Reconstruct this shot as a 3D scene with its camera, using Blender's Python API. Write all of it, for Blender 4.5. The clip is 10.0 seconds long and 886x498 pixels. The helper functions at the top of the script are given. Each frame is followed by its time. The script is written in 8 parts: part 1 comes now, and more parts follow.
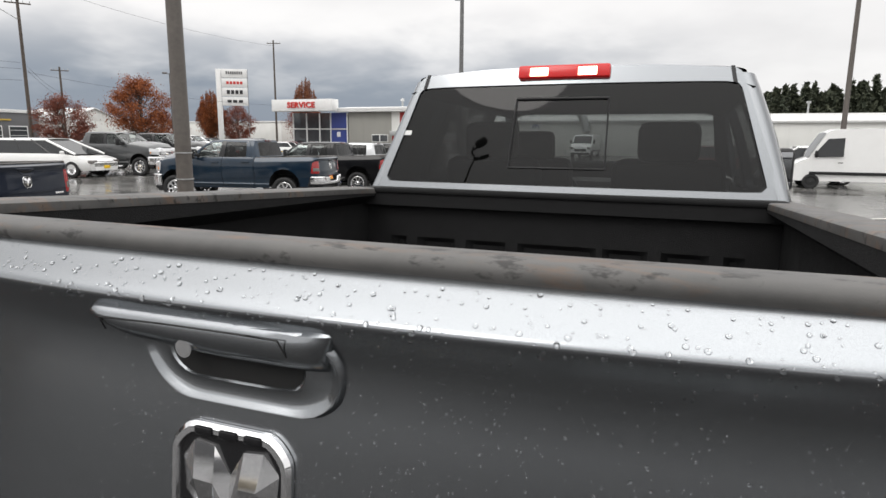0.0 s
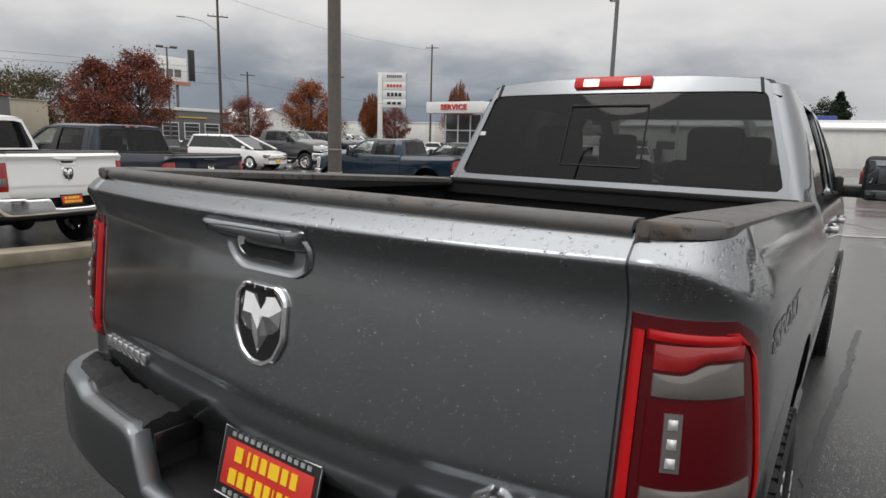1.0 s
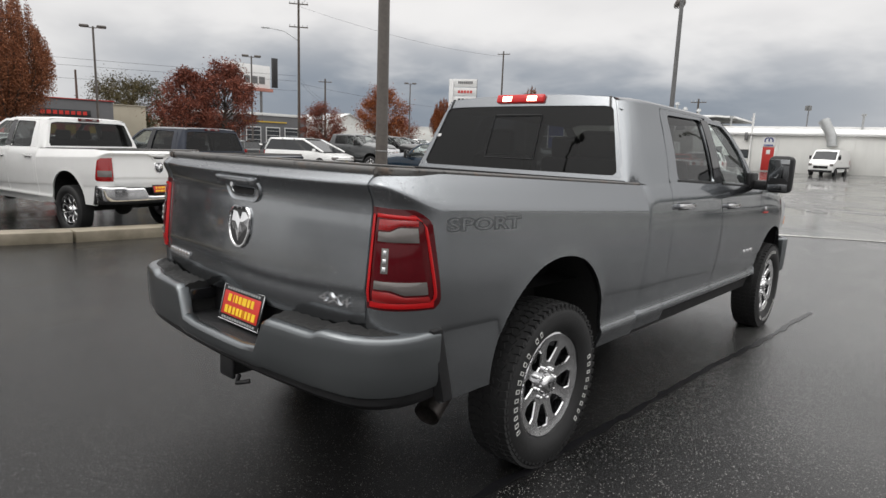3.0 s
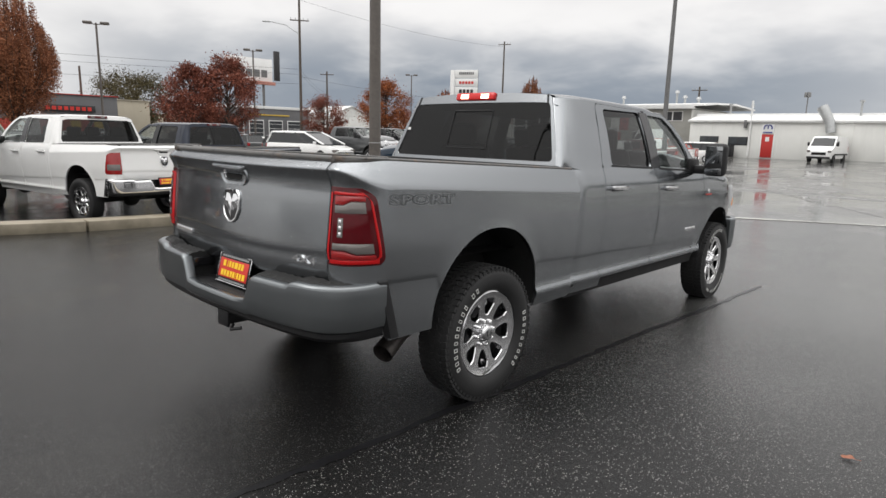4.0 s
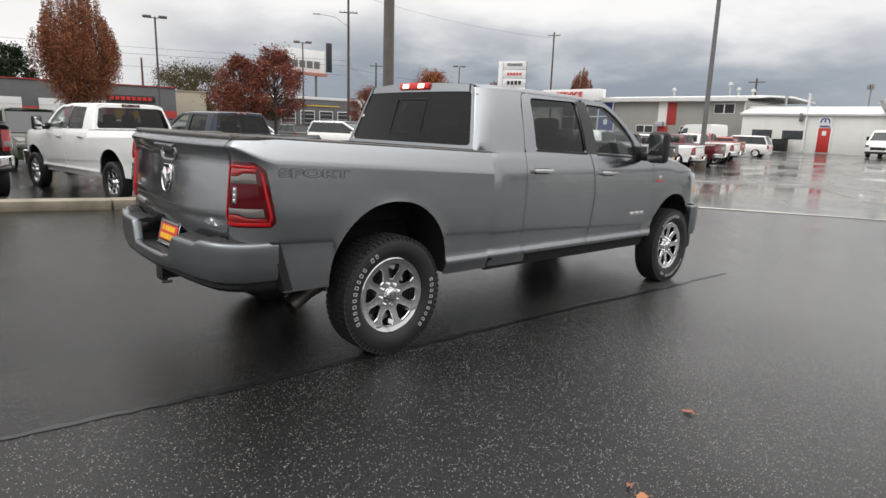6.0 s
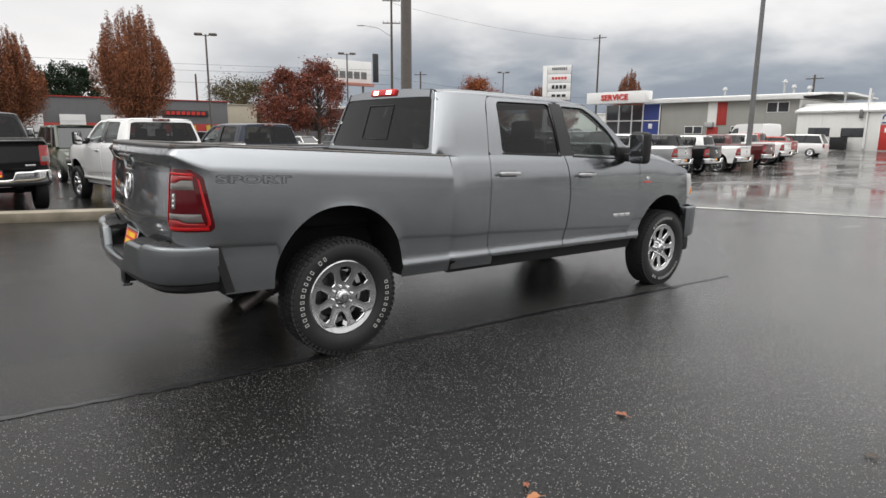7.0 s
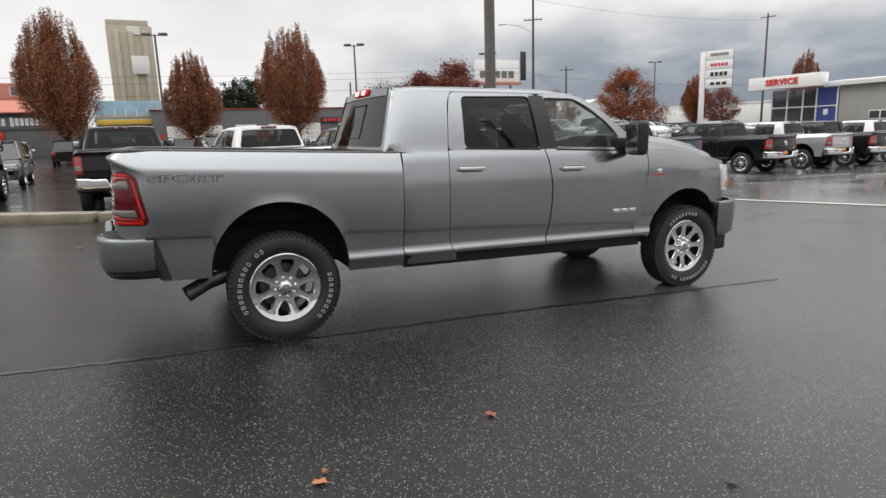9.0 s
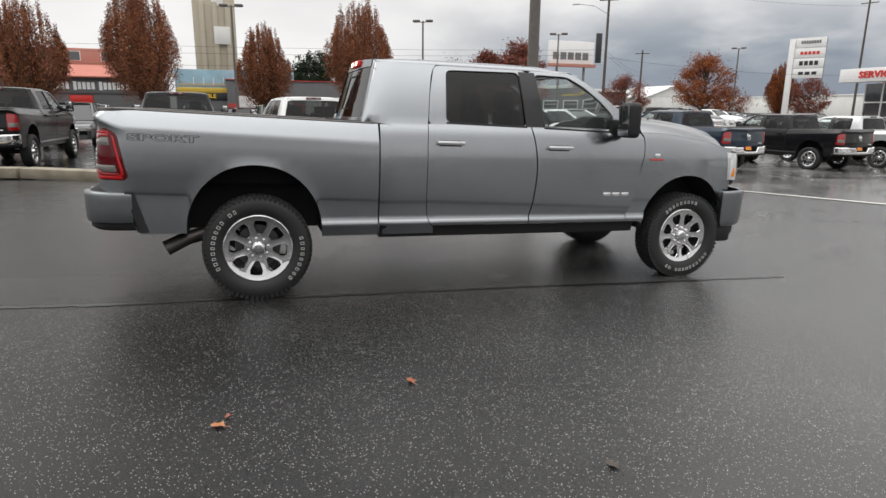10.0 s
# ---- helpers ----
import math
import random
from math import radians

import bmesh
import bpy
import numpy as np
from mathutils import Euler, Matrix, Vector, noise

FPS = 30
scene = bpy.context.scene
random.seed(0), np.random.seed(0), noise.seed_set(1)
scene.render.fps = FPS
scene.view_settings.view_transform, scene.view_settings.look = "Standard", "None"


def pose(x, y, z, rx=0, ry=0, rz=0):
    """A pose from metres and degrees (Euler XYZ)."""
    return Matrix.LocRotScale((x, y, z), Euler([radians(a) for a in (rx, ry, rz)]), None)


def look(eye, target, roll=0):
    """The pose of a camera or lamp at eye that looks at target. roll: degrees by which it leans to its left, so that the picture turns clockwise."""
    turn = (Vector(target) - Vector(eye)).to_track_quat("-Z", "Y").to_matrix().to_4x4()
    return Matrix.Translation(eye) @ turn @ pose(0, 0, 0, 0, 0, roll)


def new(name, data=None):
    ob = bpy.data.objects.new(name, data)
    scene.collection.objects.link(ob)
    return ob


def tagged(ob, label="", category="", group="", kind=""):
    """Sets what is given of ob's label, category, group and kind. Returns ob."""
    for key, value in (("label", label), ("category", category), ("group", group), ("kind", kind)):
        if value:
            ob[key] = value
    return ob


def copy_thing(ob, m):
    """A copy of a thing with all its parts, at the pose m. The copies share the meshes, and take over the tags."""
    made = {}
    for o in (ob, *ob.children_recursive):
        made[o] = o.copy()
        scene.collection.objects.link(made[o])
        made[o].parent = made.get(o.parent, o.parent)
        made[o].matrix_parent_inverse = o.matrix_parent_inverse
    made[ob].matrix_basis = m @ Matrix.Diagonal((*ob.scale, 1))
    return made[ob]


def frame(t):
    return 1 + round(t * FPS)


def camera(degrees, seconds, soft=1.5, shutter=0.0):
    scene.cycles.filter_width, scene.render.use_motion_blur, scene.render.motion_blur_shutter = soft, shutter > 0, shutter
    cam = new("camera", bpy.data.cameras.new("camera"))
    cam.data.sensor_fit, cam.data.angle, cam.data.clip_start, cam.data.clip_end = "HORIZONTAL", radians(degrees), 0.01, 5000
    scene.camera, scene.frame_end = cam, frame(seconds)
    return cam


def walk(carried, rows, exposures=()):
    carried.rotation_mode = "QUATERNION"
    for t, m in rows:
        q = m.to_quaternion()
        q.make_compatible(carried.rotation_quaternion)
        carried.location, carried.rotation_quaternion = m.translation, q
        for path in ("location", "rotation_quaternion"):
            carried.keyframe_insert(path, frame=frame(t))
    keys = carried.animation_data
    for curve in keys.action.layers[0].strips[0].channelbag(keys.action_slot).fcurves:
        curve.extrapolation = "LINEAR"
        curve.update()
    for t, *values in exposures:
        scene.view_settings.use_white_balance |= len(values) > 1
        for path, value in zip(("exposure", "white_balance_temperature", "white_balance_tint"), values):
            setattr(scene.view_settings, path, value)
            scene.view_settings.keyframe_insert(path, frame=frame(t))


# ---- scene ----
from mathutils.bvhtree import BVHTree
cam = camera(72.5, 10.0)
PATH = [
    (0, (0.451, -1.707, 1.583), (-0.246, 0.143, 1.279), 1.0),
    (0.5, (0.775, -1.775, 1.586), (-0.149, -0.018, 1.339), 0.3),
    (1, (1.057, -2.023, 1.565), (-0.061, -0.393, 1.254), 2.5),
    (1.5, (1.411, -2.145, 1.542), (0.218, -0.566, 1.256), 3.2),
    (2, (1.745, -2.324, 1.536), (0.505, -0.776, 1.276), 3.1),
    (2.5, (2.077, -2.49, 1.534), (0.78, -0.999, 1.234), 2.9),
    (3, (2.434, -2.582, 1.531), (1.132, -1.095, 1.226), 3.1),
    (3.2, (2.573, -2.677, 1.517), (1.303, -1.167, 1.19), 3.2),
    (4.3, (3.261, -2.954, 1.551), (1.941, -1.493, 1.202), 2.1),
    (4.5, (3.347, -2.995, 1.553), (2.052, -1.522, 1.162), 2.2),
    (5, (3.65, -3.006, 1.567), (2.293, -1.57, 1.254), 0.7),
    (5.5, (3.939, -2.852, 1.561), (2.547, -1.458, 1.212), 0.4),
    (5.7, (4.008, -2.743, 1.524), (2.615, -1.353, 1.166), 1.8),
    (6.8, (4.578, -2.203, 1.552), (3.072, -0.943, 1.176), 3.0),
    (7, (4.651, -2.094, 1.539), (3.118, -0.859, 1.187), 1.6),
    (7.5, (4.838, -1.758, 1.547), (3.229, -0.626, 1.193), 1.1),
    (8, (5.141, -1.449, 1.539), (3.456, -0.432, 1.187), 2.0),
    (8.5, (5.345, -1.103, 1.519), (3.613, -0.168, 1.162), 0.1),
    (9, (5.541, -0.752, 1.539), (3.748, 0.056, 1.177), -0.4),
    (9.5, (5.793, -0.447, 1.543), (3.964, 0.264, 1.156), 1.1),
    (10, (5.874, -0.072, 1.498), (4.018, 0.539, 1.07), 2.1),
]
EXPOSURES = [(0, 0.24), (0.5, 0.06), (1, -0.14), (2, -0.14), (3, 0.04), (4.5, 0.2), (5, 0.24), (7, 0.2), (8.5, 0.16), (10, 0.16)]
walk(cam, [(t, pose(0, 0, 0, -1.525) @ look(eye, target, roll)) for t, eye, target, roll in PATH], EXPOSURES)

# ---- world and light ----
SUN_ELEV, SUN_TURN = 48.0, 205.0
world = bpy.data.worlds.new("overcast_sky")
scene.world = world
world.use_nodes = True
wn, wl = world.node_tree.nodes, world.node_tree.links
wn.clear()
w_out = wn.new("ShaderNodeOutputWorld")
w_bg = wn.new("ShaderNodeBackground")
w_geo = wn.new("ShaderNodeTexCoord")
w_sep = wn.new("ShaderNodeSeparateXYZ")
wl.new(w_geo.outputs["Generated"], w_sep.inputs[0])


def wmath(op, a, b=None, c=None):
    n = wn.new("ShaderNodeMath")
    n.operation = op
    for i, v in enumerate((a, b, c)):
        if v is None:
            continue
        if isinstance(v, (int, float)):
            n.inputs[i].default_value = v
        else:
            wl.new(v, n.inputs[i])
    return n.outputs[0]


def wmix(fac, a, b):
    n = wn.new("ShaderNodeMix")
    n.data_type = "RGBA"
    if isinstance(fac, (int, float)):
        n.inputs["Factor"].default_value = fac
    else:
        wl.new(fac, n.inputs["Factor"])
    for key, v in (("A", a), ("B", b)):
        sock = [s for s in n.inputs if s.name == key and s.type == "RGBA"][0]
        if isinstance(v, tuple):
            sock.default_value = (*v, 1)
        else:
            wl.new(v, sock)
    return [s for s in n.outputs if s.type == "RGBA"][0]


def wrange(v, a, b):
    n = wn.new("ShaderNodeMapRange")
    n.interpolation_type = "SMOOTHSTEP"
    n.inputs["From Min"].default_value, n.inputs["From Max"].default_value = a, b
    wl.new(v, n.inputs["Value"])
    return n.outputs["Result"]


# cloud layer: the direction projected on a flat deck, so that clouds flatten towards the horizon
w_up = wmath("MAXIMUM", w_sep.outputs[2], 0.0)
w_den = wmath("ADD", w_up, 0.26)
w_vec = wn.new("ShaderNodeCombineXYZ")
wl.new(wmath("DIVIDE", w_sep.outputs[0], w_den), w_vec.inputs[0])
wl.new(wmath("DIVIDE", w_sep.outputs[1], w_den), w_vec.inputs[1])


def wnoise(scale, detail, rough, offset):
    m = wn.new("ShaderNodeMapping")
    m.inputs["Location"].default_value = offset
    wl.new(w_vec.outputs[0], m.inputs[0])
    n = wn.new("ShaderNodeTexNoise")
    n.inputs["Scale"].default_value, n.inputs["Detail"].default_value, n.inputs["Roughness"].default_value = scale, detail, rough
    n.inputs["Distortion"].default_value = 0.12
    wl.new(m.outputs[0], n.inputs["Vector"])
    return n.outputs["Fac"]


big = wrange(wnoise(0.75, 3, 0.5, (3.1, 1.7, 0)), 0.30, 0.70)
fine = wrange(wnoise(2.3, 4, 0.5, (7.7, 2.2, 0)), 0.32, 0.72)
deck = wmix(big, (0.735, 0.724, 0.722), (0.910, 0.890, 0.878))
deck = wmix(wmath("MULTIPLY", fine, 0.45), deck, (0.93, 0.92, 0.91))
# the deck is thinner overhead
deck = wmix(wrange(w_sep.outputs[2], 0.30, 0.95), deck, (2.5, 2.47, 2.43))
# a far rain bank low in the direction of the truck's nose
az = wmath("ADD", wmath("MULTIPLY", w_sep.outputs[1], 0.80), wmath("MULTIPLY", w_sep.outputs[0], -0.60))
bank = wmath("MULTIPLY", wrange(az, 0.70, 0.97), wmath("SUBTRACT", 1.0, wrange(wmath("ADD", w_sep.outputs[2], wmath("MULTIPLY", wmath("SUBTRACT", fine, 0.5), 0.05)), 0.05, 0.20)))
deck = wmix(wmath("MULTIPLY", bank, 0.85), deck, (0.145, 0.19, 0.255))
w_sky = wn.new("ShaderNodeTexSky")
w_sky.sky_type, w_sky.sun_disc = "NISHITA", False
w_sky.sun_elevation, w_sky.sun_rotation = radians(SUN_ELEV), radians(SUN_TURN)
w_sky_dim = wn.new("ShaderNodeVectorMath")
w_sky_dim.operation = "SCALE"
w_sky_dim.inputs["Scale"].default_value = 0.06
wl.new(w_sky.outputs[0], w_sky_dim.inputs[0])
deck = wmix(0.06, deck, w_sky_dim.outputs[0])
wl.new(deck, w_bg.inputs["Color"])
w_bg.inputs["Strength"].default_value = 1.0
wl.new(w_bg.outputs[0], w_out.inputs[0])

sun = new("sun", bpy.data.lights.new("sun", "SUN"))
sun.data.energy, sun.data.angle, sun.data.color = 0.45, radians(25), (1.0, 0.97, 0.93)
sun.matrix_world = look((-20, -43, 52), (0, 0, 0))

# ---- materials ----
class Nodes:
    """Short node building for one material."""

    def __init__(self, name):
        self.mat = bpy.data.materials.new(name)
        self.mat.use_nodes = True
        self.n, self.l = self.mat.node_tree.nodes, self.mat.node_tree.links
        self.b = self.n["Principled BSDF"]

    def put(self, key, value):
        s = self.b.inputs[key]
        if isinstance(value, (int, float)):
            s.default_value = value
        elif isinstance(value, tuple):
            s.default_value = (*value, 1) if len(value) == 3 else value
        else:
            self.l.new(value, s)
        return self

    def coord(self, kind="Object"):
        return self.n.new("ShaderNodeTexCoord").outputs[kind]

    def noise(self, scale, detail=4, rough=0.55, vec=None, stretch=None, dist=0.0):
        vec = vec or self.coord()
        if stretch:
            m = self.n.new("ShaderNodeMapping")
            m.inputs["Scale"].default_value = stretch
            self.l.new(vec, m.inputs[0])
            vec = m.outputs[0]
        t = self.n.new("ShaderNodeTexNoise")
        t.inputs["Scale"].default_value, t.inputs["Detail"].default_value, t.inputs["Roughness"].default_value, t.inputs["Distortion"].default_value = scale, detail, rough, dist
        self.l.new(vec, t.inputs["Vector"])
        return t.outputs["Fac"]

    def voro(self, scale, vec=None, feature="F1"):
        t = self.n.new("ShaderNodeTexVoronoi")
        t.feature = feature
        t.inputs["Scale"].default_value = scale
        self.l.new(vec or self.coord(), t.inputs["Vector"])
        return t

    def rng(self, v, a, b, c=0.0, d=1.0):
        m = self.n.new("ShaderNodeMapRange")
        for key, x in (("From Min", a), ("From Max", b), ("To Min", c), ("To Max", d)):
            m.inputs[key].default_value = x
        self.l.new(v, m.inputs["Value"])
        return m.outputs["Result"]

    def mix(self, fac, a, b):
        m = self.n.new("ShaderNodeMix")
        m.data_type = "RGBA"
        if isinstance(fac, (int, float)):
            m.inputs["Factor"].default_value = fac
        else:
            self.l.new(fac, m.inputs["Factor"])
        for key, v in (("A", a), ("B", b)):
            s = [i for i in m.inputs if i.name == key and i.type == "RGBA"][0]
            if isinstance(v, tuple):
                s.default_value = (*v, 1)
            else:
                self.l.new(v, s)
        return [o for o in m.outputs if o.type == "RGBA"][0]

    def math(self, op, a, b):
        m = self.n.new("ShaderNodeMath")
        m.operation = op
        for i, v in enumerate((a, b)):
            if isinstance(v, (int, float)):
                m.inputs[i].default_value = v
            else:
                self.l.new(v, m.inputs[i])
        return m.outputs[0]

    def bump(self, h, strength=0.3, dist=0.01):
        b = self.n.new("ShaderNodeBump")
        b.inputs["Strength"].default_value, b.inputs["Distance"].default_value = strength, dist
        self.l.new(h, b.inputs["Height"])
        self.l.new(b.outputs[0], self.b.inputs["Normal"])
        return self

    def random(self):
        return self.n.new("ShaderNodeObjectInfo").outputs["Random"]


def simple(name, color, rough=0.5, metal=0.0, grain=60.0, amount=0.12, bump=0.0, spec=0.5):
    """A plain material with a little variation at two scales."""
    m = Nodes(name)
    a, b = m.noise(grain, 3), m.noise(grain * 0.07, 3)
    v = m.math("ADD", m.math("MULTIPLY", a, 0.5), m.math("MULTIPLY", b, 0.5))
    lo, hi = tuple(c * (1 - amount) for c in color), tuple(min(1, c * (1 + amount)) for c in color)
    m.put("Base Color", m.mix(m.rng(v, 0.35, 0.65), lo, hi)).put("Metallic", metal).put("Specular IOR Level", spec)
    m.put("Roughness", m.rng(v, 0.3, 0.7, max(0.02, rough * 0.85), min(1, rough * 1.15)))
    if bump:
        m.bump(a, bump, 0.004)
    return m.mat


def paint(name, color, metal=0.0, rough=0.25, dirt=0.06, coat=1.5):
    """Car paint: pigment under a clear coat, with a film of road dirt and rain."""
    m = Nodes(name)
    film, flake = m.noise(2.6, 5, 0.65), m.noise(900, 2)
    c = m.mix(m.rng(flake, 0.4, 0.6), tuple(x * 0.94 for x in color), tuple(min(1, x * 1.06) for x in color))
    m.put("Base Color", m.mix(m.rng(film, 0.45, 0.75, 0, dirt), c, (0.22, 0.20, 0.18)))
    m.put("Metallic", metal).put("Roughness", m.rng(film, 0.3, 0.7, rough, rough + 0.08))
    m.put("Coat Weight", 1.0).put("Coat Roughness", m.rng(film, 0.35, 0.75, 0.05, 0.13)).put("Coat IOR", coat)
    if metal > 0.8:
        # flakes lie flat, so the pigment darkens towards grazing sight
        m.put("Specular Tint", (0.26, 0.27, 0.285))
    else:
        m.put("Specular IOR Level", 0.12)
    return m.mat


PAINT_GREY = paint("billet_grey_paint", (0.300, 0.315, 0.330), 0.97, 0.19, 0.03, 1.46)
PAINT_BUMPER = paint("grey_bumper_paint", (0.185, 0.199, 0.207), 0.9, 0.28, 0.05, 1.40)
PAINT_WHITE = paint("white_paint", (0.80, 0.80, 0.79), 0.0, 0.35)
PAINT_BLACK = paint("black_paint", (0.005, 0.005, 0.006), 0.0, 0.3, 0.01, 1.33)
PAINT_NAVY = paint("navy_paint", (0.010, 0.015, 0.028), 0.3, 0.3, 0.03, 1.38)
PAINT_BLUE = paint("blue_paint", (0.005, 0.019, 0.038), 0.3, 0.3)
PAINT_MAROON = paint("maroon_paint", (0.12, 0.012, 0.012), 0.2, 0.3)
PAINT_SILVER = paint("silver_paint", (0.50, 0.51, 0.52), 0.6, 0.3)
PAINT_DARKGREY = paint("granite_grey_paint", (0.075, 0.078, 0.080), 0.4, 0.3)
PAINT_GREEN = paint("muted_green_paint", (0.040, 0.052, 0.026), 0.0, 0.3)
PAINT_MAROON = paint("dark_red_paint", (0.085, 0.014, 0.016), 0.2, 0.3)
PAINT_RED = paint("red_paint", (0.38, 0.035, 0.02), 0.1, 0.3)
CHROME = simple("chrome", (0.90, 0.90, 0.91), 0.05, 1.0, 30, 0.04)
MIRROR = simple("tinted_mirror_glass", (0.34, 0.35, 0.36), 0.03, 1.0, 30, 0.04)
POLISHED = simple("polished_alloy", (0.68, 0.68, 0.69), 0.10, 1.0, 40, 0.04)
# alloy darkened in its colour for the shade behind the wheel openings
DARK_ALLOY = simple("shaded_alloy", (0.085, 0.085, 0.09), 0.45, 0.7, 40, 0.1)
RUBBER = simple("tyre_rubber", (0.013, 0.013, 0.0135), 0.66, 0, 90, 0.2, 0.25)
BLACK_PLASTIC = simple("black_textured_plastic", (0.012, 0.012, 0.013), 0.55, 0, 220, 0.2, 0.25, 0.35)
m = Nodes("weathered_rail_cap_plastic")
grain, dust, mud = m.noise(420, 3), m.noise(7.0, 5, 0.65), m.noise(11.0, 5, 0.7, None, (0.45, 1.6, 1), 0.5)
c = m.mix(m.rng(dust, 0.35, 0.7), (0.062, 0.061, 0.060), (0.105, 0.101, 0.097))
c = m.mix(m.rng(mud, 0.53, 0.66, 0, 0.6), c, (0.145, 0.085, 0.050))
c = m.mix(m.rng(m.noise(26, 4, 0.7, None, (0.6, 1.3, 1)), 0.565, 0.64, 0, 0.8), c, (0.014, 0.013, 0.013))
m.put("Base Color", c).put("Roughness", m.rng(dust, 0.3, 0.7, 0.42, 0.60)).put("Specular IOR Level", 0.35).bump(grain, 0.12, 0.002)
CAP_PLASTIC = m.mat
LINER = simple("sprayed_bed_liner", (0.012, 0.012, 0.0125), 0.72, 0, 260, 0.25, 0.6, 0.22)
UNDERBODY = simple("dark_underbody", (0.012, 0.012, 0.012), 0.8, 0, 30, 0.2)
GLOSS_BLACK = simple("gloss_black_trim", (0.010, 0.010, 0.011), 0.12, 0, 60, 0.1)
SEAT = simple("dark_seat_leather", (0.035, 0.034, 0.034), 0.55, 0, 120, 0.15, 0.2)
# near-black base: the dimness of the cab roof is put into this colour
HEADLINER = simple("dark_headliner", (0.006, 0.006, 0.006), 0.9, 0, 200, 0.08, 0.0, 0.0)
WHITE_LETTER = simple("white_tyre_lettering", (0.62, 0.62, 0.60), 0.7, 0, 80, 0.1)
DECAL = simple("faint_grey_decal", (0.125, 0.132, 0.137), 0.30, 0.5, 80, 0.1)
SIGN_RED = simple("sign_red", (0.55, 0.028, 0.02), 0.45, 0, 30, 0.06)
SIGN_YELLOW = simple("sign_yellow", (0.85, 0.55, 0.02), 0.45, 0, 30, 0.05)
SIGN_WHITE = simple("sign_white", (0.74, 0.74, 0.73), 0.5, 0, 3, 0.05)
SIGN_BLUE = simple("sign_blue", (0.03, 0.05, 0.22), 0.45, 0, 10, 0.06)
SIGN_BLACK = simple("sign_black", (0.02, 0.02, 0.022), 0.5, 0, 10, 0.1)
RUST_PIPE = simple("rusty_exhaust_steel", (0.11, 0.10, 0.095), 0.45, 0.8, 50, 0.3)
POLE_BROWN = simple("brown_painted_pole", (0.105, 0.092, 0.082), 0.5, 0, 14, 0.2)
POLE_GREY = simple("galvanised_pole", (0.16, 0.16, 0.16), 0.5, 0.4, 14, 0.2)
WOOD_POLE = simple("weathered_pole_wood", (0.085, 0.07, 0.058), 0.85, 0, 9, 0.3)
WIRE = simple("power_wire", (0.03, 0.03, 0.03), 0.6, 0, 9, 0.1)
STEEL_LIGHT = simple("galvanised_steel", (0.42, 0.43, 0.43), 0.45, 0.5, 9, 0.15)
CONC_FOOT = simple("stained_concrete", (0.20, 0.17, 0.14), 0.8, 0, 12, 0.3, 0.3)


def glass(name, tint, trans, rough=0.02):
    """Tinted car glass: thin, lets a part of the light through."""
    m = Nodes(name)
    m.put("Base Color", tint).put("Roughness", rough).put("Transmission Weight", trans).put("IOR", 1.001).put("Specular IOR Level", 0.0)
    m.put("Coat Weight", 0.62).put("Coat Roughness", 0.01).put("Coat IOR", 1.50)
    return m.mat


GLASS_DARK = glass("privacy_glass", (0.026, 0.028, 0.028), 0.94)
GLASS_LIGHT = glass("clear_tinted_glass", (0.68, 0.76, 0.74), 0.97, 0.13)
GLASS_SOLID = simple("dark_far_glass", (0.018, 0.020, 0.022), 0.05, 0, 4, 0.1, 0, 0.6)
LENS_RED = Nodes("red_lamp_lens")
LENS_RED.put("Base Color", (0.075, 0.002, 0.004)).put("Roughness", 0.12).put("Specular IOR Level", 0.15).put("Coat Weight", 0.6).put("Coat Roughness", 0.03).put("Subsurface Weight", 0.0)
LENS_RED = LENS_RED.mat
WATER = glass("rain_water", (1.0, 1.0, 1.0), 1.0, 0.0)
WATER.node_tree.nodes["Principled BSDF"].inputs["IOR"].default_value = 1.33
WATER.node_tree.nodes["Principled BSDF"].inputs["Coat Weight"].default_value = 0.0
LENS_BRIGHT = Nodes("red_reflector_lens")
LENS_BRIGHT.put("Base Color", (0.30, 0.006, 0.007)).put("Roughness", 0.15).put("Coat Weight", 1.0).bump(LENS_BRIGHT.voro(420).outputs["Distance"], 0.15, 0.002)
LENS_BRIGHT = LENS_BRIGHT.mat
LENS_DARK = simple("dark_red_lens", (0.080, 0.003, 0.006), 0.10, 0, 60, 0.1, 0.0, 0.25)
LENS_CLEAR = Nodes("clear_lamp_lens")
LENS_CLEAR.put("Base Color", (0.165, 0.150, 0.142)).put("Roughness", 0.16).put("Metallic", 0.30).put("Coat Weight", 1.0)
LENS_CLEAR.bump(LENS_CLEAR.noise(70, 2, 0.5, None, (1, 1, 0.35)), 0.25, 0.003)
LENS_CLEAR = LENS_CLEAR.mat
HEADLAMP = simple("bright_headlamp_lens", (0.78, 0.79, 0.80), 0.08, 0.55, 40, 0.12)
LENS_AMBER = simple("amber_lens", (0.75, 0.25, 0.03), 0.15, 0, 60, 0.1)


def lit(name, color, strength):
    m = Nodes(name)
    m.put("Base Color", color).put("Emission Color", color).put("Emission Strength", strength).put("Roughness", 0.2)
    return m.mat


LAMP_ON = lit("lit_brake_bulb", (1.0, 0.55, 0.40), 5.0)
TUBE_RED = lit("red_light_tube", (0.46, 0.006, 0.008), 0.01)
LAMP_RED_ON = lit("lit_red_lens", (0.50, 0.012, 0.012), 0.14)

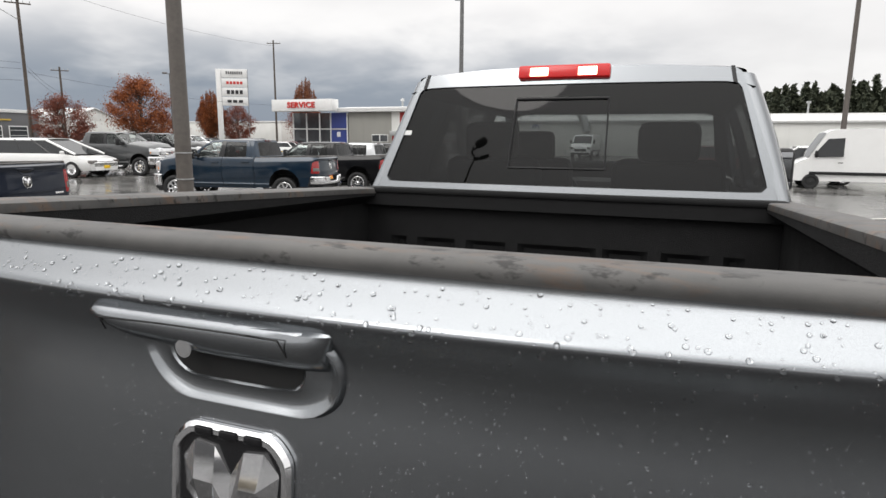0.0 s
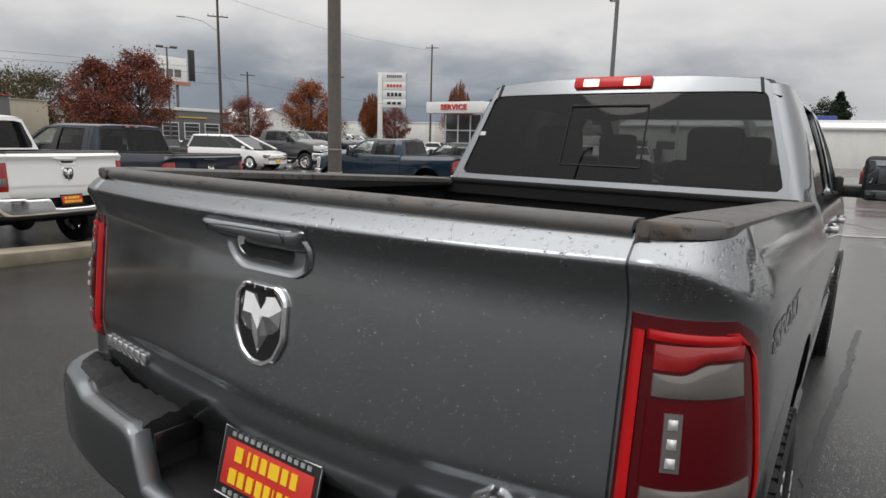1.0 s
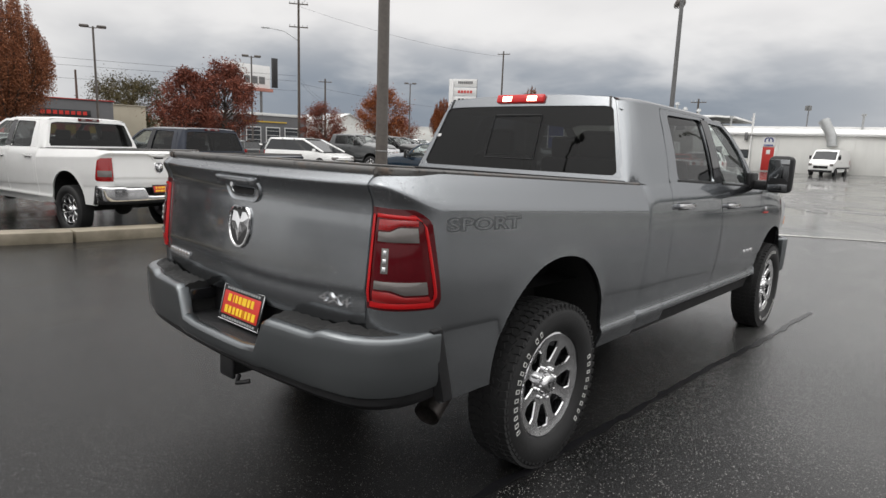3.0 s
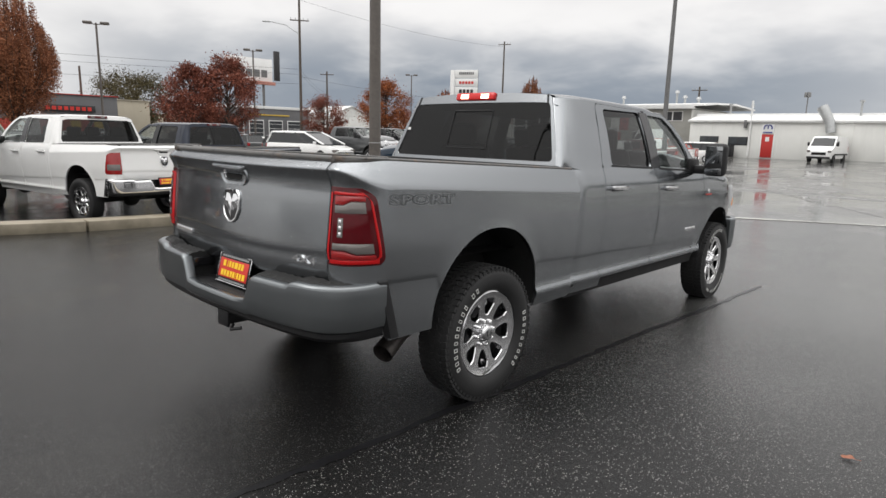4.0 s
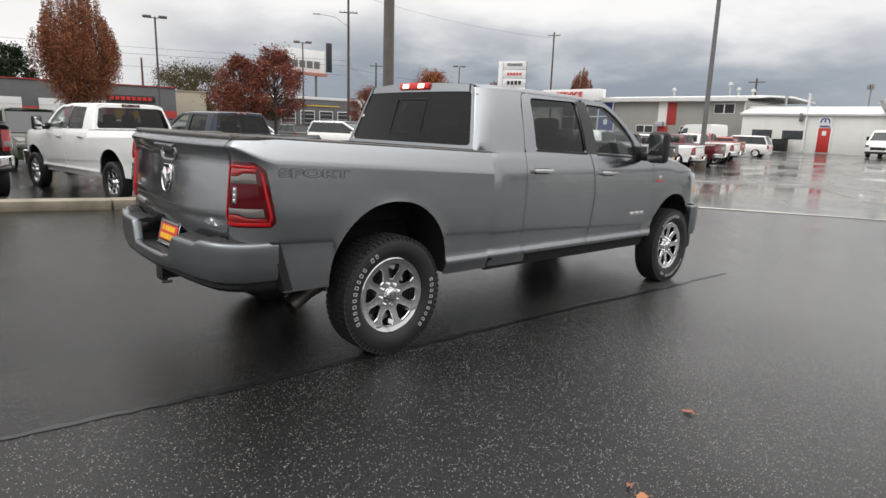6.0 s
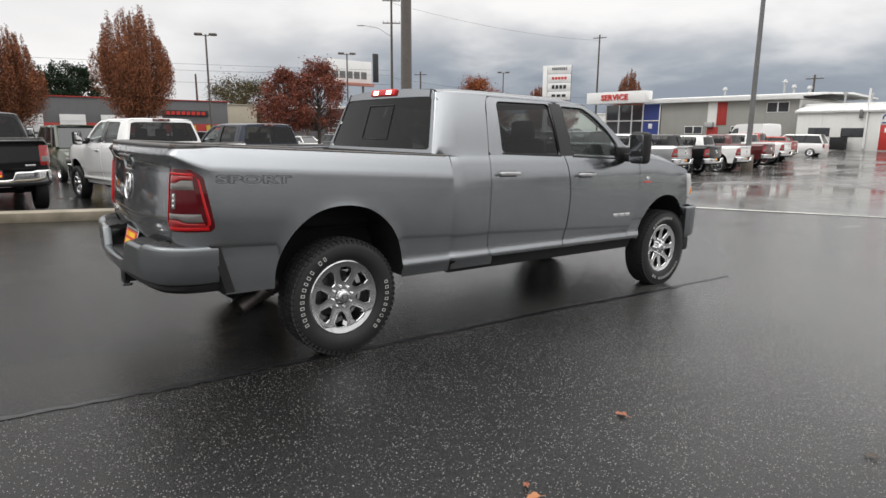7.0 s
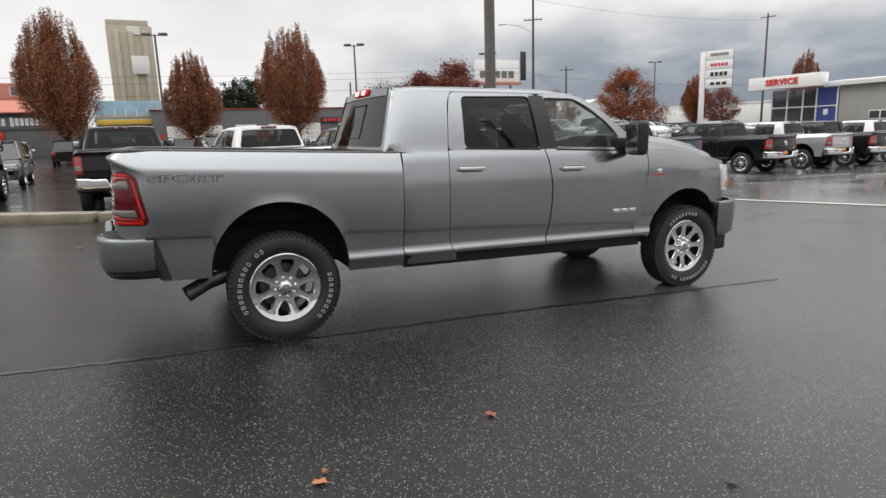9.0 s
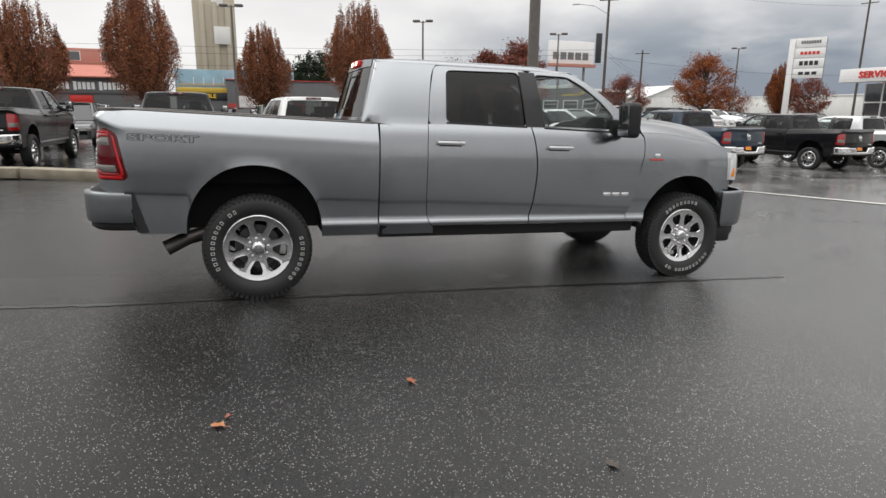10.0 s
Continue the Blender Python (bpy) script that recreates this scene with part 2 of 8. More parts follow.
# asphalt: new, wet, coarse stone on one side of the seam and a closer course on the other
m = Nodes("wet_asphalt")
pos = m.coord("Object")
grit, chip = m.voro(138, pos), m.noise(150, 4, 0.7, pos)
patch, stain = m.noise(0.16, 5, 0.6, pos, None, 0.6), m.noise(0.9, 6, 0.6, pos)
axes = m.n.new("ShaderNodeSeparateXYZ")
m.l.new(pos, axes.inputs[0])
coarse = m.rng(m.math("ADD", m.math("SUBTRACT", axes.outputs[0], m.math("MULTIPLY", axes.outputs[1], 0.058)), m.math("MULTIPLY", stain, 0.05)), 0.955, 0.985)
wet = m.math("ADD", m.math("MULTIPLY", patch, 0.7), m.math("MULTIPLY", stain, 0.3))
wet = m.rng(wet, 0.40, 0.60)
# reflected sky put into the colour as well as the gloss: paler with y
painted_sheen = m.rng(m.math("ADD", axes.outputs[1], m.math("MULTIPLY", m.noise(0.5, 4, 0.6, pos), 3.0)), 1.6, 5.8)
pool = m.math("MULTIPLY", m.rng(m.noise(0.75, 5, 0.62, pos, (1, 0.55, 1), 0.5), 0.53, 0.575), m.rng(coarse, 0, 1, 1.0, 0.15))
sc = m.n.new("ShaderNodeSeparateColor")
m.l.new(grit.outputs["Color"], sc.inputs[0])
base = m.mix(m.rng(chip, 0.35, 0.7), (0.006, 0.006, 0.0064), (0.019, 0.0186, 0.0182))
base = m.mix(m.rng(stain, 0.45, 0.7, 0, 0.4), base, (0.021, 0.0205, 0.020))
speck = m.math("MULTIPLY", m.math("MULTIPLY", m.rng(grit.outputs["Distance"], 0.38, 0.20), m.math("GREATER_THAN", sc.outputs[0], 0.88)), m.rng(coarse, 0, 1, 0.32, 1.0))
base = m.mix(painted_sheen, base, (0.056, 0.0555, 0.0545))
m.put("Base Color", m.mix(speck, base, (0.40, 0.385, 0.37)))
m.put("Roughness", m.math("SUBTRACT", m.rng(coarse, 0, 1, 0.19, 0.16), m.math("ADD", m.math("MULTIPLY", wet, 0.07), m.math("MULTIPLY", pool, 0.13)))).put("IOR", m.rng(painted_sheen, 0, 1, 1.32, 1.68))
# every stone lies at its own small tilt
tilt = m.n.new("ShaderNodeVectorMath")
tilt.operation = "SUBTRACT"
m.l.new(grit.outputs["Color"], tilt.inputs[0])
tilt.inputs[1].default_value = (0.5, 0.5, 0.5)
lean = m.n.new("ShaderNodeVectorMath")
lean.operation = "SCALE"
m.l.new(tilt.outputs[0], lean.inputs[0])
m.l.new(m.math("MULTIPLY", m.math("MULTIPLY", m.rng(coarse, 0, 1, 0.14, 0.22), m.rng(wet, 0, 1, 1.1, 0.7)), m.math("MULTIPLY", m.rng(pool, 0, 1, 1.0, 0.25), m.rng(painted_sheen, 0, 1, 1.0, 0.55))), lean.inputs["Scale"])
bn = m.n.new("ShaderNodeBump")
bn.inputs["Distance"].default_value, bn.inputs["Strength"].default_value = 0.004, 0.5
m.l.new(chip, bn.inputs["Height"])
total = m.n.new("ShaderNodeVectorMath")
total.operation = "ADD"
m.l.new(bn.outputs[0], total.inputs[0])
m.l.new(lean.outputs[0], total.inputs[1])
unit = m.n.new("ShaderNodeVectorMath")
unit.operation = "NORMALIZE"
m.l.new(total.outputs[0], unit.inputs[0])
m.l.new(unit.outputs[0], m.b.inputs["Normal"])
ASPHALT = m.mat
# older, paler, smoother paving with water lying on it
m = Nodes("old_wet_paving")
pos = m.coord("Object")
patch, stain = m.noise(0.10, 6, 0.62, pos, None, 0.8), m.noise(0.7, 6, 0.65, pos)
m.put("Base Color", m.mix(m.rng(stain, 0.35, 0.7), (0.070, 0.069, 0.067), (0.150, 0.145, 0.137)))
m.put("Roughness", m.rng(patch, 0.36, 0.58, 0.34, 0.07)).put("IOR", 1.48)
bn = m.n.new("ShaderNodeBump")
bn.inputs["Distance"].default_value = 0.004
m.l.new(m.rng(patch, 0.36, 0.58, 0.30, 0.02), bn.inputs["Strength"])
m.l.new(m.noise(60, 4, 0.6, pos), bn.inputs["Height"])
m.l.new(bn.outputs[0], m.b.inputs["Normal"])
OLD_PAVING = m.mat
TAR = simple("tar_seam", (0.009, 0.009, 0.010), 0.34, 0, 20, 0.2, 0.3)
m = Nodes("kerb_concrete")
m.put("Base Color", m.mix(m.rng(m.noise(2.5, 5), 0.35, 0.7), (0.15, 0.128, 0.09), (0.28, 0.245, 0.185))).put("Roughness", 0.6).bump(m.noise(60, 5), 0.5, 0.006)
KERB = m.mat
LINE_PAINT = simple("worn_line_paint", (0.55, 0.54, 0.50), 0.5, 0, 9, 0.25)
m = Nodes("dead_leaf")
m.put("Base Color", m.mix(m.random(), (0.20, 0.055, 0.02), (0.33, 0.13, 0.045))).put("Roughness", 0.45)
DEAD_LEAF = m.mat


def leaves_mat(name, dark, light):
    m = Nodes(name)
    r = m.n.new("ShaderNodeNewGeometry").outputs["Random Per Island"]
    c = m.mix(r, dark, light)
    c = m.mix(m.rng(m.noise(0.9, 4), 0.35, 0.7, 0.0, 0.6), c, tuple(x * 0.62 for x in dark))
    m.put("Base Color", c).put("Roughness", 0.7).put("Specular IOR Level", 0.2)
    return m.mat


LEAF_RED = leaves_mat("autumn_leaf_red", (0.125, 0.042, 0.030), (0.31, 0.102, 0.062))
LEAF_RUST = leaves_mat("autumn_leaf_rust", (0.17, 0.066, 0.036), (0.42, 0.170, 0.080))
LEAF_ORANGE = leaves_mat("autumn_leaf_orange", (0.15, 0.044, 0.020), (0.44, 0.145, 0.046))
LEAF_OLIVE = leaves_mat("thin_olive_leaf", (0.050, 0.042, 0.020), (0.14, 0.115, 0.050))
LEAF_GREEN = leaves_mat("conifer_needles", (0.010, 0.020, 0.010), (0.030, 0.052, 0.022))
BARK = simple("grey_brown_bark", (0.065, 0.052, 0.042), 0.9, 0, 12, 0.3, 0.4)


def wall_mat(name, color, amount=0.07, rough=0.7, streak=True):
    """Painted outer wall with rain streaks and soft blotches."""
    m = Nodes(name)
    a, s = m.noise(0.5, 5), m.noise(1.6, 4, 0.6, None, (1, 1, 0.12))
    c = m.mix(m.rng(a, 0.35, 0.7), tuple(x * (1 - amount) for x in color), color)
    m.put("Base Color", m.mix(m.rng(s, 0.5, 0.75, 0, 0.28 if streak else 0.0), c, tuple(x * 0.7 for x in color)))
    m.put("Roughness", rough).bump(m.noise(25, 4), 0.2, 0.01)
    return m.mat


WALL_WHITE = wall_mat("white_painted_wall", (0.72, 0.72, 0.69))
WALL_GREY = wall_mat("warm_grey_wall", (0.30, 0.295, 0.27))
WALL_SLATE = wall_mat("slate_grey_wall", (0.125, 0.125, 0.13))
WALL_RED = wall_mat("red_painted_wall", (0.36, 0.032, 0.026))
WALL_TAN = wall_mat("tan_concrete_wall", (0.43, 0.385, 0.30))
WALL_SALMON = wall_mat("salmon_wall", (0.46, 0.20, 0.155))
ROOF_SALMON = wall_mat("salmon_metal_roof", (0.42, 0.14, 0.10))
WALL_MURAL = wall_mat("pale_blue_mural_wall", (0.30, 0.47, 0.56), 0.3)
WALL_YELLOW = wall_mat("yellow_band", (0.62, 0.42, 0.06))
ROOF_WHITE = wall_mat("white_membrane_roof", (0.74, 0.74, 0.73), 0.05, 0.5)
DOOR_RED = simple("red_door_paint", (0.42, 0.025, 0.02), 0.4, 0, 5, 0.08)
GARAGE_WHITE = simple("white_garage_door", (0.66, 0.66, 0.65), 0.5, 0, 3, 0.06)
WINDOW_FAR = simple("reflecting_window", (0.05, 0.055, 0.06), 0.06, 0, 3, 0.2, 0, 0.9)
HILL = leaves_mat("far_woods", (0.036, 0.045, 0.030), (0.088, 0.096, 0.062))

# ---- mesh building ----
def obj(name, bm, mats, parent=None, label="", angle=38, smooth=True):
    """Links a bmesh as one mesh object."""
    me = bpy.data.meshes.new(name)
    bm.to_mesh(me)
    bm.free()
    for mt in (mats if isinstance(mats, (list, tuple)) else [mats]):
        me.materials.append(mt)
    if smooth and len(me.polygons):
        me.polygons.foreach_set("use_smooth", [True] * len(me.polygons))
        me.set_sharp_from_angle(angle=radians(angle))
    ob = new(name, me)
    if parent is not None:
        ob.parent = parent
    if label:
        tagged(ob, label)
    return ob


def part(name, bm, mats, parent, label="", angle=38):
    return obj(name, bm, mats, parent, label, angle)


def thing(name, m, label, category, group="", kind=""):
    ob = new(name)
    ob.empty_display_size = 0.2
    ob.matrix_world = m
    return tagged(ob, label, category, group, kind)


def box(bm, c, s, bevel=0.0, m=None, seg=2):
    """A box at c of size s, optionally with rounded edges."""
    r = bmesh.ops.create_cube(bm, size=1.0)
    vs = r["verts"]
    bmesh.ops.scale(bm, vec=s, verts=vs)
    if bevel:
        es = list({e for v in vs for e in v.link_edges})
        out = bmesh.ops.bevel(bm, geom=es, offset=bevel, segments=seg, profile=0.5, affect="EDGES")
        vs = list({v for f in out["faces"] for v in f.verts} | {v for v in vs if v.is_valid})
        seen, todo = set(vs), list(vs)
        while todo:
            v = todo.pop()
            for e in v.link_edges:
                w = e.other_vert(v)
                if w not in seen:
                    seen.add(w)
                    todo.append(w)
        vs = list(seen)
    mm = Matrix.Translation(c) @ (m if m is not None else Matrix())
    bmesh.ops.transform(bm, matrix=mm, verts=vs)
    return vs


def tube(bm, pts, radii, seg=10, cap=True):
    """A round bar through pts."""
    pts = [Vector(p) for p in pts]
    radii = radii if isinstance(radii, (list, tuple)) else [radii] * len(pts)
    rings = []
    ref = None
    for i, p in enumerate(pts):
        d = (pts[min(i + 1, len(pts) - 1)] - pts[max(i - 1, 0)]).normalized()
        if ref is None:
            ref = Vector((0, 0, 1)) if abs(d.z) < 0.9 else Vector((1, 0, 0))
        a = d.cross(ref).normalized()
        b = d.cross(a).normalized()
        rings.append([bm.verts.new(p + (a * math.cos(2 * math.pi * k / seg) + b * math.sin(2 * math.pi * k / seg)) * radii[i]) for k in range(seg)])
    for r0, r1 in zip(rings, rings[1:]):
        for k in range(seg):
            bm.faces.new((r0[k], r0[(k + 1) % seg], r1[(k + 1) % seg], r1[k]))
    if cap:
        bm.faces.new(rings[0][::-1])
        bm.faces.new(rings[-1])
    return [v for r in rings for v in r]


def sheet(bm, rows, mat=0, closed=False):
    """Quads over rows of points; points that coincide are merged."""
    vs = [[bm.verts.new(p) for p in r] for r in rows]
    for a, b in zip(vs, vs[1:]):
        n = len(a)
        for k in range(n if closed else n - 1):
            k2 = (k + 1) % n
            try:
                f = bm.faces.new((a[k], a[k2], b[k2], b[k]))
                f.material_index = mat
            except ValueError:
                pass
    return vs


def tidy(bm, dist=0.0004):
    bmesh.ops.remove_doubles(bm, verts=bm.verts, dist=dist)
    bmesh.ops.dissolve_degenerate(bm, edges=bm.edges, dist=dist * 0.5)
    bmesh.ops.recalc_face_normals(bm, faces=bm.faces)


def fold(bm, offset):
    """Turns the open rim of a sheet back by offset, so that it has an edge with depth."""
    es = [e for e in bm.edges if e.is_boundary]
    r = bmesh.ops.extrude_edge_only(bm, edges=es)
    vs = [g for g in r["geom"] if isinstance(g, bmesh.types.BMVert)]
    bmesh.ops.translate(bm, vec=offset, verts=vs)


def mirror_x(bm):
    for v in bm.verts:
        v.co.x = -v.co.x
    bmesh.ops.reverse_faces(bm, faces=bm.faces)


def table(pts):
    """A smooth monotone curve through (a, b) pairs."""
    a = np.array([p[0] for p in pts], float)
    b = np.array([p[1] for p in pts], float)
    h, d = np.diff(a), np.diff(b) / np.diff(a)
    s = np.zeros(len(a))
    s[0], s[-1] = d[0], d[-1]
    for i in range(1, len(a) - 1):
        if d[i - 1] * d[i] > 0:
            w1, w2 = 2 * h[i] + h[i - 1], h[i] + 2 * h[i - 1]
            s[i] = (w1 + w2) / (w1 / d[i - 1] + w2 / d[i])

    def f(x):
        x = min(max(x, a[0]), a[-1])
        i = int(min(max(np.searchsorted(a, x) - 1, 0), len(h) - 1))
        t = (x - a[i]) / h[i]
        return float((1 + 2 * t) * (1 - t) ** 2 * b[i] + t * (1 - t) ** 2 * h[i] * s[i] + t * t * (3 - 2 * t) * b[i + 1] + t * t * (t - 1) * h[i] * s[i + 1])

    return f


def step(a, b, x):
    t = min(1.0, max(0.0, (x - a) / (b - a)))
    return t * t * (3 - 2 * t)


def ring_points(poly, n, r=0.05, closed=True):
    """n points round a polygon whose corners are rounded with radius r."""
    P = [Vector(p) for p in poly]
    out = []
    k = len(P)
    for i in range(k):
        a, b, c = P[i - 1], P[i], P[(i + 1) % k]
        u, v = (a - b), (c - b)
        q = min(r, u.length * 0.45, v.length * 0.45)
        p0, p1 = b + u.normalized() * q, b + v.normalized() * q
        for t in (0, 0.25, 0.5, 0.75, 1):
            out.append(p0 * (1 - t) ** 2 + b * 2 * t * (1 - t) + p1 * t * t)
    L = [0.0]
    loop = out + [out[0]]
    for p, q in zip(loop, loop[1:]):
        L.append(L[-1] + (q - p).length)
    res = []
    for i in range(n):
        s = L[-1] * i / n
        j = max(0, int(np.searchsorted(L, s, "right")) - 1)
        t = (s - L[j]) / max(1e-9, L[j + 1] - L[j])
        res.append(loop[j].lerp(loop[j + 1], t))
    return res


def by_angle(points, centre, angles):
    """Points of a closed ring met by rays from its centre at the given angles."""
    c = Vector(centre)
    res = []
    n = len(points)
    for a in angles:
        d = Vector((math.cos(a), math.sin(a)))
        best = None
        for i in range(n):
            p, q = points[i] - c, points[(i + 1) % n] - c
            e = q - p
            den = d.x * e.y - d.y * e.x
            if abs(den) < 1e-12:
                continue
            t = (p.x * e.y - p.y * e.x) / den
            s = (p.x * d.y - p.y * d.x) / den
            if t > 0 and -1e-6 <= s <= 1 + 1e-6 and (best is None or t > best):
                best = t
        res.append(c + d * (best or 0))
    return res


def text_mesh(words, size, depth, stretch=1.0, bold=0.0, space=1.0):
    """A mesh of raised letters, its middle at the origin, in the x-y plane."""
    cu = bpy.data.curves.new("letters", "FONT")
    cu.body, cu.size, cu.extrude, cu.offset = words, size, depth, bold
    cu.align_x, cu.align_y, cu.resolution_u, cu.space_character = "CENTER", "CENTER", 3, space
    ob = new("letters", cu)
    dg = bpy.context.evaluated_depsgraph_get()
    dg.update()
    me = bpy.data.meshes.new_from_object(ob.evaluated_get(dg))
    bpy.data.objects.remove(ob)
    bpy.data.curves.remove(cu)
    bm = bmesh.new()
    bm.from_mesh(me)
    bpy.data.meshes.remove(me)
    bmesh.ops.scale(bm, vec=(stretch, 1, 1), verts=bm.verts)
    return bm


def ground_z(x, y):
    """The lot's height: it falls gently past the truck and rises to the far buildings."""
    z = float(np.interp(y, (-60, -4.5, 6.0, 13, 20, 32, 46, 63, 120), (0.16, 0.12, -0.16, -0.22, -0.33, -0.46, -0.25, 0.12, 0.2)))
    if x < -7.6:
        z -= 0.10 * step(-7.6, -8.6, x)
        z += (-0.06 - z) * step(-17, -22, x) * step(-42, -34, x) * step(4, 12, y)
    return z

# ---- pickup trucks (own axes: x to the truck's right, y ahead, z up, origin under the rear axle) ----
BED_X = table([(0.48, .915), (0.555, .934), (.59, .948), (.605, .948), (.635, .933), (.70, .9395), (.770, .9470), (.778, .9505), (.87, .9605), (.98, .9685), (1.08, .9715), (1.18, .9697), (1.25, .9672), (1.295, .9654), (1.322, .9644), (1.336, .9637), (1.342, .9634), (1.348, .9612), (1.366, .9470), (1.385, .9310), (1.405, .9125), (1.42, .897)])
CAB_X = table([(0.46, .89), (0.555, .918), (.59, .936), (.605, .936), (.635, .919), (.70, .9235), (.770, .9300), (.778, .9345), (.87, .9445), (.98, .9525), (1.08, .955), (1.18, .951), (1.27, .943), (1.335, .933), (1.39, .916), (1.435, .896), (1.55, .868), (1.70, .824), (1.85, .768), (1.925, .735)])
Z_ROWS = [.50, .555, .575, .59, .605, .62, .635, .67, .72, .765, .772, .778, .80, .87, .95, 1.04, 1.12, 1.18, 1.23, 1.26, 1.285, 1.305, 1.318, 1.328, 1.336, 1.343, 1.349, 1.356, 1.366, 1.38, 1.395, 1.408, 1.42]
REAR_ARCH, FRONT_ARCH = (-0.01, 0.575, 0.512), (4.062, 0.545, 0.475)
HUB_Z, TYRE_R = 0.415, 0.425


def rail_z(y):
    return 1.42 + (0.966 - y) * 0.0245


CREASE_Z = table([(-1.1, 1.338), (-0.85, 1.328), (-0.18, 1.302), (0.845, 1.262), (1.0, 1.256)])


def true_z(y, z):
    """Height on the bed side of a profile row: the shoulder crease falls forward from the rail."""
    return z if z < 1.05 else float(np.interp(z, (1.05, 1.342, 1.42), (1.05, CREASE_Z(y), rail_z(y))))


def row_z(y, z):
    return z if z < 1.05 else float(np.interp(z, (1.05, CREASE_Z(y), rail_z(y)), (1.05, 1.342, 1.42)))


def flare(y, z):
    f = 0.0
    for yc, zc, r in (REAR_ARCH, FRONT_ARCH):
        d = math.hypot(y - yc, z - zc) - r
        if z > zc - 0.1:
            f += 0.004 * math.exp(-(d / 0.026) ** 2) * step(1.28, 1.12, z)
    return f


def cab_x(y, z):
    x = CAB_X(z) + flare(y, z) * 0.8
    if y > 4.15:
        x -= 0.13 * ((y - 4.15) / 0.65) ** 2
    return x


def arch_bottom(y, arch, sill):
    yc, zc, r = arch
    d = abs(y - yc)
    return sill if d > r else zc + math.sqrt(max(0.0, r * r - d * d))


def corner_row(t, y, row):
    """Height and offset of a profile row round the rear corner, where the side's profile turns into the tailgate's."""
    k = step(0.15, 1.50, t)
    zs = true_z(y, row) + crease(y, row)
    zg = float(np.interp(row, (1.05, 1.20, 1.30, 1.342, 1.42), (1.05, 1.235, 1.352, 1.411, 1.456))) if row > 1.05 else zs
    return zs + (zg - zs) * k, (BED_X(row) - 0.97) * (1 - k) - (GATE_Y(zg) + 1.095) * k


def corner_off(t, z, y=-1.0):
    lo, hi = 0.5, 1.42
    for _ in range(22):
        mid = (lo + hi) / 2
        lo, hi = (mid, hi) if corner_row(t, y, mid)[0] < z else (lo, mid)
    return corner_row(t, y, (lo + hi) / 2)[1]


def bedside(fine):
    """Outer bed panel with the wheel opening, wrapped round the rear corner."""
    cols = []
    yc, zc, r = REAR_ARCH
    n_arch = 34 if fine else 16
    ys = list(np.linspace(0.965, yc + r + 0.01, 9 if fine else 4))
    for y in ys:
        cols.append((y, 0.50))
    cols.append((yc + r, 0.50))
    for k in range(n_arch + 1):
        a = math.pi * k / n_arch
        cols.append((yc + r * math.cos(a), zc + r * math.sin(a)))
    cols.append((yc - r, 0.55))
    for y in np.linspace(yc - r - 0.02, -0.84, 6):
        cols.append((y, 0.55))
    rows = []

    def column(px, py, nx, ny, zb, turn=0.0):
        top = rail_z(py)
        out = []
        for z in Z_ROWS:
            zz = max(z, zb)
            real = true_z(py, zz) + (crease(py, zz) if zz > zb + 0.02 else 0)
            off = BED_X(zz) - 0.97
            if py < -0.40 and zz < 0.77:
                k = step(-0.40, -0.50, py)
                off = off * (1 - k) + (0.9470 - 0.045 * (0.77 - zz) - 0.97) * k
            if turn:
                real, off = corner_row(turn, py, zz)
                real = real if zz > zb + 0.02 else zb
            f = flare(py, zz)
            out.append((px + nx * (off + f), py + ny * (off + f), real))
        return out

    for y, zb in cols:
        rows.append(column(0.97, y, 1, 0, zb))
    for k in range(1, 13 if fine else 7):
        t = math.pi / 2 * k / (12 if fine else 6)
        n = Vector((math.cos(t) / 0.165, -math.sin(t) / 0.245)).normalized()
        rows.append(column(0.805 + 0.165 * math.cos(t), -0.85 - 0.245 * math.sin(t), n.x, n.y, 0.845 if k > 2 else (0.80 if k > 1 else 0.66), t))
    rows.append(column(0.785, -1.095, 0, -1, 0.845, math.pi / 2))
    bm = bmesh.new()
    sheet(bm, rows)
    tidy(bm)
    fold(bm, (-0.028, 0.012, -0.004))
    return bm


def corner_patch(t0, t1, z0, z1, off, bulge=0.0, nt=10, nz=12, skew=0.0):
    """A patch that lies off the bed's rear corner; t is the angle round the corner, negative along the side."""
    rows = []
    for i in range(nt + 1):
        u = i / nt
        row = []
        for j in range(nz + 1):
            v = j / nz
            a = t0(v) if callable(t0) else t0 + skew * v
            t = a * (1 - u) + (t1(v) if callable(t1) else t1) * u
            zl, zh = (z0(u) if callable(z0) else z0), (z1(u) if callable(z1) else z1)
            z = zl + (zh - zl) * v
            o = off + bulge * (1 - (2 * u - 1) ** 4) * (1 - (2 * v - 1) ** 4)
            if t < 0:
                p, n = (0.97, -0.85 - t * 0.4), Vector((1, 0))
            elif t > math.pi / 2:
                p, n = (0.805 - (t - math.pi / 2) * 0.2, -1.095), Vector((0, -1))
            else:
                p, n = (0.805 + 0.165 * math.cos(t), -0.85 - 0.245 * math.sin(t)), Vector((math.cos(t) / 0.165, -math.sin(t) / 0.245)).normalized()
            w = BED_X(row_z(p[1], z)) - 0.97 if t <= 0 else 0.0
            w = o + (corner_off(min(t, math.pi / 2), z, p[1]) if t > 0 else w)
            row.append((p[0] + n.x * w, p[1] + n.y * w, z))
        rows.append(row)
    bm = bmesh.new()
    sheet(bm, rows)
    tidy(bm, 0.0002)
    fold(bm, (-0.02, 0.02, 0))
    return bm


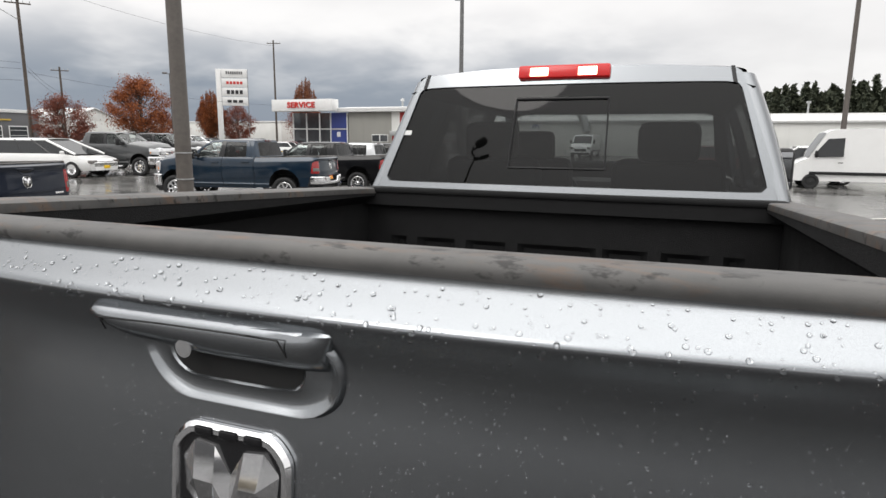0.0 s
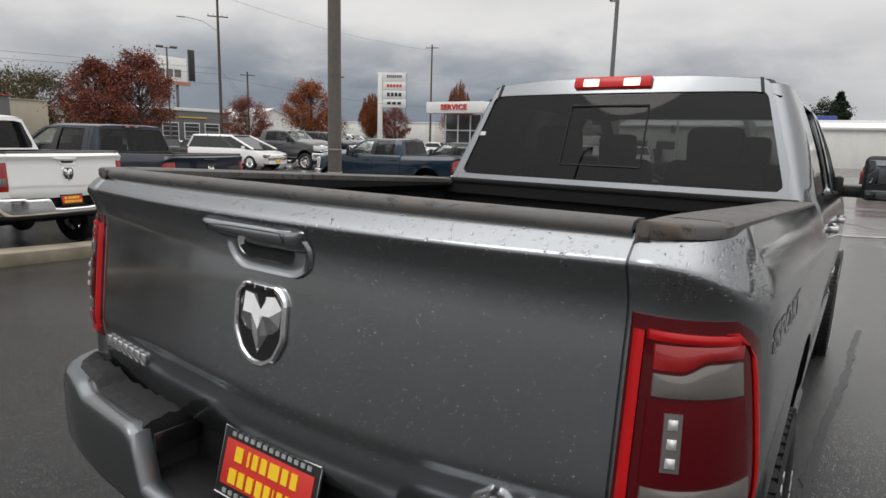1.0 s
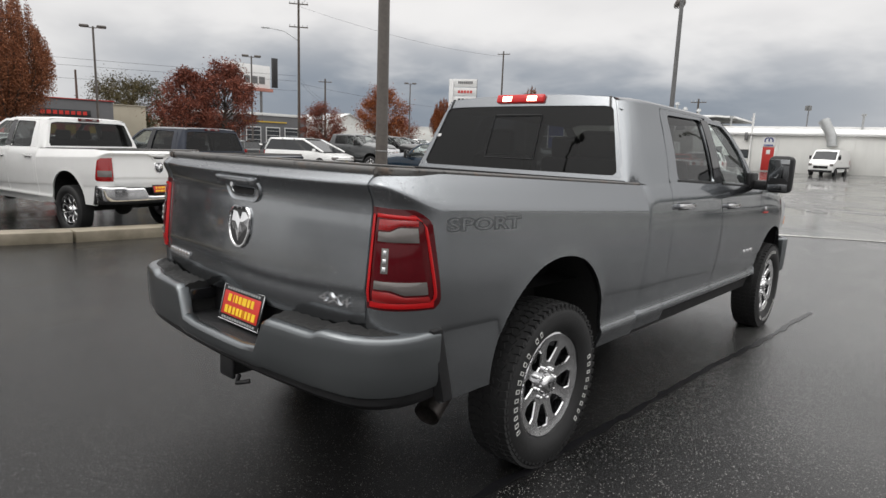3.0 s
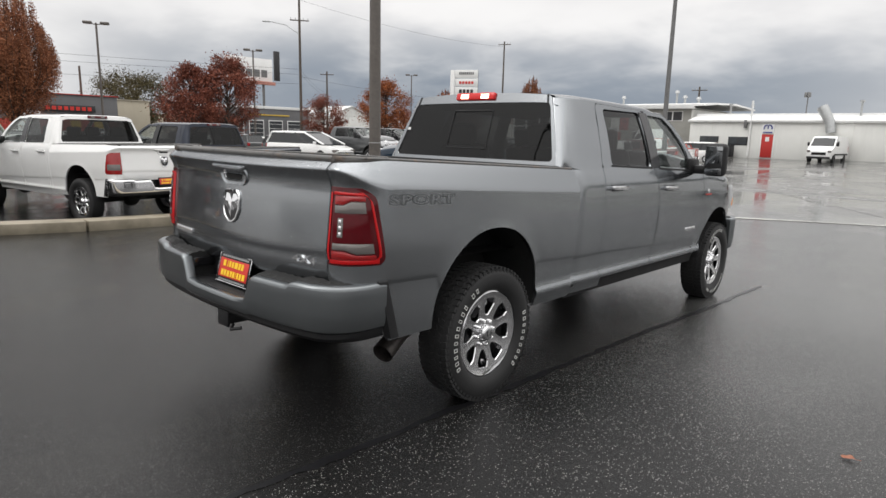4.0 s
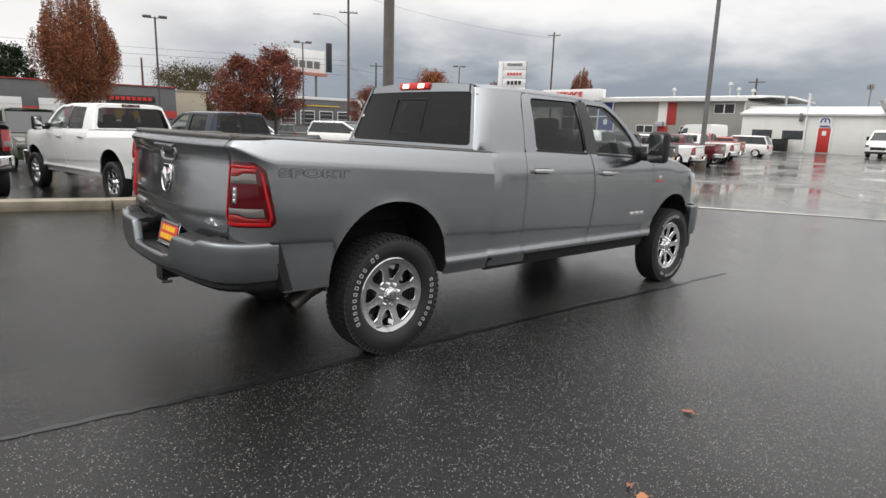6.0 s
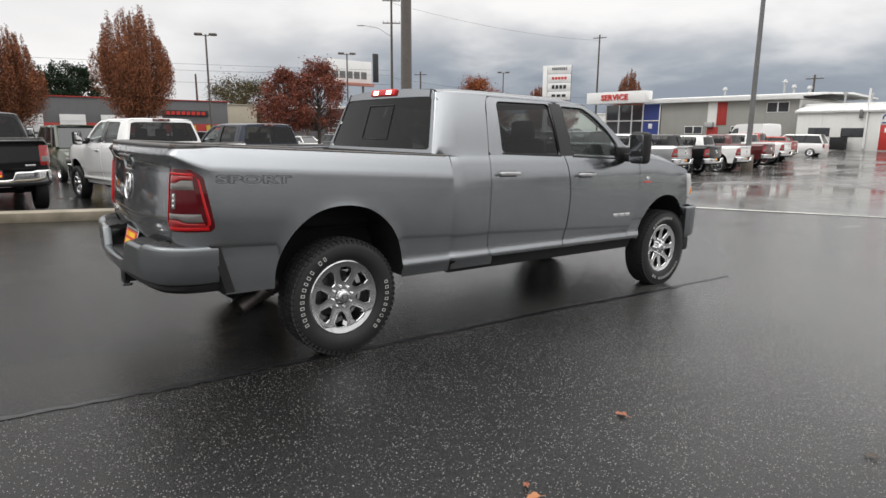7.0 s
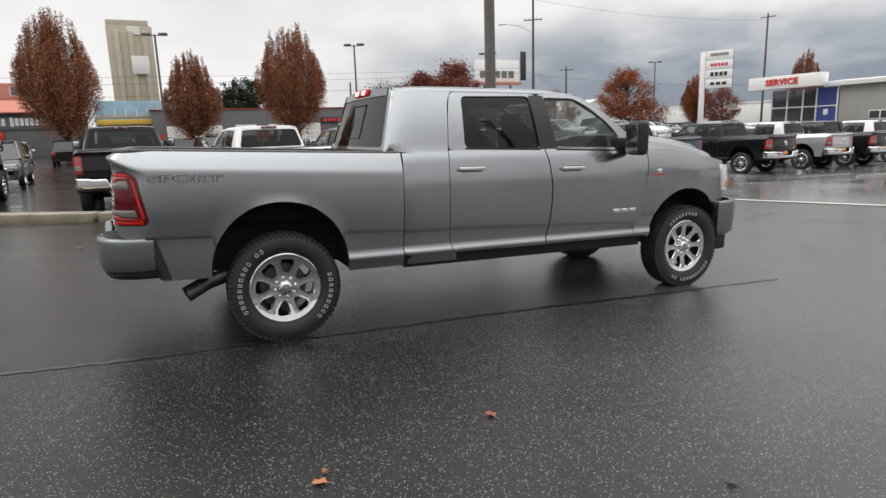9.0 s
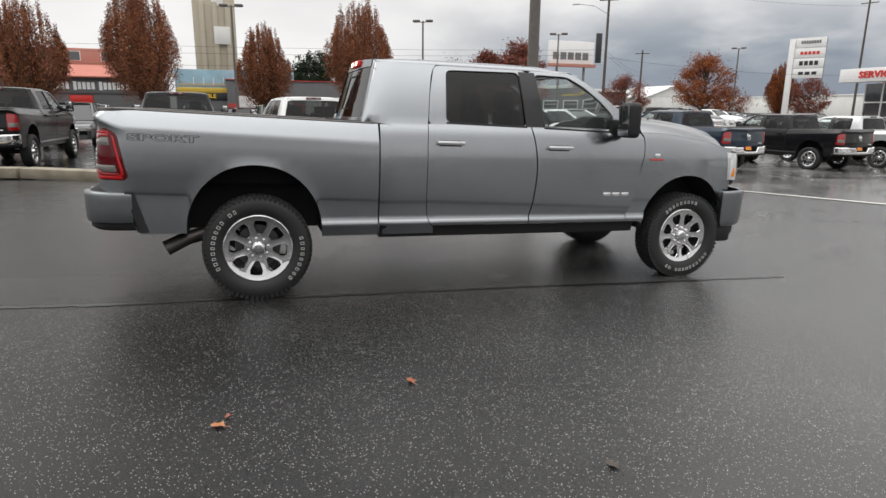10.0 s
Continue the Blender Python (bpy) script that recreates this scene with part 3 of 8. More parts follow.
def gate_y(x, z):
    """The tailgate's outer face: bowed across, with a lip along its upper edge."""
    bow = (0.058 - 0.040 * step(1.405, 1.456, z)) * (1 - (x / 0.78) ** 2)
    wave = 0.012 * math.sin(4.2 * x + 0.6) * step(0.90, 0.98, z) * step(1.16, 1.04, z)
    return GATE_Y(z + wave) - bow


GATE_Y = table([(0.845, -1.092), (0.88, -1.102), (0.905, -1.1075), (0.925, -1.1105), (0.945, -1.1118), (0.965, -1.1116), (0.984, -1.1122), (1.003, -1.1172), (1.016, -1.1184), (1.04, -1.1170), (1.10, -1.1120), (1.18, -1.1052), (1.27, -1.0980), (1.315, -1.0940), (1.342, -1.0945), (1.360, -1.0985), (1.385, -1.1095), (1.400, -1.1175), (1.410, -1.1215), (1.416, -1.1210), (1.425, -1.1145), (1.436, -1.1035), (1.448, -1.0900), (1.456, -1.0800)])
GATE_ROWS = [.845, .87, .90, .92, .935, .945, .955, .965, .975, .985, .995, 1.005, 1.015, 1.025, 1.04, 1.06, 1.09, 1.12, 1.15, 1.18, 1.24, 1.27, 1.295, 1.315, 1.332, 1.35, 1.36, 1.372, 1.385, 1.393, 1.40, 1.405, 1.409, 1.412, 1.416, 1.421, 1.428, 1.436, 1.444, 1.451, 1.456]


def crease(y, z):
    """The body's lower crease climbs towards the tail."""
    return (0.052 - 0.036 * y) * step(0.645, 0.75, z) * step(1.10, 0.85, z)


def door_sheet(bm, rear, front, z0, z1, ny=10, dip=None):
    """Lower door skin between two edge curves y(z)."""
    zs = [z for z in [.56, .575, .59, .605, .62, .635, .67, .72, .765, .772, .778, .80, .87, .95, 1.04, 1.12, 1.18, 1.22, 1.255, 1.29, 1.32, 1.35, 1.375, 1.40, 1.418, 1.435] if z0 < z < z1]
    zs = [z0] + zs + [z1]
    rows = []
    for z in zs:
        a, b = rear(z), front(z)
        rows.append([(cab_x(a + (b - a) * k / ny, z), a + (b - a) * k / ny, z + crease(a + (b - a) * k / ny, z)) for k in range(ny + 1)])
    sheet(bm, rows)


def window_frame(bm, outer, inner, centre, n=140):
    """A door's upper frame between its outline and its window opening; both are lists of (y, z)."""
    ang = [2 * math.pi * (k + 0.5) / n - math.pi for k in range(n)]
    o = by_angle(ring_points(outer, 240, 0.05), centre, ang)
    i = by_angle(ring_points(inner, 240, 0.045), centre, ang)
    rows = []
    for t in (0, 0.08, 0.5, 1.0):
        rows.append([(cab_x(a.lerp(b, t).x, a.lerp(b, t).y) - (0.012 if t == 0 else 0), a.lerp(b, t).x, a.lerp(b, t).y) for a, b in zip(i, o)])
    sheet(bm, rows, closed=True)


def pane(inner, centre, inset, grow=0.006, n=140):
    """A window pane of (y, z) outline lying inside the body's side."""
    ang = [2 * math.pi * (k + 0.5) / n - math.pi for k in range(n)]
    ring = by_angle(ring_points(inner, 240, 0.045), centre, ang)
    c = Vector(centre)
    rows = []
    for t in (0.02, 0.35, 0.7, 1.0):
        row = []
        for p in ring:
            q = c + (p - c) * (t + (grow if t == 1.0 else 0))
            row.append((cab_x(q.x, q.y) - inset, q.x, q.y))
        rows.append(row)
    bm = bmesh.new()
    sheet(bm, rows, closed=True)
    bm.verts.ensure_lookup_table()
    bm.faces.new([bm.verts[k] for k in range(n)])
    bmesh.ops.recalc_face_normals(bm, faces=bm.faces)
    return bm


R_WIN = [(1.565, 1.452), (1.585, 1.886), (2.255, 1.902), (2.305, 1.436)]
R_OUT = [(1.398, 1.43), (1.425, 1.70), (1.475, 1.922), (2.335, 1.924), (2.345, 1.43)]
F_WIN = [(2.482, 1.432), (2.412, 1.892), (2.745, 1.888), (2.905, 1.805), (3.065, 1.685), (3.185, 1.565), (3.215, 1.414)]
F_OUT = [(2.357, 1.43), (2.347, 1.924), (2.78, 1.924), (2.96, 1.838), (3.13, 1.71), (3.30, 1.555), (3.44, 1.43)]
R_REAR = table([(.55, 1.47), (.60, 1.425), (.70, 1.398), (1.0, 1.389), (1.25, 1.389), (1.44, 1.398)])
R_FRONT = table([(.55, 2.352), (.61, 2.360), (.85, 2.393), (1.05, 2.406), (1.25, 2.385), (1.44, 2.345)])
F_REAR = table([(.55, 2.364), (.61, 2.372), (.85, 2.405), (1.05, 2.418), (1.25, 2.397), (1.44, 2.357)])
F_FRONT = table([(.55, 3.37), (.60, 3.385), (.85, 3.445), (1.10, 3.50), (1.25, 3.525), (1.36, 3.52), (1.44, 3.44)])


def roof_grid(bm, y0, y1, n):
    rows = []
    for k in range(n + 1):
        y = y0 + (y1 - y0) * k / n
        front, back = step(2.35, 2.90, y), step(1.25, 0.985, y)
        crown = 1.990 - 0.010 * step(1.8, 1.0, y) - 0.055 * front ** 2 - 0.018 * back
        ex, ez = 0.735 - 0.028 * front - 0.045 * back, 1.925 - 0.03 * front + 0.004 * back
        row = []
        for j in range(13):
            t = j / 12
            a = t * math.pi / 2
            row.append((ex * (math.cos(a) ** 0.50 if j < 12 else 0.0), y, ez + (crown - ez) * math.sin(a) ** 0.72))
        rows.append(row)
    sheet(bm, rows)


def back_y(z):
    return 0.843 + (z - 1.46) * 0.284


def back_outline(z):
    """Half width of the cab's back at height z, where it turns into the side."""
    return 0.842 - (z - 1.43) * 0.33


def pickup(name, label, pose_m, body, bumper, group, fine=False, wheel_mat=None, warp=None, tail_variant=0):
    """A crew cab pickup; fine: with every small part. warp maps y for other lengths."""
    wheel_mat = wheel_mat or POLISHED
    truck = thing(name, pose_m, label, "pickup truck", group)

    def add(pname, bm, mats, parent=truck, plabel="", angle=38):
        if warp:
            for v in bm.verts:
                v.co.y = warp(v.co.y)
        if fine:
            # the bed stands a little over to the truck's left
            for v in bm.verts:
                if v.co.x < 0:
                    v.co.x *= 1 + 0.068 * step(1.0, 0.6, v.co.y)
        return part(pname, bm, mats, parent, plabel, angle)

    def both(pname, build, mats, plabel="", angle=38, parent=truck):
        a = build()
        r = add(pname, a, mats, parent, plabel, angle)
        b = build()
        mirror_x(b)
        l = add(pname, b, mats, parent, plabel, angle)
        return r, l

    # bed sides, tailgate, bed tub
    bed_sides = both("bed_side", lambda: bedside(fine), body)
    bm = bmesh.new()
    nx = 30 if fine else 12
    rows = [[(0.775 * (2 * k / nx - 1), gate_y(0.775 * (2 * k / nx - 1), z), z) for k in range(nx + 1)] for z in GATE_ROWS]
    sheet(bm, rows)
    tidy(bm)
    fold(bm, (0, 0.05, 0))
    tailgate = add("tailgate", bm, body)
    bm = bmesh.new()
    rows = []
    for k in range(25):
        x = 0.77 * (2 * k / 24 - 1)
        b = gate_y(x, 1.454)
        rows.append([(x, b - 0.004, 1.452), (x, b - 0.007, 1.456), (x, b - 0.007, 1.466), (x, b, 1.474), (x, b + 0.02, 1.4775), (x, b + 0.055, 1.4765), (x, b + 0.068, 1.471), (x, b + 0.072, 1.44)])
    sheet(bm, rows)
    tidy(bm)
    fold(bm, (0, 0, -0.015))
    add("gate_cap", bm, CAP_PLASTIC, tailgate, "worn black plastic tailgate cap", 50)

    def rail():
        b2 = bmesh.new()
        rws = []
        ys = [0.93 - 1.90 * k / 20 for k in range(21)] + [-0.97 - 0.122 * math.sin(math.pi / 2 * k / 12) for k in range(1, 13)]
        for y in ys:
            z, h = rail_z(y), 0.012
            z -= 0.004 * step(-0.9, -1.09, y)
            x = 0.899 if y > -0.93 else 0.790 + 0.109 * max(0.0, 1 - ((-0.93 - y) / 0.1621) ** 2.4) ** (1 / 2.4)
            rws.append([(x - 0.014, y, z - 0.016), (x - 0.001, y, z - 0.012), (x, y, z + h * 0.4), (x - 0.006, y, z + h * 0.85), (x - 0.016, y, z + h), (0.5 * (x - 0.016) + 0.393, y, z + h), (0.786, y, z + h - 0.001), (0.778, y, z + h - 0.006), (0.777, y, z + h - 0.014)])
        e = rws[-1]
        rws.append([(p[0], p[1] - 0.002, min(p[2], e[0][2] + 0.004)) for p in e])
        sheet(b2, rws)
        tidy(b2)
        fold(b2, (0, 0, -0.012))
        return b2

    caps = both("rail_cap", rail, CAP_PLASTIC, "black plastic bed rail cap", 50)
    if fine:
        for sx, cap in zip((1, -1), caps):
            bm = bmesh.new()
            box(bm, (sx * 0.842, -0.985, rail_z(-0.985) + 0.0075), (0.075, 0.020, 0.006), 0.002)
            add("stake_pocket", bm, UNDERBODY, cap)

    bm = bmesh.new()
    sheet(bm, [[(x, y, 0.90 + (0.008 if (k // 2) % 2 else 0)) for y in (-1.03, -0.5, 0, 0.5, 0.79)] for k, x in enumerate(np.linspace(-0.84, 0.84, 43))])
    add("bed_floor", bm, LINER, plabel="black sprayed ribbed bed floor")

    def tub_side():
        b2 = bmesh.new()
        rws = []
        for y in np.linspace(-1.04, 0.80, 24):
            w = 0.20 * step(0.56, 0.44, abs(y))
            top = rail_z(y)
            zz = [0.90, 1.10, 1.14, 1.20, 1.36, 1.40, top - 0.02, top + 0.004]
            rws.append([(0.84 - (w if z < 1.12 else (w * 0.6 if z < 1.16 else 0)) - (0.0615 if z > 1.38 else 0), y, z) for z in zz])
        sheet(b2, rws)
        tidy(b2)
        return b2

    both("bed_wall", tub_side, LINER, "black sprayed bed wall", 45)
    bm = bmesh.new()
    rows = []
    for z in [.90, 1.0, 1.10, 1.16, 1.20, 1.22, 1.33, 1.355, 1.36, 1.40, 1.425, 1.43]:
        row = []
        for x in np.linspace(-0.85, 0.85, 69):
            d = 0.0
            if 1.05 < z < 1.21 and abs(x) < 0.72 and (abs(x) % 0.22) < 0.15:
                d = 0.02
            if z > 1.358:
                d = -0.035
            row.append((x, 0.80 + d, z))
        rows.append(row)
    sheet(bm, rows)
    box(bm, (0, 0.80, 1.428), (1.70, 0.09, 0.025), 0.008)
    add("bed_front_wall", bm, LINER, plabel="black sprayed bed front wall", angle=30)
    bm = bmesh.new()
    sheet(bm, [[(x, gate_y(x, 1.3) + 0.085, z) for z in (0.88, 1.0, 1.2, 1.44)] for x in np.linspace(-0.77, 0.77, 9)])
    add("gate_liner", bm, LINER, tailgate)

    # cab: quarter, doors, fender
    def quarter():
        b2 = bmesh.new()
        rws = []
        zs = [.50, .555, .575, .59, .605, .62, .635, .67, .72, .765, .772, .778, .80, .87, .95, 1.04, 1.12, 1.18, 1.22, 1.255, 1.29, 1.32, 1.35, 1.375, 1.40, 1.418, 1.435, 1.50, 1.58, 1.66, 1.74, 1.82, 1.88, 1.926]
        for z in zs:
            a = 0.985
            b = R_REAR(z) - 0.006 if z < 1.44 else float(np.interp(z, (1.43, 1.70, 1.86, 1.926), (1.393, 1.419, 1.445, 1.49)))
            row = []
            if z >= 1.43:
                yb, xo, xs = back_y(z), back_outline(z), cab_x(1.2, z)
                for k in range(7):
                    t = math.pi / 2 * k / 6
                    row.append((xo + (xs - xo) * math.sin(t), yb + (1.14 - yb) * (1 - math.cos(t)), z))
                for k in range(1, 7):
                    row.append((cab_x(1.2, z), 1.14 + (b - 1.14) * k / 6, z))
            else:
                bulge = [0, .012, .018, .02, .02, .02, .02]
                for k in range(7):
                    y = a + (1.14 - a) * k / 6
                    row.append((cab_x(y, z) - 0.02 * (1 - k / 6) ** 3, y, z))
                for k in range(1, 7):
                    y = 1.14 + (b - 1.14) * k / 6
                    row.append((cab_x(y, z), y, z))
            rws.append(row)
        split = zs.index(1.435)
        sheet(b2, rws[:split + 1])
        sheet(b2, rws[split:])
        tidy(b2)
        fold(b2, (-0.02, 0, 0))
        return b2

    both("cab_quarter", quarter, body)

    def rear_door():
        b2 = bmesh.new()
        door_sheet(b2, R_REAR, R_FRONT, 0.572, 1.435)
        window_frame(b2, R_OUT, R_WIN, (1.93, 1.67))
        tidy(b2, 0.0002)
        fold(b2, (-0.025, 0, 0))
        return b2

    def front_door():
        b2 = bmesh.new()
        door_sheet(b2, F_REAR, F_FRONT, 0.572, 1.435)
        window_frame(b2, F_OUT, F_WIN, (2.70, 1.62))
        tidy(b2, 0.0002)
        fold(b2, (-0.025, 0, 0))
        return b2

    rd, fd = both("rear_door", rear_door, body), both("front_door", front_door, body)

    def handle(yc, zc):
        def make():
            b2 = bmesh.new()
            x = cab_x(yc, zc)
            box(b2, (x + 0.030, yc, zc), (0.022, 0.245, 0.036), 0.010)
            box(b2, (x + 0.014, yc - 0.105, zc), (0.034, 0.040, 0.032), 0.006)
            box(b2, (x + 0.014, yc + 0.105, zc), (0.034, 0.040, 0.032), 0.006)
            return b2
        return make

    # thin dark plate laid on the skin for the shade behind the handle
    def shade_plate(yc, zc):
        def make():
            b2 = bmesh.new()
            x = cab_x(yc, zc) + 0.002
            box(b2, (x, yc, zc - 0.004), (0.006, 0.20, 0.05), 0.002)
            return b2
        return make

    for doors, yc, zc in ((rd, 1.585, 1.281), (fd, 2.622, 1.260)):
        for i, side in enumerate(doors):
            for pn, mk, mt in (("door_handle", handle(yc, zc), POLISHED if fine else body), ("handle_recess", shade_plate(yc, zc), UNDERBODY)):
                b = mk()
                if i:
                    mirror_x(b)
                add(pn, b, mt, side)
    # glass and pillars
    both("side_window", lambda: pane(R_WIN, (1.93, 1.67), 0.016), GLASS_DARK, "dark privacy glass")
    both("front_side_window", lambda: pane(F_WIN, (2.70, 1.62), 0.016), GLASS_LIGHT, "lightly tinted glass")

    def pillar():
        b2 = bmesh.new()
        rws = []
        for z in np.linspace(1.436, 1.91, 10):
            t = (z - 1.436) / 0.474
            a, b = 2.302 - 0.042 * t, 2.486 - 0.072 * t
            rws.append([(cab_x(y, z) + 0.004, y, z) for y in np.linspace(a, b, 6)])
        sheet(b2, rws)
        tidy(b2)
        fold(b2, (-0.012, 0, 0))
        return b2

    both("door_pillar_trim", pillar, GLOSS_BLACK, "gloss black pillar trim")

    def belt():
        b2 = bmesh.new()
        for a, b, z0, z1 in ((1.56, 2.31, 1.447, 1.432), (2.48, 3.22, 1.428, 1.410)):
            rws = []
            for k in range(9):
                y, z = a + (b - a) * k / 8, z0 + (z1 - z0) * k / 8
                x = cab_x(y, z)
                rws.append([(x - 0.012, y, z + 0.010), (x + 0.004, y, z + 0.008), (x + 0.007, y, z - 0.004), (x, y, z - 0.008)])
            sheet(b2, rws)
        bmesh.ops.recalc_face_normals(b2, faces=b2.faces)
        return b2

    both("window_belt_trim", belt, BLACK_PLASTIC)

    # roof, back of the cab, windscreen
    bm = bmesh.new()
    roof_grid(bm, 0.985, 2.88, 18)
    b2 = bm.copy()
    mirror_x(b2)
    tmp = bpy.data.meshes.new("half")
    b2.to_mesh(tmp)
    b2.free()
    bm.from_mesh(tmp)
    bpy.data.meshes.remove(tmp)
    tidy(bm, 0.002)
    roof = add("roof", bm, body)
    BW = [(-0.785, 1.468), (-0.668, 1.890), (0.668, 1.890), (0.785, 1.468)]
    BO = [(-0.842, 1.43), (-0.668, 1.945), (-0.35, 1.966), (0, 1.970), (0.35, 1.966), (0.668, 1.945), (0.842, 1.43)]
    n = 220 if fine else 80
    ang = [2 * math.pi * (k + 0.5) / n - math.pi for k in range(n)]
    o, i = by_angle(ring_points(BO, 300, 0.03), (0, 1.68), ang), by_angle(ring_points(BW, 300, 0.03), (0, 1.68), ang)

    def on_back(p, d=0.0):
        return (p.x, back_y(p.y) - 0.035 * (1 - (p.x / 0.8) ** 2) - d, p.y)

    bm = bmesh.new()
    sheet(bm, [[on_back(a.lerp(b, t), -0.012 if t == 0 else 0) for a, b in zip(i, o)] for t in (0, 0.06, 0.5, 1)], closed=True)
    tidy(bm)
    fold(bm, (0, 0.03, 0))
    back = add("cab_back_panel", bm, body)
    bm = bmesh.new()
    c = Vector((0, 1.68))
    sheet(bm, [[on_back(c + (p - c) * t, -0.008) for p in i] for t in (0.02, 0.3, 0.6, 0.85, 1.005)], closed=True)
    bm.verts.ensure_lookup_table()
    bm.faces.new([bm.verts[k] for k in range(n)])
    bmesh.ops.recalc_face_normals(bm, faces=bm.faces)
    rear_window = add("rear_window", bm, GLASS_DARK, truck, "dark privacy rear glass")
    if fine:
        bm = bmesh.new()
        for p, q, w in (((-0.205, 1.832), (0.180, 1.832), 0.010), ((-0.205, 1.832), (-0.213, 1.54), 0.004), ((0.180, 1.832), (0.186, 1.54), 0.004), ((-0.213, 1.54), (0.186, 1.54), 0.004)):
            a, b = Vector(p), Vector(q)
            for s in range(8):
                u, v = a.lerp(b, s / 8), a.lerp(b, (s + 1) / 8)
                tube(bm, [on_back(u, -0.005), on_back(v, -0.005)], w * 0.5 + 0.002, 6)
        add("slider_frame", bm, BLACK_PLASTIC, rear_window, "black sliding window frame")
        bm = bmesh.new()
        sheet(bm, [[on_back(Vector((x, z)), 0.0012 - 0.005) for x in (-0.742, -0.715, -0.69)] for z in (1.677, 1.698)])
        add("window_sticker", bm, SIGN_WHITE, rear_window, "small white sticker")
        for sx in (-1, 1):
            bm = bmesh.new()
            sheet(bm, [[on_back(Vector((sx * (0.650 - 0.20 * (z - 1.89) + w), z)), 0.004) for z in (1.888, 1.905, 1.922, 1.940, 1.952)] for w in (-0.007, 0.007)])
            bmesh.ops.recalc_face_normals(bm, faces=bm.faces)
            fold(bm, (0, 0.010, 0))
            add("roof_seam", bm, GLOSS_BLACK, back)
    # brake lamp on the roof's rear edge
    bm = bmesh.new()
    box(bm, (-0.014, 0.938, 1.944), (0.385, 0.03, 0.058), 0.010, pose(0, 0, 0, -14, 0, 0))
    brake = add("high_brake_lamp", bm, LENS_RED if not fine else LAMP_RED_ON, truck, "lit red high brake lamp" if fine else "red high brake lamp")
    for x in (-0.115, 0.087):
        bm = bmesh.new()
        box(bm, (x, 0.9245, 1.944), (0.078, 0.008, 0.036), 0.003, pose(0, 0, 0, -14, 0, 0))
        add("lamp_bulb", bm, LAMP_ON if fine else LENS_CLEAR, brake)
    # windscreen and A pillars
    bm = bmesh.new()
    rows = []
    for k in range(9):
        t = k / 8
        rows.append([(x * (0.66 + 0.10 * t), 2.88 + 0.80 * t - 0.16 * x * x, 1.932 - 0.43 * t - 0.02 * x * x * (1 - t)) for x in np.linspace(-1, 1, 13)])
    sheet(bm, rows)
    add("windscreen", bm, GLASS_LIGHT, truck, "clear windscreen")

    def a_pillar():
        b2 = bmesh.new()
        rws = []
        for k, (y, z) in enumerate([(2.60, 1.926), (2.78, 1.926), (2.96, 1.840), (3.13, 1.712), (3.30, 1.557), (3.45, 1.43)]):
            t = max(0, (k - 1) / 4)
            w = Vector((0.66 + 0.10 * t, 2.88 + 0.80 * t - 0.16, 1.912 - 0.43 * t))
            s = Vector((cab_x(y, z), y, z))
            mid = s.lerp(w, 0.5) + Vector((0.012, 0.02, 0.014))
            rws.append([s, s.lerp(mid, 0.5) + Vector((0.004, 0, 0.005)), mid, w])
        sheet(b2, rws)
        bmesh.ops.recalc_face_normals(b2, faces=b2.faces)
        return b2

    both("windscreen_pillar", a_pillar, body)
    # cab interior
    bm = bmesh.new()
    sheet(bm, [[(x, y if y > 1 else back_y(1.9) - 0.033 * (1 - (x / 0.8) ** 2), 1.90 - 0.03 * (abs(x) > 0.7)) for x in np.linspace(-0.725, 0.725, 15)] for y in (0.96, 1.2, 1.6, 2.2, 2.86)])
    add("headliner", bm, HEADLINER, truck, "headliner darkened to near black")
    for sx in (-0.42, 0.42):
        for sy, deep in ((2.35, 0.52), (1.35, 0.50)):
            bm = bmesh.new()
            box(bm, (sx, sy + 0.26, 1.03), (0.52, deep, 0.16), 0.05)
            box(bm, (sx, sy, 1.30), (0.50, 0.14, 0.58), 0.06, pose(0, 0, 0, 10, 0, 0))
            box(bm, (sx, sy - 0.07, 1.66), (0.27, 0.10, 0.19), 0.04, pose(0, 0, 0, 8, 0, 0))
            add("seat", bm, SEAT, truck, "dark leather seat")
    bm = bmesh.new()
    box(bm, (0, 3.38, 1.25), (1.55, 0.36, 0.36), 0.08)
    tube(bm, [(-0.42 + 0.19 * math.cos(a), 3.05 - 0.06 * math.sin(a), 1.30 + 0.18 * math.sin(a)) for a in np.linspace(0, 2 * math.pi, 21)], 0.016, 6, False)
    add("dashboard", bm, SEAT, truck, "dark dashboard with steering wheel")
    bm = bmesh.new()
    for x in (-0.86, 0.86):
        sheet(bm, [[(x, y, z) for z in (0.60, 1.0, 1.41)] for y in (1.0, 2.2, 3.4)])
    sheet(bm, [[(x, y, 0.62) for x in (-0.86, 0.86)] for y in (0.97, 3.6)])
    sheet(bm, [[(x, 0.97, z) for x in (-0.83, 0.83)] for z in (0.62, 1.42)])
    add("cab_inner_shell", bm, UNDERBODY, truck, "dark inner door and floor panels")

    # front: fender, hood, grille, lamps, bumper
    def fender():
        b2 = bmesh.new()
        yc, zc, r = FRONT_ARCH
        zs = [.46, .52, .572, .59, .605, .62, .635, .67, .72, .765, .772, .778, .80, .87, .95, 1.04, 1.12, 1.18, 1.22, 1.26, 1.30, 1.34, 1.375, 1.405]
        cols = []
        for t in np.linspace(0, 1, 5)[:-1]:
            cols.append((t, None, 0.572))
        na = 26 if fine else 14
        for k in range(na + 1):
            a = math.pi * (1 - k / na)
            cols.append((None, yc + r * math.cos(a), zc + r * math.sin(a)))
        for y in (yc + r + 0.012, 4.58, 4.62):
            cols.append((None, y, 0.84))
        rws = []
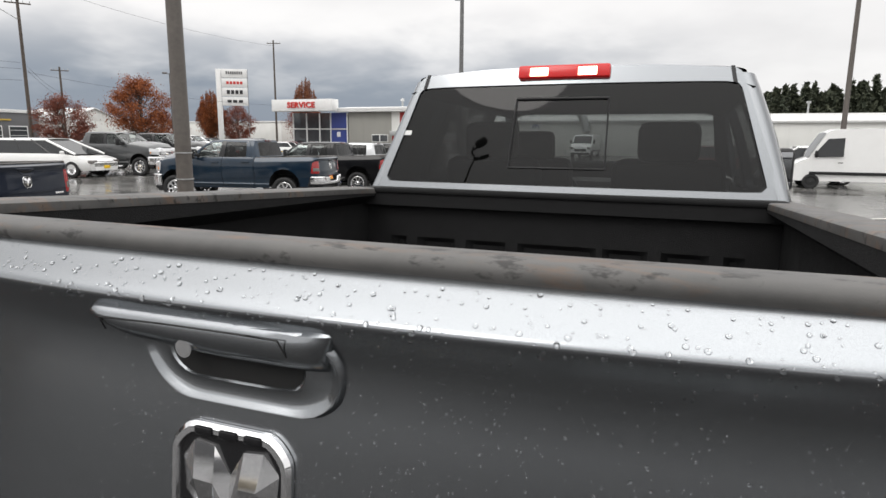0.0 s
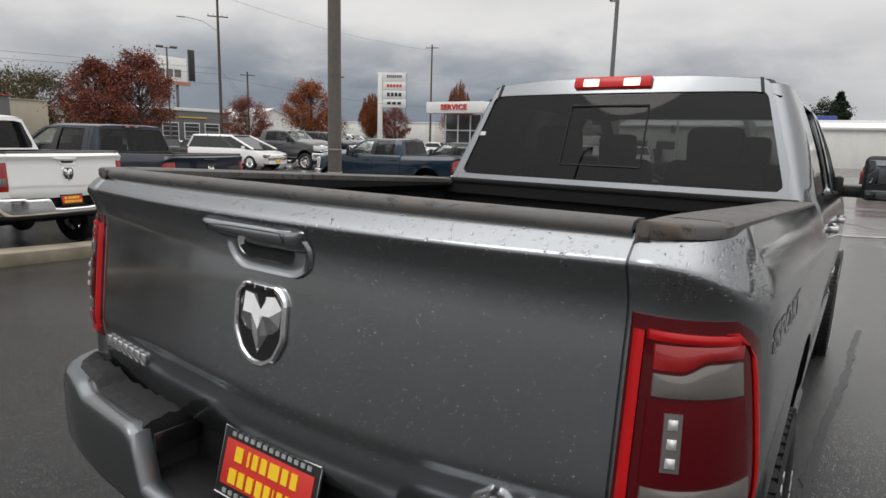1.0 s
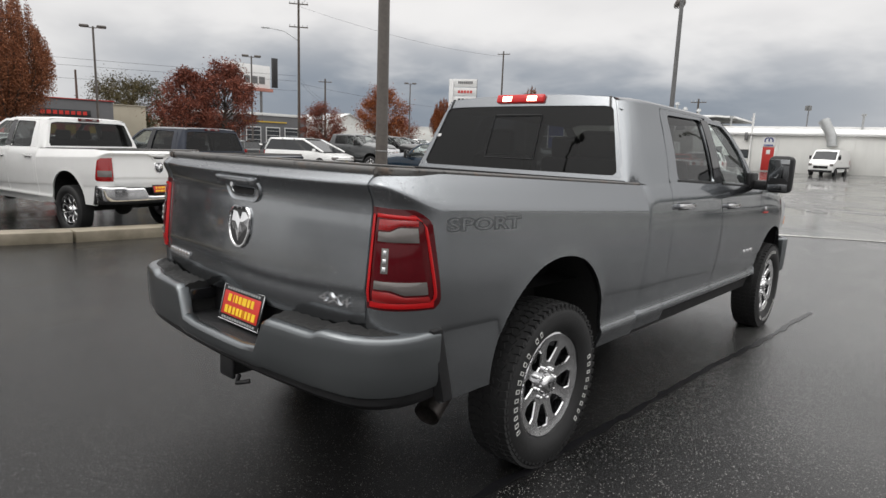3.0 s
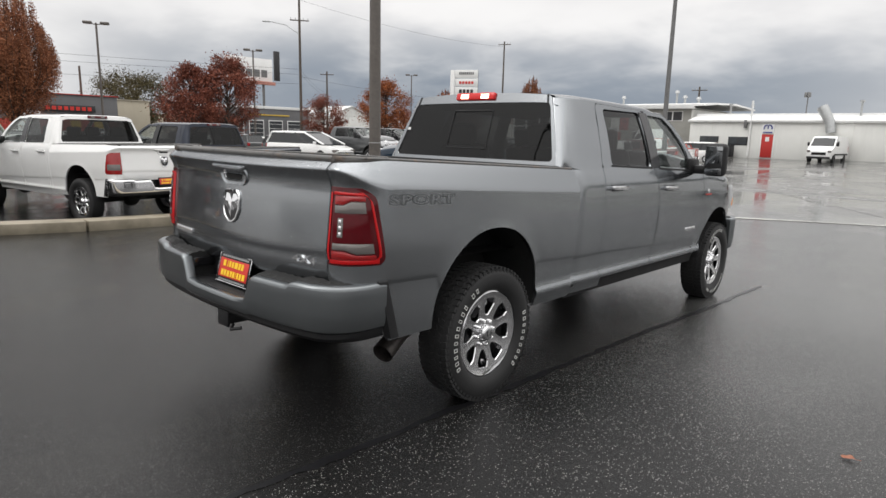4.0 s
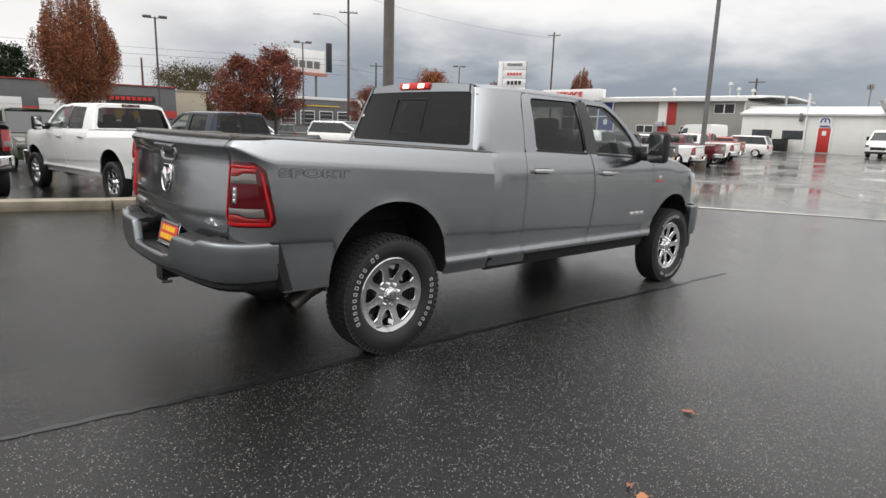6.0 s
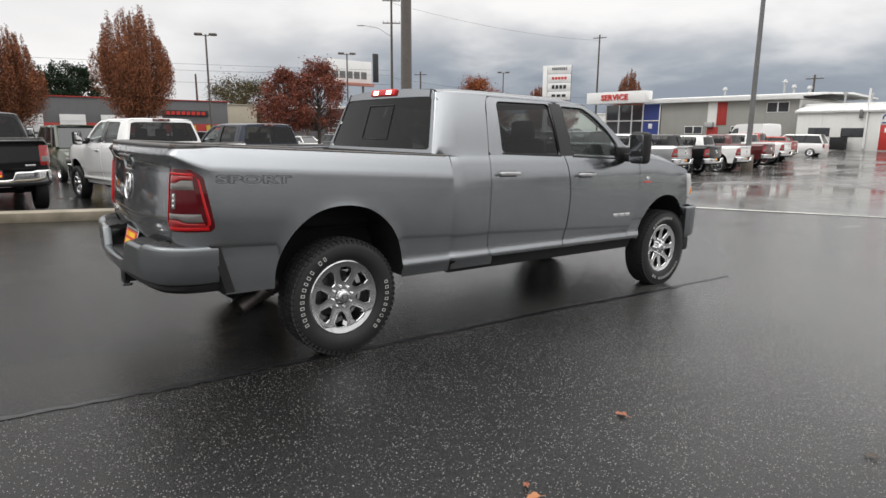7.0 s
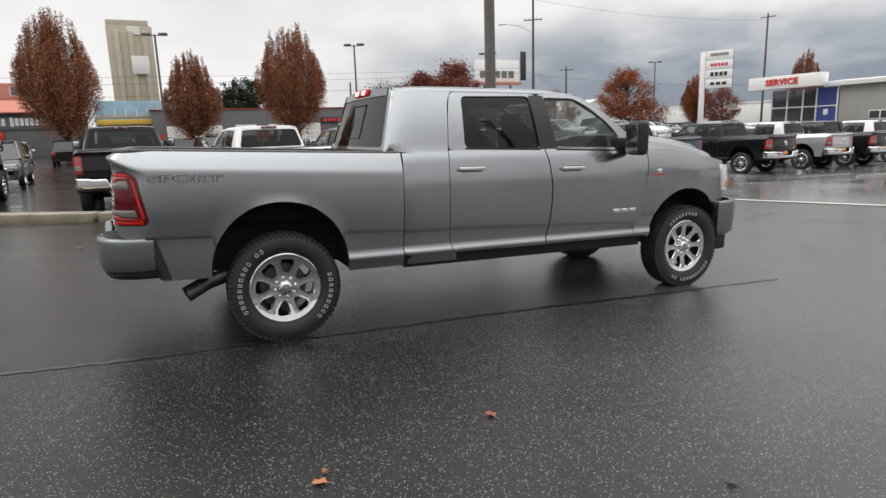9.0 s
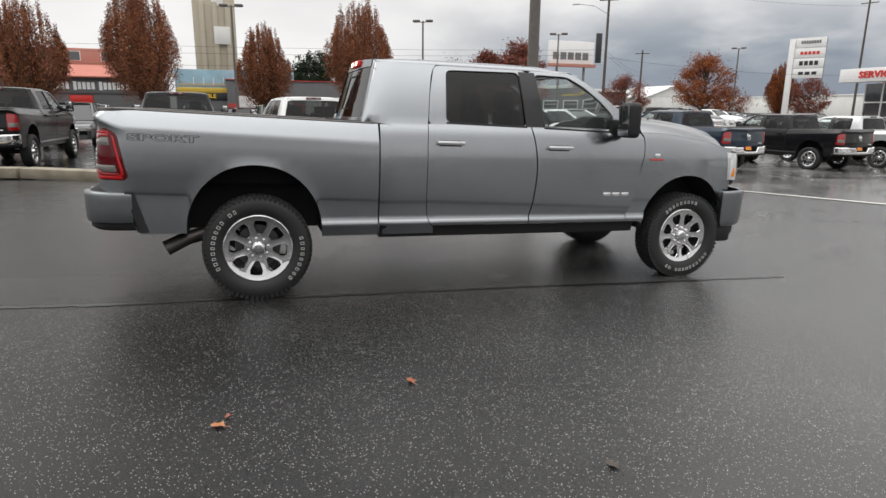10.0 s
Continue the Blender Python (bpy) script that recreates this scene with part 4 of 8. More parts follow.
        for t, y, zb in cols:
            row = []
            for z in zs:
                zz = max(z, zb)
                if t is not None:
                    a = F_FRONT(min(zz, 1.40)) + 0.008
                    yy = a + (yc - r - a) * t
                else:
                    yy = y
                top = 1.415 - 0.115 * step(3.6, 4.75, yy) - 0.02 * step(4.3, 4.7, yy)
                zr = zz if zz < 1.0 else 1.0 + (zz - 1.0) * (top - 1.0) / 0.405
                row.append((cab_x(yy, zz if zz < 1.0 else zz), yy, zr))
            rws.append(row)
        sheet(b2, rws)
        tidy(b2)
        fold(b2, (-0.03, 0, 0))
        return b2

    both("front_fender", fender, body)
    bm = bmesh.new()
    rows = []
    for k in range(17):
        t = k / 16
        row = []
        for x in np.linspace(-1, 1, 25):
            y = (3.50 + 0.18 * (1 - x * x)) * (1 - t) + (4.94 - 0.34 * abs(x) ** 2.2) * t
            edge = 1.415 - 0.115 * step(3.6, 4.75, y) - 0.02 * step(4.3, 4.7, y)
            hx = 0.905 - 0.02 * t - (0.13 * max(0, (y - 4.15) / 0.65) ** 2 if y > 4.15 else 0)
            crown = (1.535 - 0.045 * t - 0.13 * t ** 2.2) - edge
            rise = max(0.0, 1 - abs(x) ** 5.0) * crown
            bulge = 0.030 * step(0.62, 0.50, abs(x)) * step(1.0, 0.82, t)
            nose = -0.07 * step(0.88, 1.0, t)
            row.append((x * hx, y, edge + 0.004 + rise + bulge + nose))
        rows.append(row)
    sheet(bm, rows)
    bmesh.ops.recalc_face_normals(bm, faces=bm.faces)
    fold(bm, (0, 0, -0.02))
    hood = add("hood", bm, body)
    if fine:
        for sx in (-1, 1):
            bm = bmesh.new()
            for k in range(4):
                box(bm, (sx * 0.34, 3.88 + 0.08 * k, 1.552 - 0.012 * k), (0.20, 0.05, 0.012), 0.004, pose(0, 0, 0, 14, 0, 0))
            add("hood_vent", bm, GLOSS_BLACK, hood, "black louvred hood vent")
    bm = bmesh.new()
    box(bm, (0, 4.78, 1.07), (1.30, 0.34, 0.40), 0.08)
    add("grille", bm, GLOSS_BLACK if fine else CHROME, truck, "front grille")

    def headlamp():
        b2 = bmesh.new()
        rws = []
        for u in np.linspace(0, 1, 8):
            row = []
            for v in np.linspace(0, 1, 7):
                y = 4.595 + 0.30 * u - 0.02 * v
                z = 0.975 + 0.27 * v - 0.02 * u
                x = 0.905 - 0.26 * u ** 1.8 + 0.012 * math.sin(math.pi * v)
                row.append((x, y, z))
            rws.append(row)
        sheet(b2, rws)
        tidy(b2)
        fold(b2, (-0.05, -0.05, 0))
        return b2

    hl = both("headlamp", headlamp, HEADLAMP, "clear headlamp with amber marker")
    for k, o2 in enumerate(hl):
        bm = bmesh.new()
        box(bm, (0.898, 4.635, 1.05), (0.02, 0.05, 0.09), 0.006)
        if k:
            mirror_x(bm)
        add("side_marker", bm, LENS_AMBER, o2)

    def wrap_bumper(sign, path, z0, tops, swell):
        """A bumper face: path of (x, y) from one side round to the other."""
        b2 = bmesh.new()
        pts = [Vector(p) for p in path]
        rws = []
        for k, p in enumerate(pts):
            d = (pts[min(k + 1, len(pts) - 1)] - pts[max(k - 1, 0)]).normalized()
            nrm = Vector((d.y, -d.x)) * sign
            top = tops(p.x)
            row = []
            hgt = top - z0(p.x)
            q = p - nrm * 0.055
            row.append((q.x, q.y, z0(p.x) + 0.004))
            for v, w in ((0.0, -0.016), (0.03, -0.004), (0.07, 0.45), (0.16, 0.72), (0.45, 0.90), (0.75, 1.0)):
                w = w * swell if w > 0 else w
                row.append((p.x + nrm.x * w, p.y + nrm.y * w, z0(p.x) + hgt * v))
            for dz, w in ((0.026, 0.99), (0.014, 0.90), (0.006, 0.66), (0.0015, 0.25), (0.0, -0.30), (0.0, -1.0)):
                w = w * swell if w > 0 else w * 0.02
                row.append((p.x + nrm.x * w, p.y + nrm.y * w, top - min(dz, 0.3 * hgt)))
            q = p - nrm * 0.03
            row.append((q.x, q.y, top - 0.004))
            rws.append(row)
        sheet(b2, rws)
        tidy(b2)
        return b2

    half = [(0.940, -0.885), (0.942, -0.94), (0.938, -1.01), (0.925, -1.07), (0.898, -1.125), (0.858, -1.170), (0.80, -1.205), (0.72, -1.224), (0.69, -1.230), (0.665, -1.234), (0.64, -1.238), (0.615, -1.241), (0.58, -1.245), (0.46, -1.256), (0.40, -1.261), (0.375, -1.263), (0.35, -1.264), (0.325, -1.266), (0.30, -1.268), (0.20, -1.272), (0.10, -1.276), (0, -1.277)]
    path = half + [(-x, y) for x, y in half[-2::-1]]
    bm = wrap_bumper(-1, path, lambda x: 0.624, lambda x: 0.850 - 0.143 * step(0.365, 0.285, abs(x)) + 0.020 * step(0.63, 0.68, abs(x)), 0.024)
    rb = add("rear_bumper", bm, bumper, truck)
    bm = bmesh.new()
    rows = []
    for k, (x, y) in enumerate(path):
        u = 1 - 0.012 / max(0.3, math.hypot(x, y))
        rows.append([(x * u, y * u, 0.634), (x * u, y * u, 0.602), (x * u * 0.985, y * u * 0.98, 0.578), (x * 0.92, y * 0.92, 0.574)])
    sheet(bm, rows)
    bmesh.ops.recalc_face_normals(bm, faces=bm.faces)
    add("bumper_valance", bm, BLACK_PLASTIC, rb, "black lower valance")

    def pad():
        b2 = bmesh.new()
        line = [Vector(p) for p in half if p[0] > 0.37 or p[1] > -1.1][::-1]
        fine_line = []
        for p, q in zip(line, line[1:]):
            n = max(1, int((q - p).length / 0.028)) if fine else 1
            fine_line += [p.lerp(q, k / n) for k in range(n)]
        fine_line = [Vector((0.352, -1.263))] + fine_line + [line[-1]]
        rws = []
        for k, p in enumerate(fine_line):
            d = (fine_line[min(k + 1, len(fine_line) - 1)] - fine_line[max(k - 1, 0)]).normalized()
            o = p + Vector((-d.y, d.x)) * 0.012
            i = Vector((min(o.x, 0.80), max(-1.065, min(-0.88, o.y + 0.12)) if o.x < 0.80 else max(-1.065, o.y)))
            if o.x < 0.80:
                i.y = -1.065
            rws.append([(o.x + (i.x - o.x) * j / 8, o.y + (i.y - o.y) * j / 8, 0.8535 - 0.012 * (j == 0) - 0.035 * (j > 5) + 0.020 * step(0.63, 0.68, o.x) + (0.009 if fine and (k + j) % 2 and 1 < j < 6 else 0)) for j in range(9)])
        rws.insert(0, [(0.352, p[1], 0.71) for p in rws[0]])
        sheet(b2, rws)
        bmesh.ops.recalc_face_normals(b2, faces=b2.faces)
        return b2

    def end_trim():
        b2 = bmesh.new()
        rws = []
        for v in np.linspace(0, 1, 6):
            z = 0.566 + 0.304 * v
            y = -0.818 - 0.086 * v
            rws.append([(0.930, y + 0.034, z), (0.958, y + 0.030, z), (0.962, y + 0.022, z), (0.962, y - 0.028, z), (0.93, y - 0.045, z)])
        rws.append([(0.90, -0.875, 0.880), (0.945, -0.88, 0.882), (0.948, -0.89, 0.882), (0.946, -0.94, 0.880), (0.88, -0.95, 0.878)])
        sheet(b2, rws)
        bmesh.ops.recalc_face_normals(b2, faces=b2.faces)
        return b2

    both("bumper_end_trim", end_trim, BLACK_PLASTIC, "", 38, rb)
    both("bumper_step_pad", pad, UNDERBODY, "black diamond ribbed step pad", 4, rb)
    bm = bmesh.new()
    box(bm, (0, -1.165, 0.700), (0.72, 0.19, 0.02), 0.006)
    box(bm, (0, -1.085, 0.775), (0.72, 0.03, 0.17), 0.006)
    add("bumper_centre_recess", bm, BLACK_PLASTIC, rb)
    if fine:
        bm = bmesh.new()
        box(bm, (-0.33, -1.17, 0.80), (0.012, 0.13, 0.055), 0.004)
        add("bumper_slot", bm, GLOSS_BLACK, rb)
    # licence plate holder
    bm = bmesh.new()
    tilt = pose(0.012, -1.172, 0.805, -14, 0, 0)
    box(bm, (0, 0, 0), (0.325, 0.010, 0.168), 0.006)
    bmesh.ops.transform(bm, matrix=tilt, verts=bm.verts)
    plate = add("licence_plate", bm, BLACK_PLASTIC, truck, "dealer plate with yellow bars on red")
    bm = bmesh.new()
    box(bm, (0, -0.006, 0.0), (0.292, 0.004, 0.108), 0.001)
    bmesh.ops.transform(bm, matrix=tilt, verts=bm.verts)
    add("plate_insert", bm, SIGN_RED, plate)
    for z, bars in ((0.026, ((-0.095, .03), (-0.062, .012), (-0.04, .022), (-0.012, .025), (0.024, .038), (0.06, .025), (0.09, .025))), (-0.028, ((-0.105, .03), (-0.075, .025), (-0.045, .025), (-0.015, .025), (0.013, .025), (0.034, .008), (0.055, .022), (0.083, .024), (0.115, .03)))):
        for x, w in bars:
            bm = bmesh.new()
            box(bm, (x, -0.0095, z), (w - 0.005, 0.003, 0.034), 0.0)
            bmesh.ops.transform(bm, matrix=tilt, verts=bm.verts)
            add("plate_bar", bm, SIGN_YELLOW, plate)
    if fine:
        for z in (0.068, -0.068):
            for k in range(13):
                bm = bmesh.new()
                box(bm, (-0.125 + 0.021 * k, -0.007, z), (0.013, 0.003, 0.010), 0)
                bmesh.ops.transform(bm, matrix=tilt, verts=bm.verts)
                add("plate_frame_bar", bm, STEEL_LIGHT, plate)
        bm = bmesh.new()
        tube(bm, [(x, -0.004, z) for x, z in ((-0.160, -0.081), (0.160, -0.081), (0.160, 0.081), (-0.160, 0.081), (-0.160, -0.081))], 0.0035, 8)
        bmesh.ops.transform(bm, matrix=tilt, verts=bm.verts)
        add("plate_rim", bm, CHROME, plate, "thin chrome plate rim")

    # tail lamps
    def side(v):
        return 0.18 + 0.30 * v + max(0.0, (v - 0.84) / 0.16) ** 2.2 * 0.30 + max(0.0, (0.10 - v) / 0.10) ** 2 * 0.14

    def lens():
        return corner_patch(side, math.pi / 2 + 0.09, 0.958, lambda u: 1.335 - 0.004 * (1 - u), 0.003, 0.006, 18, 20)

    tl = both("tail_lamp", lens, LENS_RED if not tail_variant else LENS_BRIGHT, "red tail lamp")
    for k, o2 in enumerate(tl):
        pieces = []
        if fine:
            e = math.pi / 2
            wave = lambda u: 0.018 * step(0.72, 0.40, u) - 0.004
            pieces = [("light_tube", lambda: corner_patch(e - 0.02, e + 0.045, 0.985, 1.310, 0.0095, 0.002, 3, 8), TUBE_RED),
                      ("light_tube", lambda: corner_patch(0.74, e - 0.06, lambda u: 1.299 - 0.006 * (1 - u), lambda u: 1.314 - 0.006 * (1 - u), 0.0090, 0.003, 10, 3), TUBE_RED),
                      ("reflector", lambda: corner_patch(0.70, e - 0.12, lambda u: 1.258 + wave(u), 1.293, 0.0098, 0.003, 12, 4), LENS_BRIGHT),
                      ("light_tube", lambda: corner_patch(lambda v: side(v) + 0.10, lambda v: side(v * 0.95) + 0.165, 0.980, 1.312, 0.0085, 0.003, 4, 16), TUBE_RED),
                      ("clear_lens", lambda: corner_patch(lambda v: 0.68 + 0.03 * v, e - 0.13, 1.213, lambda u: 1.252 + wave(u), 0.0105, 0.003, 12, 5), LENS_CLEAR),
                      ("dark_lens", lambda: corner_patch(lambda v: 0.55 + 0.11 * v, e - 0.10, 1.074, 1.206, 0.0098, 0.003, 8, 5), LENS_DARK),
                      ("led_bulb", lambda: corner_patch(1.235, 1.30, 1.106, 1.122, 0.0165, 0.003, 4, 4), HEADLAMP),
                      ("led_bulb", lambda: corner_patch(1.235, 1.30, 1.136, 1.152, 0.0165, 0.003, 4, 4), HEADLAMP),
                      ("led_bulb", lambda: corner_patch(1.235, 1.30, 1.166, 1.182, 0.0165, 0.003, 4, 4), HEADLAMP),
                      ("led_window", lambda: corner_patch(1.20, 1.33, 1.098, 1.190, 0.0138, 0.002, 3, 4), LENS_CLEAR),
                      ("clear_lens", lambda: corner_patch(lambda v: 0.49 + 0.04 * v, e - 0.12, lambda u: 1.034 - wave(u), 1.068, 0.0105, 0.003, 12, 5), LENS_CLEAR),
                      ("reflector", lambda: corner_patch(lambda v: 0.42 + 0.05 * v, e - 0.10, 0.990, lambda u: 1.026 - wave(u), 0.0098, 0.002, 10, 4), LENS_BRIGHT),
                      ("light_tube", lambda: corner_patch(0.36, e - 0.02, 0.968, 0.988, 0.0092, 0.002, 10, 3), TUBE_RED)]
        else:
            pieces = [("clear_lens", lambda: corner_patch(0.5, math.pi / 2 - 0.05, 1.03, 1.13, 0.011, 0.002, 6, 3), LENS_CLEAR)]
        for pn, mk, mt in pieces:
            b = mk()
            if k:
                mirror_x(b)
            add(pn, b, mt, o2)

    # tailgate handle, emblem and letters
    def on_gate(x, z, d=0.0):
        return (x, gate_y(x, z) - d, z)

    bm = bmesh.new()
    rows = []
    for u in np.sin(np.linspace(-1, 1, 23) * math.pi / 2) * 0.5 + 0.5:
        end = max(0.0, 1 - (2 * u - 1) ** 10) ** 0.5
        low = 1.352 - 0.010 * step(0.25, 0.6, u) + 0.026 * step(0.22, 0.0, u)
        rows.append([on_gate(-0.225 + 0.012 + 0.334 * u + 0.010 * (v - 0.5), low + (1.396 - low) * v, -0.004 + 0.027 * max(0.0, math.sin(math.pi * v ** 0.8)) ** 0.5 * end) for v in np.linspace(0, 1, 11)])
    sheet(bm, rows)
    tidy(bm)
    gh = add("gate_handle", bm, body, tailgate)
    bm = bmesh.new()
    ring_o = ring_points([(-0.152, 1.364), (-0.10, 1.392), (0.112, 1.395), (0.134, 1.350), (0.128, 1.308), (0.098, 1.286), (-0.092, 1.286), (-0.126, 1.310)], 72, 0.026)
    ring_i = ring_points([(-0.104, 1.351), (0.080, 1.351), (0.078, 1.328), (0.064, 1.317), (-0.074, 1.317), (-0.096, 1.330)], 72, 0.010)
    cc = (-0.013, 1.333)
    ang2 = [2 * math.pi * k / 72 for k in range(72)]
    ro, ri = by_angle(ring_o, cc, ang2), by_angle(ring_i, cc, ang2)
    sheet(bm, [[on_gate(*p.lerp(q, t), d) for p, q in zip(ro, ri)] for t, d in ((0, -0.001), (0.05, 0.007), (0.09, 0.0095), (0.14, 0.009), (0.26, 0.004), (0.40, 0.0025), (0.75, 0.003), (0.92, 0.005), (1.0, 0.0025))], closed=True)
    bmesh.ops.recalc_face_normals(bm, faces=bm.faces)
    add("handle_bezel", bm, body, tailgate)
    # flat dark face drawn for the shade in the opening; the gate isn't cut
    bm = bmesh.new()
    bm.faces.new([bm.verts.new(on_gate(p.x, p.y, 0.003)) for p in ri])
    add("handle_opening", bm, UNDERBODY, tailgate)
    if fine:
        bm = bmesh.new()
        tube(bm, [on_gate(-0.063, 1.357, 0.012), on_gate(-0.063, 1.357, 0.026)], 0.011, 14)
        add("gate_lock", bm, CHROME, tailgate)
        # the thin joint of the camera cover in the handle
        bm = bmesh.new()
        loop = [on_gate(x, z, 0.0225) for x, z in ((-0.180, 1.365), (-0.180, 1.382), (-0.10, 1.386), (0.03, 1.387), (0.070, 1.386), (0.074, 1.365))]
        tube(bm, loop, 0.0011, 5)
        add("handle_joint", bm, UNDERBODY, gh)
    shield = [(-0.062, 1.272), (0.062, 1.272), (0.088, 1.245), (0.088, 1.15), (0.06, 1.098), (0.02, 1.075), (-0.02, 1.075), (-0.06, 1.098), (-0.088, 1.15), (-0.088, 1.245)]
    shield = [(x * 0.95 - 0.016, z * 0.95 + 0.053) for x, z in shield]
    so = ring_points(shield, 60, 0.012)
    cs = Vector((-0.016, 1.174))
    bm = bmesh.new()
    sheet(bm, [[on_gate(*p, 0.001) for p in so], [on_gate(*p, 0.007) for p in so], [on_gate(*(cs + (p - cs) * 0.95), 0.012) for p in so], [on_gate(*(cs + (p - cs) * 0.88), 0.012) for p in so], [on_gate(*(cs + (p - cs) * 0.86), 0.006) for p in so]], closed=True)
    bmesh.ops.recalc_face_normals(bm, faces=bm.faces)
    em = add("gate_emblem", bm, CHROME, tailgate, "chrome shield emblem")
    bm = bmesh.new()
    bm.faces.new([bm.verts.new(on_gate(*(cs + (p - cs) * 0.87), 0.0065)) for p in so])
    add("emblem_field", bm, GLOSS_BLACK, em)
    bm = bmesh.new()
    # faceted head: broad horns above, a narrow muzzle below
    head = {"a": (0.0, 1.203, 0.007), "b": (0.020, 1.236, 0.010), "c": (0.048, 1.239, 0.010), "d": (0.068, 1.214, 0.006), "e": (0.064, 1.172, 0.006), "f": (0.043, 1.156, 0.007),
            "g": (0.043, 1.196, 0.019), "h": (0.017, 1.194, 0.017), "i": (0.011, 1.148, 0.016), "j": (0.0, 1.104, 0.009), "k": (0.026, 1.150, 0.006), "l": (0.0, 1.160, 0.013)}
    for sx in (-1, 1):
        at = {n: bm.verts.new(on_gate(sx * x - 0.016, z, d)) for n, (x, z, d) in head.items()}
        for face in ("abh", "bcgh", "cdg", "deg", "efg", "fkhg", "hki", "kji", "ahl", "hil", "ijl"):
            bm.faces.new([at[n] for n in (face if sx > 0 else face[::-1])])
    bmesh.ops.recalc_face_normals(bm, faces=bm.faces)
    fold(bm, (0, 0.008, 0))
    add("emblem_relief", bm, CHROME, em, "", 8)
    if fine:
        for k in range(3):
            bm = bmesh.new()
            box(bm, on_gate(-0.050 + 0.034 * k, 1.2535, 0.0125), (0.024, 0.005, 0.011), 0.002)
            add("emblem_bar", bm, GLOSS_BLACK, em)
        for k in range(7):
            bm = bmesh.new()
            box(bm, on_gate(-0.735 + 0.037 * k, 0.958, 0.005), (0.029, 0.010, 0.034), 0.003)
            add("badge_bar", bm, CHROME, tailgate)
        bm = text_mesh("4X4", 0.052, 0.004, 1.9)
        for v in bm.verts:
            x, z = v.co.x + 0.625, v.co.y + 0.957
            v.co = Vector(on_gate(x, z, 0.004 + v.co.z))
        add("four_by_four_badge", bm, CHROME, tailgate, "chrome 4X4 badge")
    else:
        bm = bmesh.new()
        box(bm, on_gate(0.60, 0.96, 0.004), (0.20, 0.006, 0.03), 0.002)
        add("badge_bar", bm, CHROME, tailgate)

    # wheels
    def wheel_at(x, y, side):
        w = new("wheel")
        w.parent = truck
        w.matrix_basis = pose(x, warp(y) if warp else y, HUB_Z, 120 if y > 1 else 0, 0, 0 if side > 0 else 180)
        build_wheel(w, fine, wheel_mat)

    for y in (0.0, 4.077):
        for s in (1, -1):
            wheel_at(s * 0.865, y, s)
    # wheel housings, frame, axles
    def housing(arch):
        b2 = bmesh.new()
        for yc, zc, r in (arch,):
            ring = [(yc + (r + 0.015) * math.cos(a), max(zc + (r + 0.015) * math.sin(a), 0.50)) for a in np.linspace(-0.12, math.pi + 0.12, 22)]
            sheet(b2, [[(x, y, z) for y, z in ring] for x in (0.925, 0.75, 0.50)])
            vs = [b2.verts.new((0.50, y, z)) for y, z in ring]
            b2.faces.new(vs)
        return b2

    for arch in (REAR_ARCH, FRONT_ARCH):
        both("wheel_housing", lambda: housing(arch), UNDERBODY)
    bm = bmesh.new()
    for sx in (-0.42, 0.42):
        box(bm, (sx, 1.75, 0.60), (0.10, 5.7, 0.16), 0.01)
    for y in (0.0, 4.077):
        tube(bm, [(-0.80, y, HUB_Z), (0.80, y, HUB_Z)], 0.055, 10)
        bmesh.ops.create_icosphere(bm, subdivisions=2, radius=0.16, matrix=Matrix.Translation((0.0 if y < 1 else -0.2, y, HUB_Z)))
    box(bm, (0, 2.2, 0.60), (1.50, 2.2, 0.12), 0.02)
    box(bm, (0, 4.2, 0.62), (1.2, 1.0, 0.30), 0.05)
    box(bm, (0.60, 1.55, 0.545), (0.40, 0.9, 0.17), 0.04)
    add("chassis", bm, UNDERBODY, truck, "dark ladder frame and axles")

    def rocker():
        b2 = bmesh.new()
        rws = []
        for y in np.linspace(0.985, 3.50, 12):
            rws.append([(cab_x(y, z) - (0.01 if z < 0.56 else 0.004), y, z) for z in (0.47, 0.485, 0.51, 0.54, 0.562, 0.570)])
        sheet(b2, rws)
        sheet(b2, [[(0.885, y, 0.472), (0.70, y, 0.50)] for y in (0.985, 3.5)])
        bmesh.ops.recalc_face_normals(b2, faces=b2.faces)
        return b2

    both("rocker_panel", rocker, BLACK_PLASTIC if fine else body, "black sill panel" if fine else "")
    bm = bmesh.new()
    fpath = [(0.80, 4.545), (0.90, 4.525), (0.945, 4.527), (0.955, 4.55), (0.95, 4.62), (0.93, 4.70), (0.89, 4.78), (0.82, 4.86), (0.72, 4.93), (0.55, 4.985), (0.3, 5.02), (0, 5.03)]
    fpath = fpath + [(-x, y) for x, y in fpath[-2::-1]]
    bm.free()
    bm = wrap_bumper(1, fpath, lambda x: 0.50 - 0.0 * x, lambda x: 0.865, 0.025)
    fb = add("front_bumper", bm, bumper, truck)
    bm = bmesh.new()
    for sx in (-1, 1):
        box(bm, (sx * 0.86, 4.60, 0.42), (0.10, 0.22, 0.18), 0.04)
    box(bm, (0, 4.82, 0.44), (1.5, 0.14, 0.14), 0.04)
    add("air_dam", bm, BLACK_PLASTIC, fb)

    # tow mirrors
    def mirror_head():
        b2 = bmesh.new()
        box(b2, (1.140, 3.20, 1.525), (0.195, 0.13, 0.31), 0.045, None, 4)
        return b2

    def mirror_arm():
        b2 = bmesh.new()
        box(b2, (0.985, 3.265, 1.425), (0.22, 0.09, 0.085), 0.03)
        box(b2, (0.90, 3.27, 1.46), (0.06, 0.22, 0.14), 0.025)
        return b2

